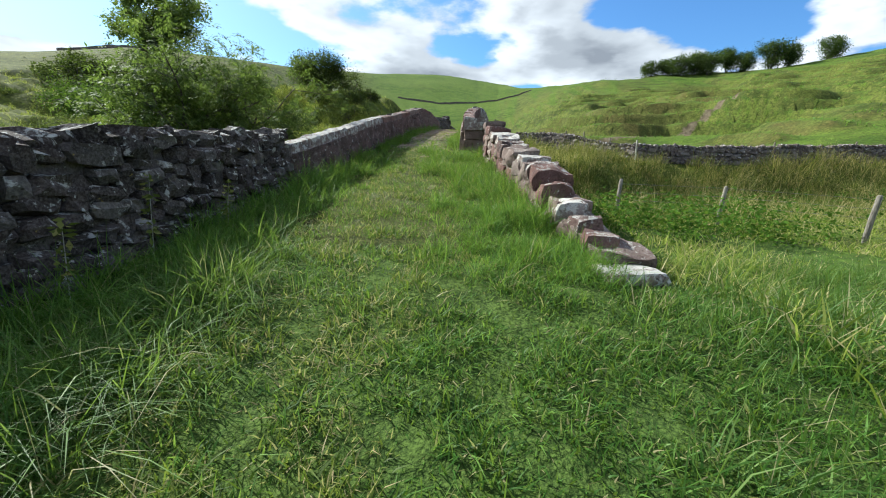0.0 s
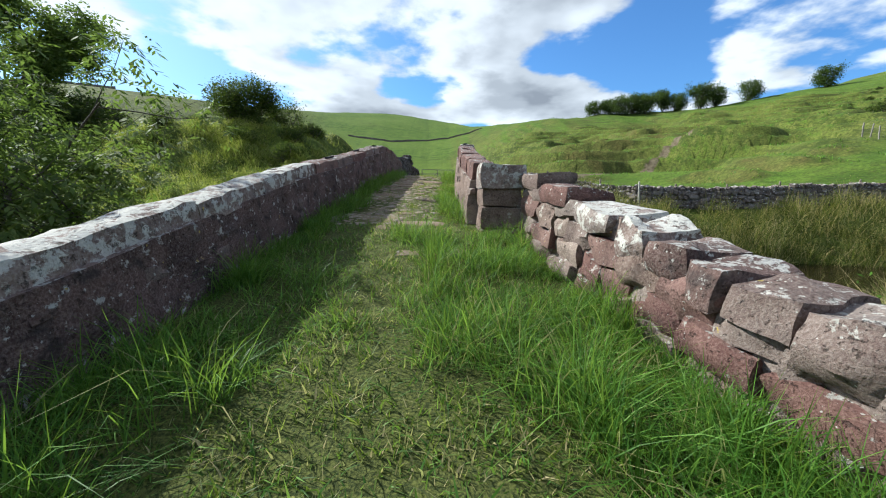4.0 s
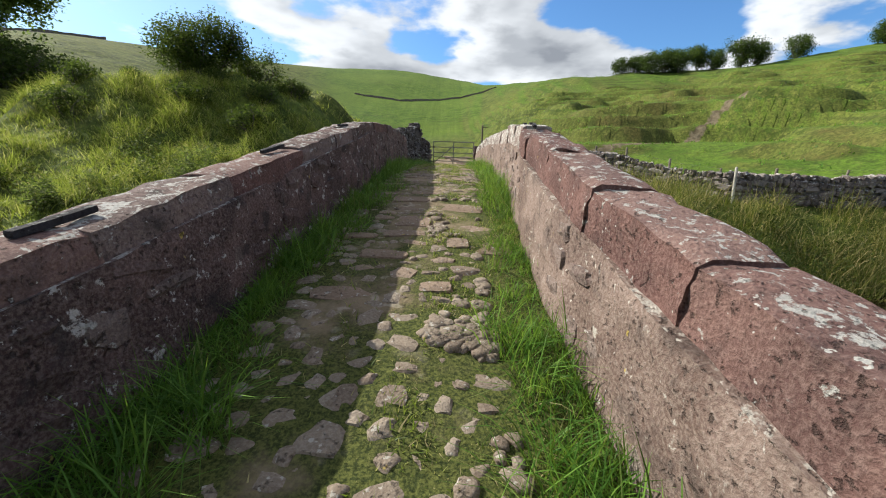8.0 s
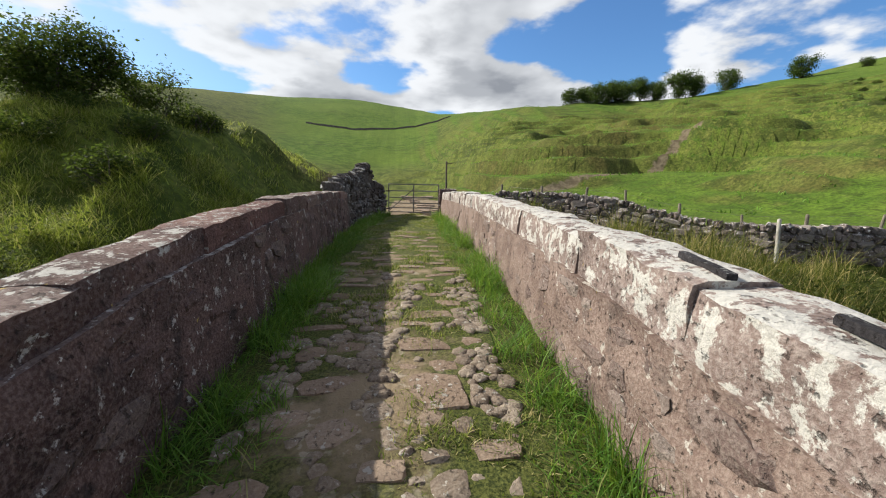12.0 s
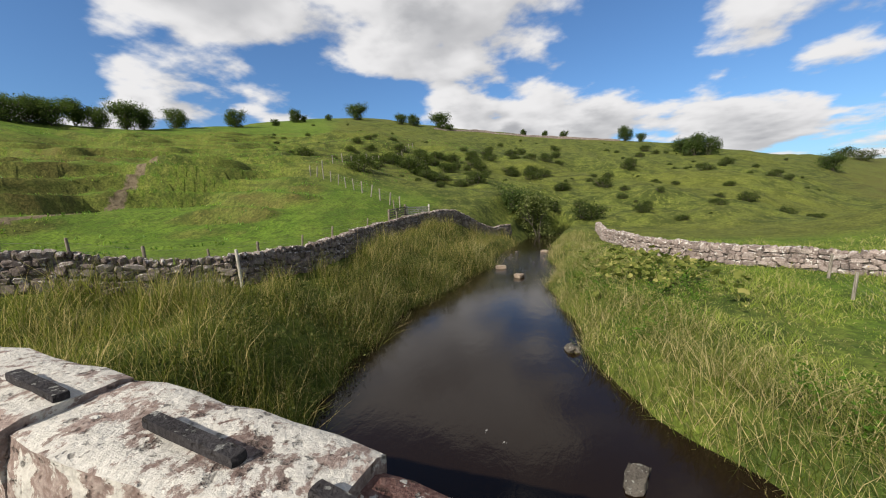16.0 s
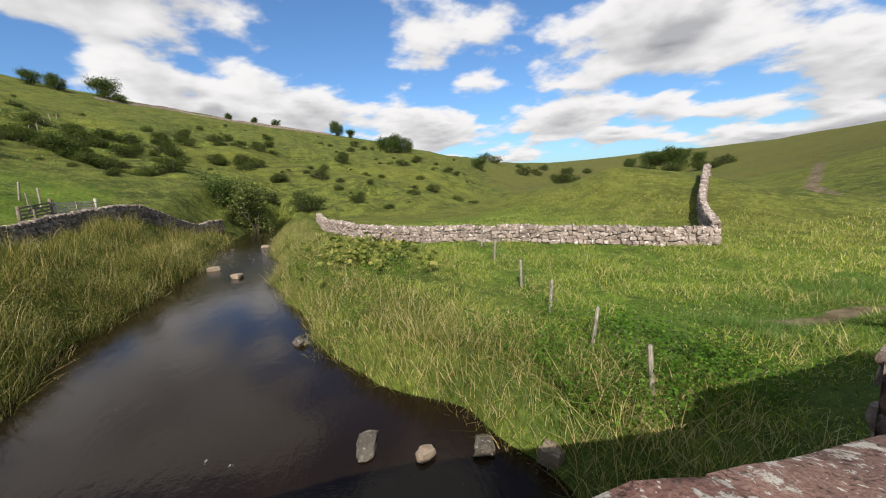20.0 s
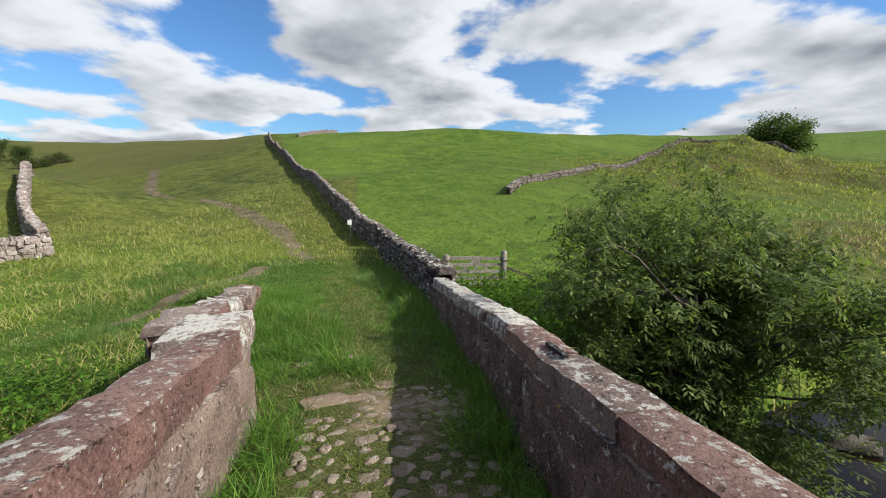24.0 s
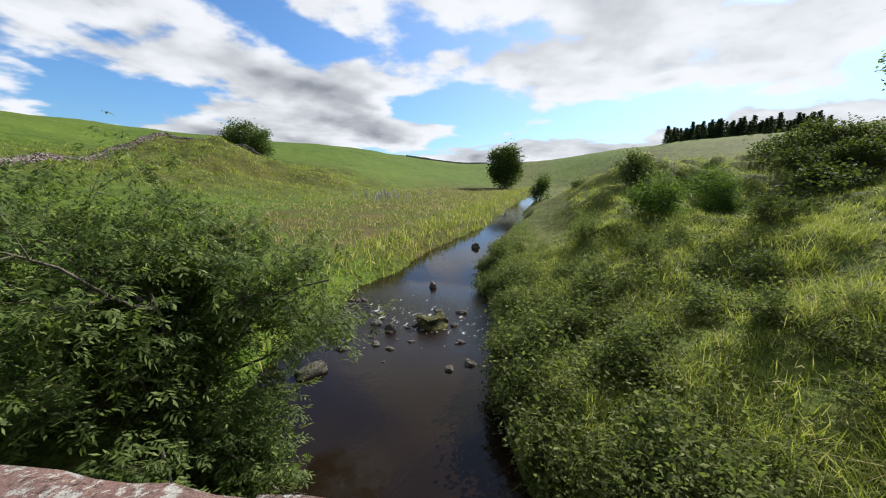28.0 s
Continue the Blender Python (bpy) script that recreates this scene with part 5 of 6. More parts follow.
def sprays(centres, size, seed, spread):
    """Compound leaves: seven leaflets along a drooping stalk each."""
    g = np.random.default_rng(seed)
    n = len(centres)
    p = centres + g.normal(0, 1, (n, 3)) * spread
    d = g.normal(0, 1, (n, 3))
    d[:, 2] = 0.4 * d[:, 2] - 0.35
    d /= np.linalg.norm(d, axis=1, keepdims=True)
    s = np.cross(d, (0, 0, 1.0))
    s /= np.linalg.norm(s, axis=1, keepdims=True) + 1e-9
    up = np.cross(s, d)
    long_ = (size * g.uniform(1.3, 2.4, n))[:, None]
    vs = []
    for k in range(7):
        along_, out_ = (0.25 + 0.25 * (k // 2), 1 if k % 2 else -1) if k < 6 else (1.0, 0)
        q = p + d * long_ * along_ - up * long_ * 0.12 * along_ ** 2
        e = d * (0.55 if out_ else 1.0) + s * out_ * 0.8 - up * 0.25 + g.normal(0, 0.18, (n, 3))
        e /= np.linalg.norm(e, axis=1, keepdims=True)
        w = np.cross(e, up)
        w /= np.linalg.norm(w, axis=1, keepdims=True) + 1e-9
        l = size * g.uniform(0.7, 1.2, n)[:, None]
        vs += [q, q + e * l * 0.45 + w * l * 0.16, q + e * l, q + e * l * 0.45 - w * l * 0.16]
    f = np.array([(0, 1, 2), (0, 2, 3)])[None] + 4 * np.arange(n * 7)[:, None, None]
    return np.stack(vs, 1).reshape(-1, 3), f.reshape(-1, 3)


def herbs(name, label, x, y, each, tall, size, material, seed, spread=0.12):
    """Leafy plants: leaves up a stem."""
    g = np.random.default_rng(seed)
    h = g.uniform(*tall, len(x))
    z = way_z(x, y)
    k = np.repeat(np.arange(len(x)), each)
    c = np.stack([x[k], y[k], z[k] + h[k] * g.random(len(k)) ** 0.7], -1)
    v, f = leaves(c, size, seed + 1, spread)
    return stuff(name, label, "plants", v, f, material)


x, y = scatter(7600, -34, -1.9, 13.5, 28, 151, lambda x, y, g: dry(x, y) & (y > y_river(x)) & (off_river(x, y) < 8) & (g.random(len(x)) < np.clip(1.15 - off_river(x, y) / 2.6, 0, 1) + 1.6 * np.clip(fbm(x / 2.0, y / 2.0, 163) - 0.05, 0, 1)) & (g.random(len(x)) < np.clip(1.2 + x / 40, 0.3, 1)))
herbs("bank_herbs", "grey-green meadowsweet and nettles crowding the bank", x, y, 30, (0.3, 1.1), 0.1, M_HERB, 152, 0.11)
x, y = scatter(1500, -16, -1.9, 14.4, 24, 185, lambda x, y, g: dry(x, y) & (y > y_river(x)) & (fbm(x / 1.7, y / 1.7, 186) > 0.1))
herbs("bank_herbs", "dark green nettles in drifts on the steep bank", x, y, 30, (0.2, 0.8), 0.08, M_DOCK, 187, 0.12)
x, y = scatter(1500, 2.2, 30, 18, 24, 159, lambda x, y, g: dry(x, y, -0.2) & (y > y_river(x)) & (off_river(x, y) < 2.2))
herbs("bank_herbs", "dark rank herbs overhanging the still water", x, y, 30, (0.25, 1.0), 0.09, M_DOCK, 160, 0.15)
x, y = scatter(700, -9.5, -2.4, 2.4, 9.0, 153, lambda x, y, g: dry(x, y) & (off_river(x, y) > 0.6) & (x < x_left(y) - 0.6) & (g.random(len(x)) < 0.9))
herbs("bramble_patch", "bright green nettles and brambles below the gate", x, y, 36, (0.2, 0.75), 0.12, M_BRAMBLE, 154, 0.16)
x, y = scatter(1500, 3.5, 24, 5, 16, 161, lambda x, y, g: dry(x, y) & (y < y_river(x)) & (off_river(x, y) > 0.8) & (off_river(x, y) < 5) & (fbm(x / 2.4, y / 2.4, 165) > 0.02))
herbs("bank_herbs", "green nettles and docks among the grasses of the bank", x, y, 26, (0.25, 0.8), 0.085, M_BRAMBLE, 162, 0.12)
x, y = scatter(260, 3.2, 9.0, 6.4, 11.0, 155, lambda x, y, g: dry(x, y) & (np.hypot(x - 5.6, y - 8.6) < 2.1))
herbs("bank_herbs", "dark nettles and docks at the meadow fence", x, y, 26, (0.25, 0.65), 0.1, M_BRAMBLE, 156, 0.14)
x, y = scatter(500, -95, -12, 2, 30, 157, lambda x, y, g: dry(x, y) & (y < y_river(x)) & (off_river(x, y) < 3))
herbs("bank_herbs", "rank green herbs along the water's edge", x, y, 22, (0.3, 0.9), 0.16, M_HERB, 158, 0.2)


# butterbur: round leaves, each its own piece
def disc_leaf(rng):
    bm = bmesh.new()
    c = bm.verts.new((0, 0, -0.06))
    ring = [bm.verts.new((math.cos(a) * r, math.sin(a) * r, rng.uniform(-0.2, 0.26))) for a, r in ((k * 6.283 / 11, rng.uniform(0.85, 1.1)) for k in range(11))]
    for k in range(11):
        bm.faces.new((c, ring[k], ring[(k + 1) % 11]))
    return bm_mesh("leaf", bm, M_BUTTER, True)


rng = random.Random(31)
patch = thing("butterbur", "patch of broad yellow-green butterbur leaves on the bank", "plant")
kinds = [disc_leaf(rng) for _ in range(5)]
made = 0
while made < 298:
    px_, py_ = rng.gauss(19.2, 2.6), rng.gauss(11.6, 1.5)
    if off_river(np.array(px_), np.array(py_)) < 0.5 or not 13.5 < px_ < 27 or not 8.6 < py_ < 14.5:
        continue
    s = rng.uniform(0.09, 0.18)
    part("leaf", rng.choice(kinds), patch, m=Matrix.Translation((px_, py_, gz(px_, py_) + rng.uniform(0.25, 0.75))) @ Euler((rng.gauss(0, 0.5), rng.gauss(0, 0.5), rng.uniform(0, 6))).to_matrix().to_4x4() @ Matrix.Diagonal((s, s, s, 1)))
    made += 1


# ---- trees ----
def tube(points, radii, sides=5):
    pts = np.array(points, float)
    v, f = [], []
    for k, (p, r) in enumerate(zip(pts, radii)):
        d = pts[min(k + 1, len(pts) - 1)] - pts[max(k - 1, 0)]
        d = d / (np.linalg.norm(d) + 1e-9)
        a = np.cross(d, (0.3, 0.9, 0.2))
        a /= np.linalg.norm(a) + 1e-9
        b = np.cross(d, a)
        for j in range(sides):
            t = 6.283 * j / sides
            v.append(p + r * (math.cos(t) * a + math.sin(t) * b))
    for k in range(len(pts) - 1):
        for j in range(sides):
            q = k * sides
            f.append((q + j, q + (j + 1) % sides, q + sides + (j + 1) % sides, q + sides + j))
    return np.array(v), np.array(f)


def tree(name, label, at, tall, wide, stems, seed, n_leaves, leaf, material, fork=5, bare=0.25, clump=0.35, lean=(0, 0), category="tree", group="", stem=0.6, compound=False, fill=0.0):
    """Stems that fork three times; leaves gather round the outer twigs. fill: the share of leaves in boughs that hang to the ground."""
    rng = random.Random(seed)
    vs, fs, n = [], [], 0
    tips = []

    def branch(p, d, l, r, level):
        nonlocal n
        pts, rad, q = [p.copy()], [r], p.copy()
        steps = 4 if level < 2 else 3
        for k in range(steps):
            d = (d + Vector([rng.gauss(0, 0.16) for _ in range(3)]) + Vector((0, 0, 0.05))).normalized()
            q = q + d * l / steps
            pts.append(q.copy())
            rad.append(r * (1 - 0.62 * (k + 1) / steps))
        v, f = tube(pts, rad if level < 2 else [q_ * 0.55 for q_ in rad], 6 if level == 0 else 4)
        vs.append(v)
        fs.append(f + n)
        n += len(v)
        if level >= 2:
            tips.extend(pts[1:])
        if level == 3:
            return
        for k in range(fork):
            t = rng.uniform(0.3 if level else min(0.8, bare + 0.05), 1.0)
            j = min(int(t * steps), steps - 1)
            at_ = pts[j].lerp(pts[j + 1], t * steps - j)
            away = Vector((rng.gauss(0, 1), rng.gauss(0, 1), rng.gauss(0.15, 0.6))).normalized()
            branch(at_, (d * 0.55 + away * 0.85).normalized(), l * rng.uniform(0.45, 0.68), r * 0.5, level + 1)

    for k in range(stems):
        a = 6.283 * k / stems + rng.uniform(-0.4, 0.4)
        tilt = (wide / tall) * 0.55 * (rng.uniform(0.5, 1.1) if stems > 1 else 0.15)
        d = Vector((math.cos(a) * tilt + lean[0], math.sin(a) * tilt + lean[1], 1)).normalized()
        branch(Vector((math.cos(a), math.sin(a), 0)) * 0.12 * (stems > 1) - Vector((0, 0, 0.3)), d, tall * stem * rng.uniform(0.9, 1.12), tall * 0.022 / (stems ** 0.3), 0)
    t = np.array([tuple(p) for p in tips])
    # fit the crown into its height and width
    sc = np.array([wide / max(1e-6, np.ptp(t[:, 0])), wide / max(1e-6, np.ptp(t[:, 1])), tall * 0.95 / t[:, 2].max()])
    t = t * sc
    ob = thing(name, label, category, at=at, group=group)
    part("trunk", mesh_from("trunk", np.concatenate(vs) * sc, np.concatenate(fs), M_BARK, True), ob)
    g = np.random.default_rng(seed)
    t = t[t[:, 2] > bare * tall]
    held = t[g.random(len(t)) < (0.85 if compound else 0.5)]
    v, f = sprays(held[g.integers(0, len(held), n_leaves // 7)], leaf, seed + 3, clump) if compound else leaves(held[g.integers(0, len(held), n_leaves)], leaf, seed + 3, clump)
    if fill:
        # hanging boughs: lobes of leaf round the outline of the crown
        n_ = int(n_leaves * fill)
        lobes = g.normal(0, 1, (16, 3))
        lobes /= np.linalg.norm(lobes, axis=1, keepdims=True)
        lobes = lobes * [wide * 0.33, wide * 0.33, tall * 0.3] + [0, 0, tall * 0.46]
        each = g.integers(0, 16, n_)
        out_ = g.normal(0, 1, (n_, 3))
        out_ *= (g.random(n_) ** 0.4 / np.linalg.norm(out_, axis=1))[:, None]
        v2, f2 = leaves(lobes[each] + out_ * [wide * 0.22, wide * 0.22, tall * 0.2], leaf, seed + 5, clump * 0.3)
        v, f = np.concatenate([v, v2]), np.concatenate([f, f2 + len(v)])
    part("crown", mesh_from("crown", v, f, material, True), ob)
    return ob


tree("ash_tree", "many-stemmed young ash leaning over the beck, dark green", (-5.8, 9.3, gz(-5.8, 9.3)), 4.9, 6.0, 8, 5, 84000, 0.11, M_LEAF, 5, 0.02, 0.13, (0.0, 0.1), stem=0.5, compound=True)
tree("ash_tree", "low overhanging ash boughs at the water's edge", (-5.1, 10.1, gz(-5.1, 10.1)), 2.4, 3.2, 5, 25, 22000, 0.105, M_LEAF, 4, 0.0, 0.14, (0.05, 0.25), stem=0.45, compound=True)
tree("hawthorn", "dense dark hawthorn on top of the grassy knoll", (-11.8, 30.2, gz(-11.8, 30.2)), 3.3, 4.6, 5, 6, 9000, 0.13, M_THORN, 5, 0.0, 0.2, stem=0.4, fill=0.9)
tree("hawthorn", "bare-topped hawthorn beside the first on the knoll", (-10.2, 32.6, gz(-10.2, 32.6)), 2.3, 3.4, 4, 7, 4000, 0.13, M_THORN, 5, 0.02, 0.18, stem=0.42)
tree("ash_tree", "tall open ash tree on the bank above the beck", (-35.6, 40.2, gz(-35.6, 40.2)), 9.4, 9.0, 1, 8, 20000, 0.34, M_LEAF, 6, 0.2, 0.45, stem=0.5)
tree("alder", "tall dense alder standing by the beck upstream", (-100, 7.8, gz(-100, 7.8)), 11, 9, 3, 9, 9000, 0.5, M_FAR, 6, 0.05, 0.5, stem=0.5, fill=1.0)
tree("alder", "small alder leaning over the water", (-60, 15.6, gz(-60, 15.6)), 4.6, 3.0, 3, 10, 3000, 0.28, M_FAR, 5, 0.03, 0.3, stem=0.45)
tree("crag_tree", "round tree on the rocky knoll", (-98, -64, gz(-98, -64)), 9.5, 15, 3, 11, 5500, 0.6, M_FAR, 5, 0.03, 0.6, stem=0.42, fill=1.0)
tree("hawthorn", "small round hawthorn on the sunny slope", (-20.1, 20.4, gz(-20.1, 20.4)), 2.4, 2.8, 3, 12, 6000, 0.13, M_BRAMBLE, 5, 0.05, 0.22, stem=0.4)
tree("hawthorn", "spreading young hawthorn on the ridge", (-26.8, 25.4, gz(-26.8, 25.4)), 3.2, 3.4, 4, 13, 6500, 0.15, M_BRAMBLE, 5, 0.02, 0.26, stem=0.45)
tree("hawthorn", "dark hawthorn on the ridge above the beck", (-34, 22.2, gz(-34, 22.2)), 2.8, 3.0, 4, 14, 2800, 0.2, M_THORN, 5, 0.0, 0.25, stem=0.42)
tree("hawthorn", "low scrub on the edge of the slope", (-29, 37, gz(-29, 37)), 3.4, 6.0, 5, 15, 4200, 0.28, M_THORN, 5, 0.0, 0.35, stem=0.4)
tree("willow", "slender pale willow where the beck bends", (54, 17.8, gz(54, 17.8)), 7.0, 5.0, 3, 16, 4200, 0.32, M_HERB, 5, 0.05, 0.4, stem=0.5)
tree("willow", "bushy willow at the bend of the beck", (56, 20.5, gz(56, 20.5)), 4.5, 6.0, 5, 17, 4600, 0.32, M_FAR, 5, 0.0, 0.4, stem=0.4)
tree("hawthorn", "reddish scrub at the end of the lane", (-3.6, 44, gz(-3.6, 44)), 1.6, 2.6, 4, 18, 1600, 0.12, M_THORN, 5, 0.0, 0.2, stem=0.4)
for k, (x, y) in enumerate(((-3.3, 35.6), (-4.3, 36.6), (-2.7, 37.2), (-3.8, 38.4))):
    tree("heather", "purple-brown heather on the bank beside the lane", (x, y, gz(x, y)), 0.7, 1.2, 5, 90 + k, 1500, 0.06, M_HEATHER, 4, 0.0, 0.07, category="plant", group="heather by the lane", stem=0.45)
# far trees and scrub: a few shapes, set out over the hills
far_kinds = [tree("tree", "round dark tree on the skyline", (0, 0, -400 - k), 8, 7.5 + k, 4, 40 + k, 3000, 0.45, M_FAR, 5, 0.0, 0.5, stem=0.42, fill=1.0) for k in range(3)]
scrub_kinds = [tree("bush", "dark scrub bush on the rough hillside", (0, 0, -420 - k), 2.6, 4.8, 5, 50 + k, 800, 0.3, M_THORN, 4, 0.0, 0.3, fill=1.0, category="bush", group="scrub on the hillside", stem=0.4) for k in range(3)]
herb_kinds = [tree("herb_clump", "leafy grey-green clump of willowherb and nettles", (0, 0, -430 - k), 1.15, 1.7, 7, 70 + k, 2200, 0.1, M_HERB, 4, 0.0, 0.1, category="plants", stem=0.5) for k in range(3)]
rng = random.Random(61)


def plant(kinds, x, y, s, label, group):
    c = copy_thing(rng.choice(kinds), Matrix.Translation((x, y, gz(x, y) - 0.1)) @ Euler((0, 0, rng.uniform(0, 6.28))).to_matrix().to_4x4() @ Matrix.Diagonal((s * rng.uniform(0.9, 1.1), s * rng.uniform(0.9, 1.1), s, 1)))
    tagged(c, label, group=group)


def on_rim(bearing, share):
    """A place on the slope towards a bearing, a share of the way out to its crest."""
    d = share * float(np.interp(bearing, np.r_[RIM[:, 0], RIM_S[1:, 0]], np.r_[RIM[:, 3], RIM_S[1:, 3]]))
    return d * math.sin(radians(bearing)), 16.3 + d * math.cos(radians(bearing))


for bearing, share, s in ((23.2, 0.97, 0.8), (24.9, 0.99, 0.85), (26.6, 0.97, 1.05), (28.2, 0.99, 1.1), (29.9, 0.97, 1.2), (31.6, 0.99, 1.15), (33.4, 0.97, 0.95), (35.8, 0.98, 1.25), (37.4, 0.99, 1.0), (40.6, 0.99, 1.05), (46.9, 0.99, 1.1), (54.1, 0.8, 0.95), (51.6, 0.8, 0.5), (55.2, 0.8, 0.5),
                          (58.4, 0.82, 0.5), (62.3, 0.85, 1.5), (68.5, 0.88, 0.9), (70.1, 0.88, 0.95), (73.8, 0.9, 1.3), (75.2, 0.9, 0.6)):
    plant(far_kinds, *on_rim(bearing, share), s * 0.8, "dark round tree on the green skyline", "trees on the skyline")
for bearing, share, s in ((98.6, 0.97, 0.85), (100.4, 0.98, 0.5), (88.5, 0.97, 0.4), (91.0, 0.98, 0.45), (85.6, 0.97, 0.4), (106.4, 0.85, 0.95), (107.8, 0.86, 0.8), (104.9, 0.87, 0.75), (118.3, 0.8, 0.75), (140.2, 0.5, 1.3), (141.4, 0.5, 1.1), (142.6, 0.5, 1.4), (143.6, 0.51, 1.2), (138.0, 0.5, 0.9), (145.5, 0.5, 0.9)):
    plant(far_kinds, *on_rim(bearing, share), s, "lone tree on the rim of the hill", "trees on the rim")
thicket = [(rng.gauss(74, 8), rng.gauss(44, 7)) for _ in range(52)] + [(rng.gauss(100, 14), rng.gauss(26, 8)) for _ in range(26)] + [(rng.gauss(64, 4), rng.gauss(14, 7)) for _ in range(10)]
spots = thicket + [(rng.uniform(62, 95), rng.uniform(28, 60)) for _ in range(30)] + [(rng.uniform(80, 150), rng.uniform(-30, 40)) for _ in range(30)] + [(57, 0), (60, 4), (63, -6), (66, -15), (70, -12), (49, 41), (53, 31)]
for x, y in spots:
    plant(scrub_kinds, x, y, rng.uniform(0.35, 0.95), "dark scrub bush on the rough hillside", "scrub on the hillside")
for _ in range(100):
    a_, r_ = radians(rng.uniform(50, 118)), rng.uniform(58, 165)
    plant(scrub_kinds, r_ * math.sin(a_), 16 + r_ * math.cos(a_), rng.uniform(0.14, 0.42), "small dark scrub bush on the rough hillside", "scrub on the hillside")
for x, y in [(rng.uniform(-24, -3.2), rng.uniform(0.2, 7.5)) for _ in range(95)]:
    y_ = float(y_river(x) + half_river(x)) + (y if rng.random() < 0.5 else 0.25 * y)
    if off_river(np.array(x), np.array(y_)) > 0.25 and (x < -3.2 or y_ > 18):
        plant(herb_kinds, x, y_, rng.uniform(0.45, 1.0), "leafy grey-green clump of willowherb and nettles on the bank", "herb clumps on the bank")
for x, y, s in ((-30, 40, 0.8), (-38, 44, 1.0), (-42, 40, 0.9), (-32, 46, 0.8), (-26, 43, 0.6), (-40, 50, 1.1), (-14.5, 33, 0.45), (-15, 22, 0.35), (-12, 20.5, 0.3), (-18, 27, 0.35), *((rng.gauss(-33, 2.6), rng.gauss(35, 2.6), rng.uniform(0.5, 1.0)) for _ in range(14)), *((rng.uniform(-19, -7), rng.uniform(23, 33), rng.uniform(0.16, 0.4)) for _ in range(16)),
                *((rng.uniform(-45, -20), rng.uniform(19, 36), rng.uniform(0.16, 0.34)) for _ in range(14))):
    plant(scrub_kinds, x, y, s, "low thorn bush on the rough pasture", "thorn bushes over the beck")
for x, y in [(rng.uniform(90, 230), rng.uniform(-170, -90)) for _ in range(22)]:
    plant(scrub_kinds, x, y, rng.uniform(0.8, 2.2), "distant bush far down the valley", "distant bushes")
for o in [*far_kinds, *scrub_kinds, *herb_kinds]:
    for c in (*o.children_recursive, o):
        bpy.data.objects.remove(c)


# a belt of pines on the far ridge
def pine(seed):
    rng = random.Random(seed)
    pts = []
    for k in range(900):
        t = rng.random()
        r = (0.15 + 0.85 * (1 - t)) * 3.0 * rng.random() ** 0.5
        a = rng.uniform(0, 6.28)
        pts.append((math.cos(a) * r, math.sin(a) * r, 1.2 + t * 9.5 - 0.35 * r))
    ob = thing("pine", "dark pine in a belt on the ridge", "tree", at=(0, 0, -440 - seed), group="belt of pines")
    v, f = tube([(0, 0, -0.4), (0, 0, 5), (0, 0, 10.6)], [0.22, 0.14, 0.03])
    part("trunk", mesh_from("trunk", v, f, M_BARK, True), ob)
    v, f = leaves(np.array(pts), 0.9, seed, 0.15)
    part("crown", mesh_from("crown", v, f, M_PINE, True), ob)
    return ob


pines = [pine(1), pine(2)]
for k in range(190):
    a = radians(-74 + 14 * k / 189 + rng.uniform(-0.5, 0.5))
    d = 205 + rng.uniform(-16, 26)
    plant(pines, d * math.sin(a), 16 + d * math.cos(a), rng.uniform(0.36, 0.72), "dark pine in a belt on the ridge", "belt of pines")
for o in pines:
    for c in (*o.children_recursive, o):
        bpy.data.objects.remove(c)

# ---- stones of the way ----
rng = random.Random(71)
cob = [bm_mesh("cobble", rough_block(random.Random(700 + k), (1, 1, 1), 2, 0.34, 0.12), M_COBBLE, True) for k in range(10)]
laid = []


def lay(name, x, y, sx, sy, sz, base, turn, proud):
    z = float(way_z(np.array(x), np.array(y)))
    part(name, base, deck, m=Matrix.Translation((x, y, z - sz / 2 + proud)) @ Euler((math.atan(float(z_way(y + 0.2) - z_way(y - 0.2)) / 0.4) + rng.uniform(-0.03, 0.03), rng.uniform(-0.03, 0.03), turn)).to_matrix().to_4x4() @ Matrix.Diagonal((sx, sy, sz, 1)))
    laid.append((x, y, max(sx, sy) / 2))


slab = [bm_mesh("slab", rough_block(random.Random(k), (1, 1, 1), 3, 0.2, 0.06), M_SLAB, True) for k in range(5)]
for x, y, sx, sy in ((-0.52, 10.45, 0.3, 0.36), (-0.02, 10.76, 0.74, 0.3), (-0.3, 11.4, 0.3, 0.2), (0.1, 15.1, 0.62, 0.3), (0.2, 14.4, 0.5, 0.22), (0.0, 17.2, 0.44, 0.42), (0.0, 17.8, 0.4, 0.22),
                     (0.3, 16.2, 0.42, 0.2), (0.5, 16.0, 0.4, 0.3), (-0.5, 15.4, 0.5, 0.34), (-0.4, 14.5, 0.4, 0.36), (0.35, 13.9, 0.4, 0.3), (-0.1, 9.4, 0.3, 0.2), (0.5, 6.3, 0.16, 0.5), (0.45, 9.5, 0.34, 0.26)):
    lay("slab", x, y, sx, sy, 0.16, rng.choice(slab), rng.uniform(-0.12, 0.12), 0.012)
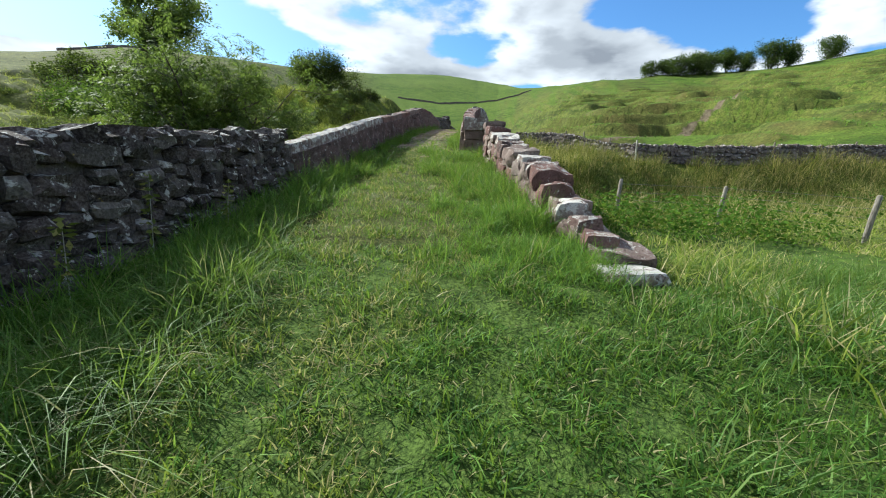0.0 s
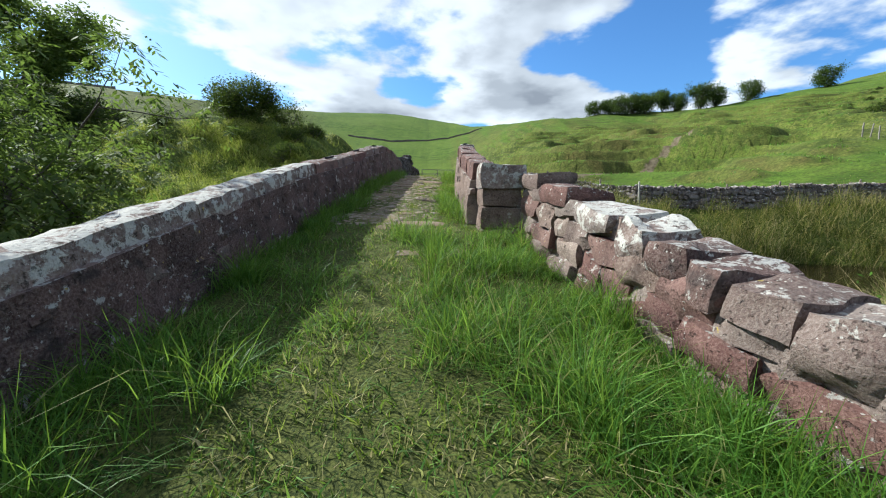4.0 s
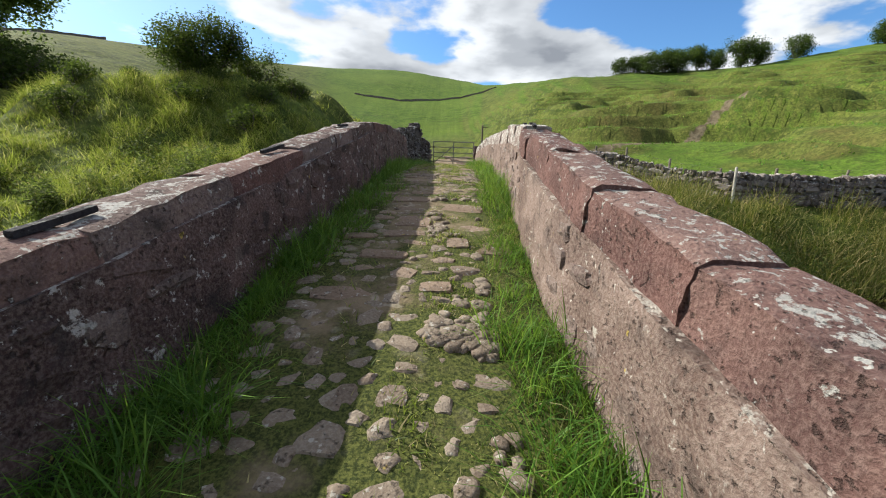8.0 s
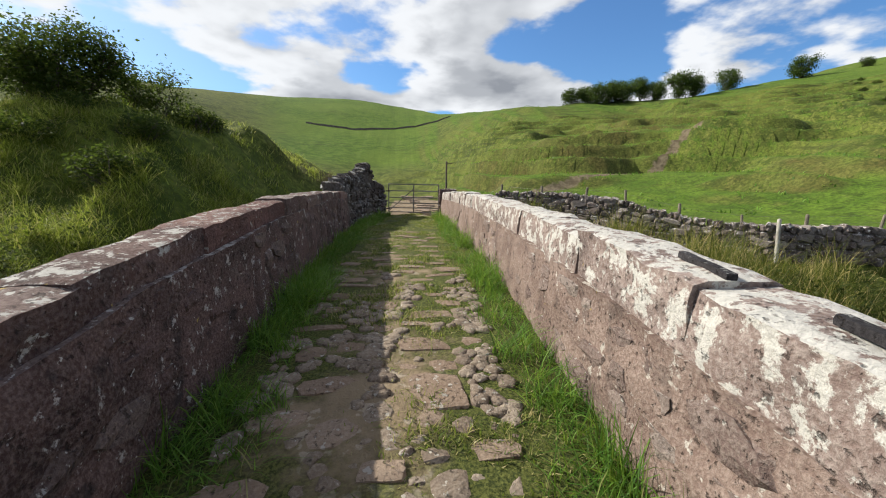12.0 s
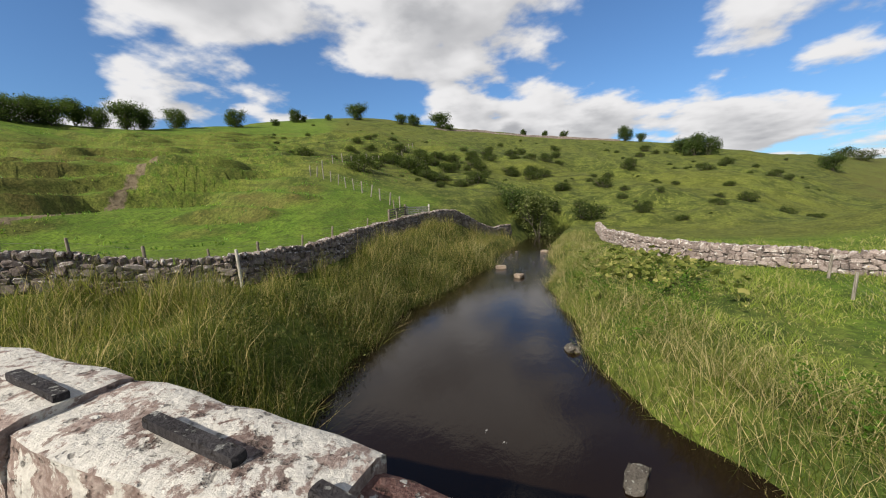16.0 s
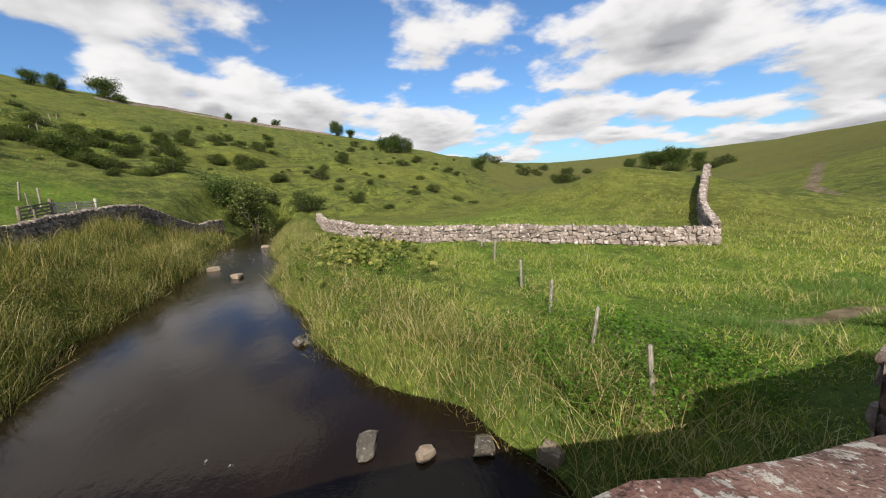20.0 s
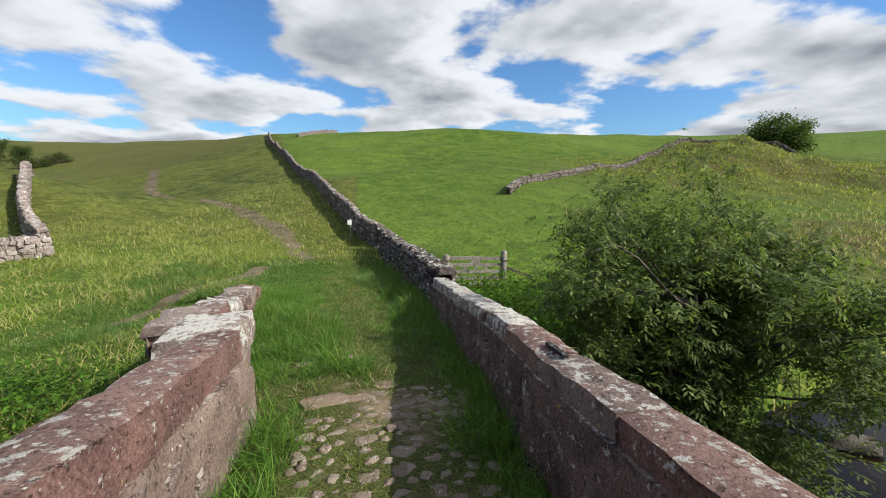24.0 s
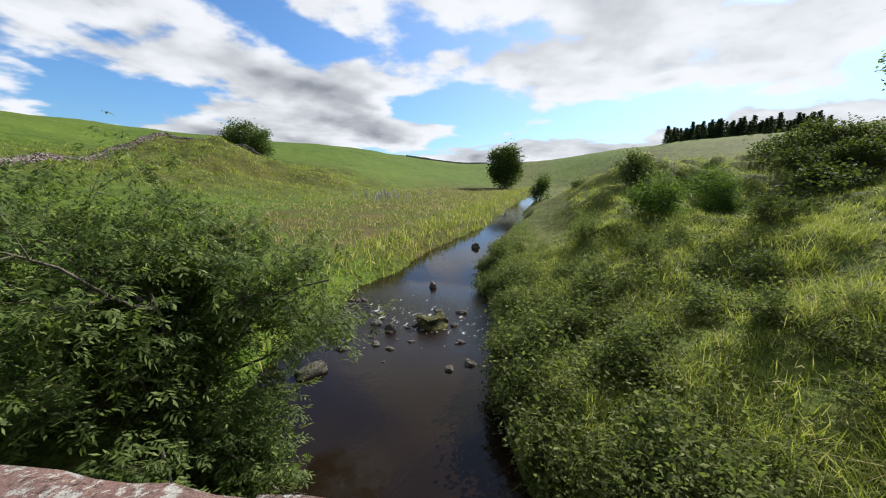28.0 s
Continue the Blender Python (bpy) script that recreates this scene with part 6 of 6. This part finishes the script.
# flat stones laid across the way, half lost in the turf
while len(laid) < 110:
    y = 13.0 + 11 * rng.random() ** 1.2
    x = float(x_left(y)) + 0.5 + (float(x_right(y) - x_left(y)) - 1.15) * rng.random()
    sx, sy = rng.uniform(0.2, 0.5), rng.uniform(0.1, 0.24)
    if any(abs(x - a) < sx / 2 + c * 0.9 and abs(y - b) < sy + c * 0.5 for a, b, c in laid):
        continue
    lay("slab", x, y, sx, sy, 0.12, rng.choice(slab), rng.gauss(0, 0.14), rng.uniform(0.0, 0.022))
tries = 0
while len(laid) < 640 and tries < 30000:
    tries += 1
    y = 10.7 + 6.3 * rng.random() ** 1.6
    w = float(x_right(y) - x_left(y))
    x = float(x_left(y)) + 0.4 + (w - 0.9) * rng.random() ** 1.05
    if x > x_left(y) + w / 2 and float(fbm(np.array(x / 0.9), np.array(y / 0.9), 91)) < -0.22 or x > x_right(y) - 0.75 and rng.random() < 0.8:
        continue
    s = rng.uniform(0.07, 0.2) * (1.25 if 11 < y < 13.5 else 1)
    if any(math.hypot(x - a, y - b) < (s * 0.55 + c * 0.72) for a, b, c in laid):
        continue
    lay("cobble", x, y, s * rng.uniform(0.9, 1.4), s * rng.uniform(0.75, 1.2), 0.1, rng.choice(cob), rng.uniform(-0.5, 0.5), rng.uniform(0.0, 0.016))
small = []
for _ in range(4200):
    y = 10.8 + 9 * rng.random() ** 1.5
    x = float(x_left(y)) + 0.3 + (float(x_right(y) - x_left(y)) - 0.75) * rng.random()
    s = rng.uniform(0.05, 0.13)
    if not any(math.hypot(x - a, y - b) < c + s * 0.4 for a, b, c in laid):
        small.append((rng.randrange(10), Matrix.Translation((x, y, float(way_z(np.array(x), np.array(y))) - 0.008)) @ Euler((0, 0, rng.uniform(0, 6))).to_matrix().to_4x4() @ Matrix.Diagonal((s * 1.3, s, 0.06, 1))))
tagged(part("pebbles", joined("pebbles", cob, small, M_COBBLE, True), deck), kind="stuff")
for k in range(26):
    y = 31.5 + 9 * rng.random()
    lay("slab", float(np.interp(y, [31, 41], [0.9, 0.7])) + rng.uniform(-0.9, 0.9), y, rng.uniform(0.4, 0.9), rng.uniform(0.25, 0.4), 0.16, rng.choice(slab), rng.uniform(-0.2, 0.2), 0.06)

# boulders and stones in the beck
boulders = [bm_mesh("boulder", rough_block(random.Random(90 + k), (1, 1, 1), 3, 0.3, 0.14), M_ROCK, True) for k in range(6)]
mossy = bm_mesh("boulder", rough_block(random.Random(96), (1, 1, 1), 5, 0.34, 0.2), M_MOSS, True)
pale_rocks = [bm_mesh("boulder", rough_block(random.Random(80 + k), (1, 1, 1), 3, 0.16, 0.1), M_COBBLE, True) for k in range(3)]
for x, y, sx, sy, sz, pale, label in ((5.1, 11.05, 0.4, 0.36, 0.5, 1, "pale square block of stone at the water's edge"), (6.15, 12.9, 0.32, 0.24, 0.24, 1, "pale stone lying in the shallows"), (6.9, 13.75, 0.8, 0.4, 0.13, 0, "flat brown stone just under the water"),
                                      (24.6, 17.4, 0.5, 0.5, 0.4, 1, "pale stone in the beck"), (27.9, 19.0, 0.7, 0.4, 0.4, 1, "pale stone in the beck"), (37, 16.3, 0.7, 0.4, 0.35, 1, "pale stone by the bank"), (12.6, 14.6, 0.5, 0.4, 0.3, 0, "tufted stone by the bank"),
                                      (-12.66, 11.9, 1.0, 0.8, 0.55, 0, "mossy boulder above the riffle"), (-11.9, 10.7, 0.35, 0.3, 0.35, 0, "dark wet stone in the riffle"), (-17.3, 10.7, 0.4, 0.3, 0.4, 0, "dark stone breaking the water"), (-8.7, 9.9, 0.8, 0.5, 0.3, 0, "low dark rock near the tree"),
                                      (-27, 11.2, 0.5, 0.5, 0.5, 0, "dark stone breaking the water"), (5.9, 11.9, 0.5, 0.4, 0.28, 0, "flat dark stone in the shallows"), (-1.9, 38.6, 0.7, 0.5, 0.5, 1, "pale stone tumbled beside the lane"), (-2.3, 40.2, 0.9, 0.6, 0.6, 1, "pale stone tumbled beside the lane"), (-1.6, 41.6, 0.6, 0.5, 0.4, 1, "pale stone tumbled beside the lane")):
    ob = thing("boulder", label, "stone", mossy if "mossy" in label else rng.choice(pale_rocks if pale else boulders))
    ob.matrix_basis = Matrix.Translation((x, y, (gz(x, y) if y > 30 else float(river_z(x))) + sz * 0.12)) @ Euler((0, 0, rng.uniform(0, 6))).to_matrix().to_4x4() @ Matrix.Diagonal((sx, sy, sz, 1))
poses = []
for _ in range(150):
    x = rng.gauss(-12.7, 1.1) if rng.random() < 0.7 else rng.choice((-48, -45, 34, 38)) + rng.gauss(0, 2.5)
    y = float(y_river(x)) + rng.uniform(-0.95, 0.95) * float(half_river(x))
    s = 0.05 + 0.26 * rng.random() ** 2.2
    poses.append((rng.randrange(6), Matrix.Translation((x, y, float(river_z(x)) - 0.02)) @ Euler((rng.uniform(-0.3, 0.3), 0, rng.uniform(0, 6))).to_matrix().to_4x4() @ Matrix.Diagonal((s * 1.4, s, s * 0.7, 1))))
tagged(new("riffle_stones", joined("riffle_stones", boulders, poses, M_ROCK, True)), "wet stones of the riffle in the beck", "stones", kind="stuff")

# ---- fences, gates ----


def bar(a, b, w, h, material, name="rail", rng=random.Random(5)):
    """A sawn bar from a to b."""
    a, b = Vector(a), Vector(b)
    bm = bmesh.new()
    bmesh.ops.create_cube(bm, size=1.0)
    bmesh.ops.subdivide_edges(bm, edges=[e for e in bm.edges if abs((e.verts[0].co - e.verts[1].co).x) > 0.5], cuts=3)
    d = b - a
    for v in bm.verts:
        v.co = Vector((v.co.x * d.length, v.co.y * w, v.co.z * h)) + Vector((0, rng.uniform(-0.1, 0.1) * w, rng.uniform(-0.08, 0.08) * h))
    m = Matrix.Translation((a + b) / 2) @ d.to_track_quat("X", "Z").to_matrix().to_4x4()
    bmesh.ops.transform(bm, matrix=m, verts=bm.verts[:])
    return bm_mesh(name, bm, material)


def post_mesh(tall, r, rng, material, round_=True):
    v, f = tube([(0, 0, -0.4), (rng.uniform(-0.01, 0.01), 0, tall * 0.5), (0, 0, tall - 0.03), (0, 0, tall)], [r, r * 1.02, r * 0.97, r * 0.6], 8 if round_ else 4)
    n = len(v)
    v = np.concatenate([v, [(0, 0, tall + 0.005)]])
    s = 8 if round_ else 4
    f = np.concatenate([np.stack([f[:, 0], f[:, 1], f[:, 2]], -1), np.stack([f[:, 0], f[:, 2], f[:, 3]], -1), [(n - s + j, n - s + (j + 1) % s, n) for j in range(s)]])
    return mesh_from("post", v, f, material, round_)


def fence(label, places, tall, r, wires, material=M_POST, lean=0.06):
    ob = thing("fence", label, "fence")
    tops = []
    for x, y in places:
        z = gz(x, y)
        part("post", post_mesh(tall * rng.uniform(0.94, 1.06), r * rng.uniform(0.9, 1.15), rng, material), ob, m=Matrix.Translation((x, y, z)) @ Euler((rng.gauss(0, lean), rng.gauss(0, lean), rng.uniform(0, 6))).to_matrix().to_4x4())
        tops.append((x, y, z))
    for k in range(wires):
        h = tall * (0.92 - 0.8 * k / max(1, wires))
        v, f = tube([(x, y, z + h) for x, y, z in tops], [0.0035] * len(tops), 4)
        part("wire", mesh_from("wire", v, f, M_WIRE), ob)
    return ob


fence("row of short weathered posts with sagging wire in the meadow", [(18.6, 5.1), (15.75, 5.96), (11.8, 7.16), (9.14, 7.98), (6.7, 8.72), (4.68, 9.34)], 0.95, 0.045, 4)
fence("post and wire fence behind the drystone wall", [(2.9, 36), (4.6, 33.6), (6.0, 32.0), (7.34, 30.7), (8.54, 29.5), (10.0, 28.4), (11.8, 27.6), (13.8, 27.2), (16.5, 27.1), (20, 27.6), (25, 28.0), (30, 27.8), (34.4, 29.9)], 1.3, 0.05, 4, M_GATE)
up_hill = [(36 + 6.8 * k / 11, 30 + 14.6 * k / 11) for k in range(12)]
fence("line of posts and netting climbing the hillside", up_hill, 1.3, 0.06, 4)
fence("netting fence along the edge of the green field", [(42.8 + 3.2 * k, 44.6 + 0.35 * k) for k in range(17)], 1.25, 0.06, 3)
fence("leaning pale post against the drystone wall", [(10.7, 25.2)], 1.3, 0.05, 0, M_PALE, 0.16)
tubes_ = thing("tree_guards", "cluster of pale planting stakes beside the beck", "stakes")
for k in range(34):
    x, y = -57 + rng.gauss(0, 5), -6 + rng.gauss(0, 2.6)
    part("stake", post_mesh(rng.uniform(0.9, 1.3), 0.07, rng, M_PALE), tubes_, m=Matrix.Translation((x, y, gz(x, y))) @ Euler((rng.gauss(0, 0.06), rng.gauss(0, 0.06), 0)).to_matrix().to_4x4())


def gate(label, a, b, tall, material, rails=5, posts=True):
    """A field gate hung between two posts."""
    ob = thing("field_gate", label, "gate")
    (ax, ay), (bx, by) = a, b
    za, zb_ = gz(ax, ay), gz(bx, by)
    if posts:
        for x, y, z, k in ((ax, ay, za, 1.0), (bx, by, zb_, 1.12)):
            post_ = part("gate_post", post_mesh(tall * k, 0.1, rng, material), ob, m=Matrix.Translation((x, y, z)))
            for h in (0.3, 0.85):
                part("hinge", bar((-0.11, 0.02, tall * h), (0.11, 0.02, tall * h), 0.2, 0.03, M_IRON, "hinge"), post_, "rusty iron hinge")
    for k in range(rails):
        h = 0.18 + (tall - 0.3) * k / (rails - 1)
        part("rail", bar((ax, ay, za + h), (bx, by, zb_ + h), 0.045, 0.11, material), ob)
    part("brace", bar((ax, ay, za + 0.2), ((ax + bx) / 2, (ay + by) / 2, (za + zb_) / 2 + tall - 0.14), 0.03, 0.08, material, "brace"), ob)
    part("brace", bar((bx, by, zb_ + 0.2), ((ax + bx) / 2, (ay + by) / 2, (za + zb_) / 2 + tall - 0.14), 0.03, 0.08, material, "brace"), ob)
    mx, my = (ax + bx) / 2, (ay + by) / 2
    part("upright", bar((mx, my, gz(mx, my) + 0.12), (mx, my, gz(mx, my) + tall - 0.05), 0.03, 0.09, material, "upright"), ob)
    return ob


gate("weathered timber field gate, closed, below the parapet", (-2.95, 2.3), (-4.96, 2.2), 1.2, M_POST)
side = thing("side_rail", "split rail running down from the gate post", "rail", bar((-4.96, 2.2, gz(-4.96, 2.2) + 0.8), (-5.95, 2.4, gz(-5.95, 2.4) + 0.4), 0.05, 0.08, M_GATE))
gate("grey timber sheep gate by the drystone wall", (31.6, 29.2), (34.1, 28.7), 1.15, M_GATE)
gate("pale new timber gate beside the sheep gate", (34.4, 28.6), (36.6, 27.2), 1.1, M_PALE)

# the end of the bridge: a stone stoop and an iron post
stoop = thing("gate_stoop", "dark squared stone stoop at the end of the parapet", "pier")
for k, (z0, h) in enumerate(((-0.3, 0.75), (0.45, 0.38), (0.83, 0.3))):
    part("block", bm_mesh("block", rough_block(rng, (0.74, 0.6, h), 3, 0.06, 0.09), M_BODY_L), stoop, m=Matrix.Translation((1.78, 31.9, float(z_way(32)) + z0 + h / 2)))
iron = thing("gate_post", "thin dark iron gate post at the end of the bridge", "post", post_mesh(2.5, 0.05, rng, M_IRON, False), (2.2, 36.2, gz(2.2, 36.2)))
arm_ = part("bracket", bar((0, 0, 2.36), (0.32, 0.05, 2.38), 0.02, 0.04, M_IRON, "bracket"), iron)
# a barred metal gate, shut, hung between the stoop and the heaped end of the wall
hurdle = thing("metal_gate", "galvanised metal gate with thin bars, shut across the lane", "gate")
ga, gb = Vector((-0.72, 32.1, float(z_way(32)) + 0.06)), Vector((1.4, 31.9, float(z_way(32)) + 0.06))
for h in (0.06, 0.24, 0.44, 0.68, 0.96, 1.24):
    part("rail", bar(ga + Vector((0, 0, h)), gb + Vector((0, 0, h)), 0.03, 0.04, M_WIRE), hurdle)
for t in (0.0, 0.5, 1.0):
    q = ga.lerp(gb, t)
    stile = part("upright", bar(q + Vector((0, 0, 0.04)), q + Vector((0, 0, 1.26)), 0.03, 0.045, M_WIRE, "upright"), hurdle)
    if t == 0:
        for h in (0.2, 0.95):
            part("hinge", bar(q + Vector((-0.12, 0, h)), q + Vector((0.06, 0, h)), 0.05, 0.05, M_IRON, "hinge"), stile, "rusty iron hinge")
part("brace", bar(ga + Vector((0, 0.02, 0.1)), ga.lerp(gb, 0.5) + Vector((0, 0.02, 1.05)), 0.02, 0.035, M_WIRE, "brace"), hurdle)
part("latch", bar(gb + Vector((-0.02, 0, 0.75)), gb + Vector((0.14, 0, 0.75)), 0.03, 0.03, M_IRON, "latch"), hurdle)

# waymark on its post
mark = thing("sign_post", "short wooden post with a small white notice by the wall", "sign", post_mesh(1.25, 0.05, rng, M_POST, False), (0.42, -9.5, gz(0.42, -9.5)))
M_SIGN = Nodes("white_notice")
M_SIGN.shine(M_SIGN.mix(M_SIGN.span(M_SIGN.noise(9, 4), 0.5, 0.8), (0.75, 0.75, 0.72), (0.5, 0.5, 0.47)), 0.5)
part("notice", bar((-0.09, 0.06, 1.02), (0.15, 0.06, 1.02), 0.012, 0.3, M_SIGN.mat, "notice"), mark, "small white notice")

# dead boughs trailing in the water under the ash, pale weeds by the drystone wall
for k, (x, y, z, dx, dy, dz, l) in enumerate(((-4.3, 10.6, 0.4, 0.3, 0.6, -0.75, 1.9), (-4.0, 10.8, 0.1, 0.1, 0.8, -0.5, 1.5), (-4.8, 10.7, 0.2, -0.3, 0.7, -0.6, 1.7))):
    bough = thing("dead_branch", "bare pale branch trailing into the beck under the ash", "branch", group="dead boughs under the ash")
    d, p, pts = Vector((dx, dy, dz)).normalized(), Vector((x, y, z)), []
    for j in range(6):
        pts.append(tuple(p))
        p = p + d * l / 5
        d = (d + Vector((rng.gauss(0, 0.18), rng.gauss(0, 0.18), rng.gauss(0, 0.1)))).normalized()
    v, f = tube(pts, [0.02, 0.018, 0.015, 0.012, 0.009, 0.004])
    stem_ = part("bough", mesh_from("bough", v, f, M_POST, True), bough)
    for j in range(7):
        q = Vector(pts[1 + j % 5])
        e = Vector((rng.gauss(0, 1), rng.gauss(0, 1), rng.gauss(-0.3, 0.6))).normalized() * rng.uniform(0.2, 0.5)
        v, f = tube([tuple(q), tuple(q + e * 0.5 + Vector((0, 0, 0.03))), tuple(q + e)], [0.007, 0.005, 0.002], 4)
        part("twig", mesh_from("twig", v, f, M_POST, True), stem_)
for x, y, h in ((-1.5, 2.55, 0.75), (-1.45, 1.75, 0.6), (-1.5, 3.6, 0.55), (-1.4, 0.9, 0.5)):
    weed = thing("nettle", "pale dried nettle stalk against the drystone wall", "plant", at=(x, y, float(way_z(np.array(x), np.array(y)))), group="weeds by the wall")
    v, f = tube([(0, 0, -0.05), (0.02, 0.01, h * 0.5), (0.06, 0.0, h)], [0.005, 0.004, 0.002], 4)
    stem_ = part("stem", mesh_from("stem", v, f, M_PALE, True), weed)
    c = np.array([(0.06 * t * t, 0, h * t) for t in np.repeat(np.linspace(0.3, 1.0, 9), 6)])
    v, f = leaves(c, 0.07, int(h * 100), 0.02)
    part("leaves", mesh_from("leaves", v, f, M_BUTTER, True), stem_)

# loose slate strips on the coping
for x, y, l, turn, label in ((-1.44, 15.85, 0.34, 1.5, "strip of dark slate lying on the parapet"), (-1.53, 13.88, 0.36, 1.5, "strip of dark slate lying on the parapet"), (-1.63, 12.06, 0.34, 1.47, "strip of dark slate lying on the parapet"),
                              (1.06, 16.55, 0.34, 1.42, "dark slate strip set in the coping"), (1.0, 15.84, 0.38, 1.42, "dark slate strip set in the coping"), (0.92, 15.27, 0.36, 1.42, "dark slate strip set in the coping")):
    bm = rough_block(rng, (l, 0.042, 0.03), 2, 0.05, 0.08)
    zz = float(top_left(np.array(y)) if x < 0 else top_right(np.array(y))) + (0.175 if x < 0 else 0.3)
    ob = thing("slate_strip", label, "slate", bm_mesh("slate_strip", bm, M_SLATE))
    ob.matrix_basis = Matrix.Translation((x, y, zz)) @ Euler((0, -math.atan(float(z_way(y + 0.3) - z_way(y - 0.3)) / 0.6), turn)).to_matrix().to_4x4()


# far field walls: low ragged ridges of stone over the hills
def far_wall(label, points, tall=1.0, thick=0.7):
    pts = []
    for (ax, ay), (bx, by) in zip(points, points[1:]):
        n = max(2, int(math.hypot(bx - ax, by - ay) / 1.5))
        pts += [(ax + (bx - ax) * k / n, ay + (by - ay) * k / n) for k in range(n)]
    pts.append(points[-1])
    v = []
    for k, (x, y) in enumerate(pts):
        qx, qy = pts[min(k + 1, len(pts) - 1)]
        ox, oy = pts[max(k - 1, 0)]
        a = math.atan2(qy - oy, qx - ox)
        z, h = gz(x, y), tall * rng.uniform(0.8, 1.15)
        for s_, zz, w in ((-1, -0.6, 1), (-1, h, 0.6), (1, h, 0.6), (1, -0.6, 1)):
            v.append((x - math.sin(a) * s_ * w * thick / 2, y + math.cos(a) * s_ * w * thick / 2, z + zz))
    f = [(4 * k + j, 4 * k + 4 + j, 4 * k + 4 + (j + 1) % 4, 4 * k + (j + 1) % 4) for k in range(len(pts) - 1) for j in range(3)]
    return thing("field_wall", label, "wall", mesh_from("field_wall", v, f, M_DRY, False))


far_wall("distant grey field wall below the green hill", [(-40, 190), (-20, 186), (0, 195), (22, 200)], 0.6)
drystone("field_wall", "old drystone wall bending over the hill", [(-14.3, -21.9), (-18, -28), (-25.5, -34.4), (-38, -42), (-50, -48), (-60, -50), (-68, -47), (-72, -40)], 0.65, 0.55, M_DRY, 33, (0.6, 0.26))
far_wall("dark field wall on the skyline", [on_rim(-108.5, 0.93), on_rim(-103, 0.93), on_rim(-97, 0.95)], 0.9)
far_wall("field wall along the ridge above the knoll", [on_rim(-52, 0.97), on_rim(-46, 0.97), on_rim(-40, 0.97)], 1.0)
far_wall("stone wall along the top of the rough hill", [on_rim(73, 0.88), on_rim(80, 0.95), on_rim(90, 0.97), on_rim(98, 0.97)], 0.7)
far_wall("pale wall high on the southern hill", [on_rim(172, 0.75), on_rim(175, 0.85), on_rim(177, 0.97)], 1.2)
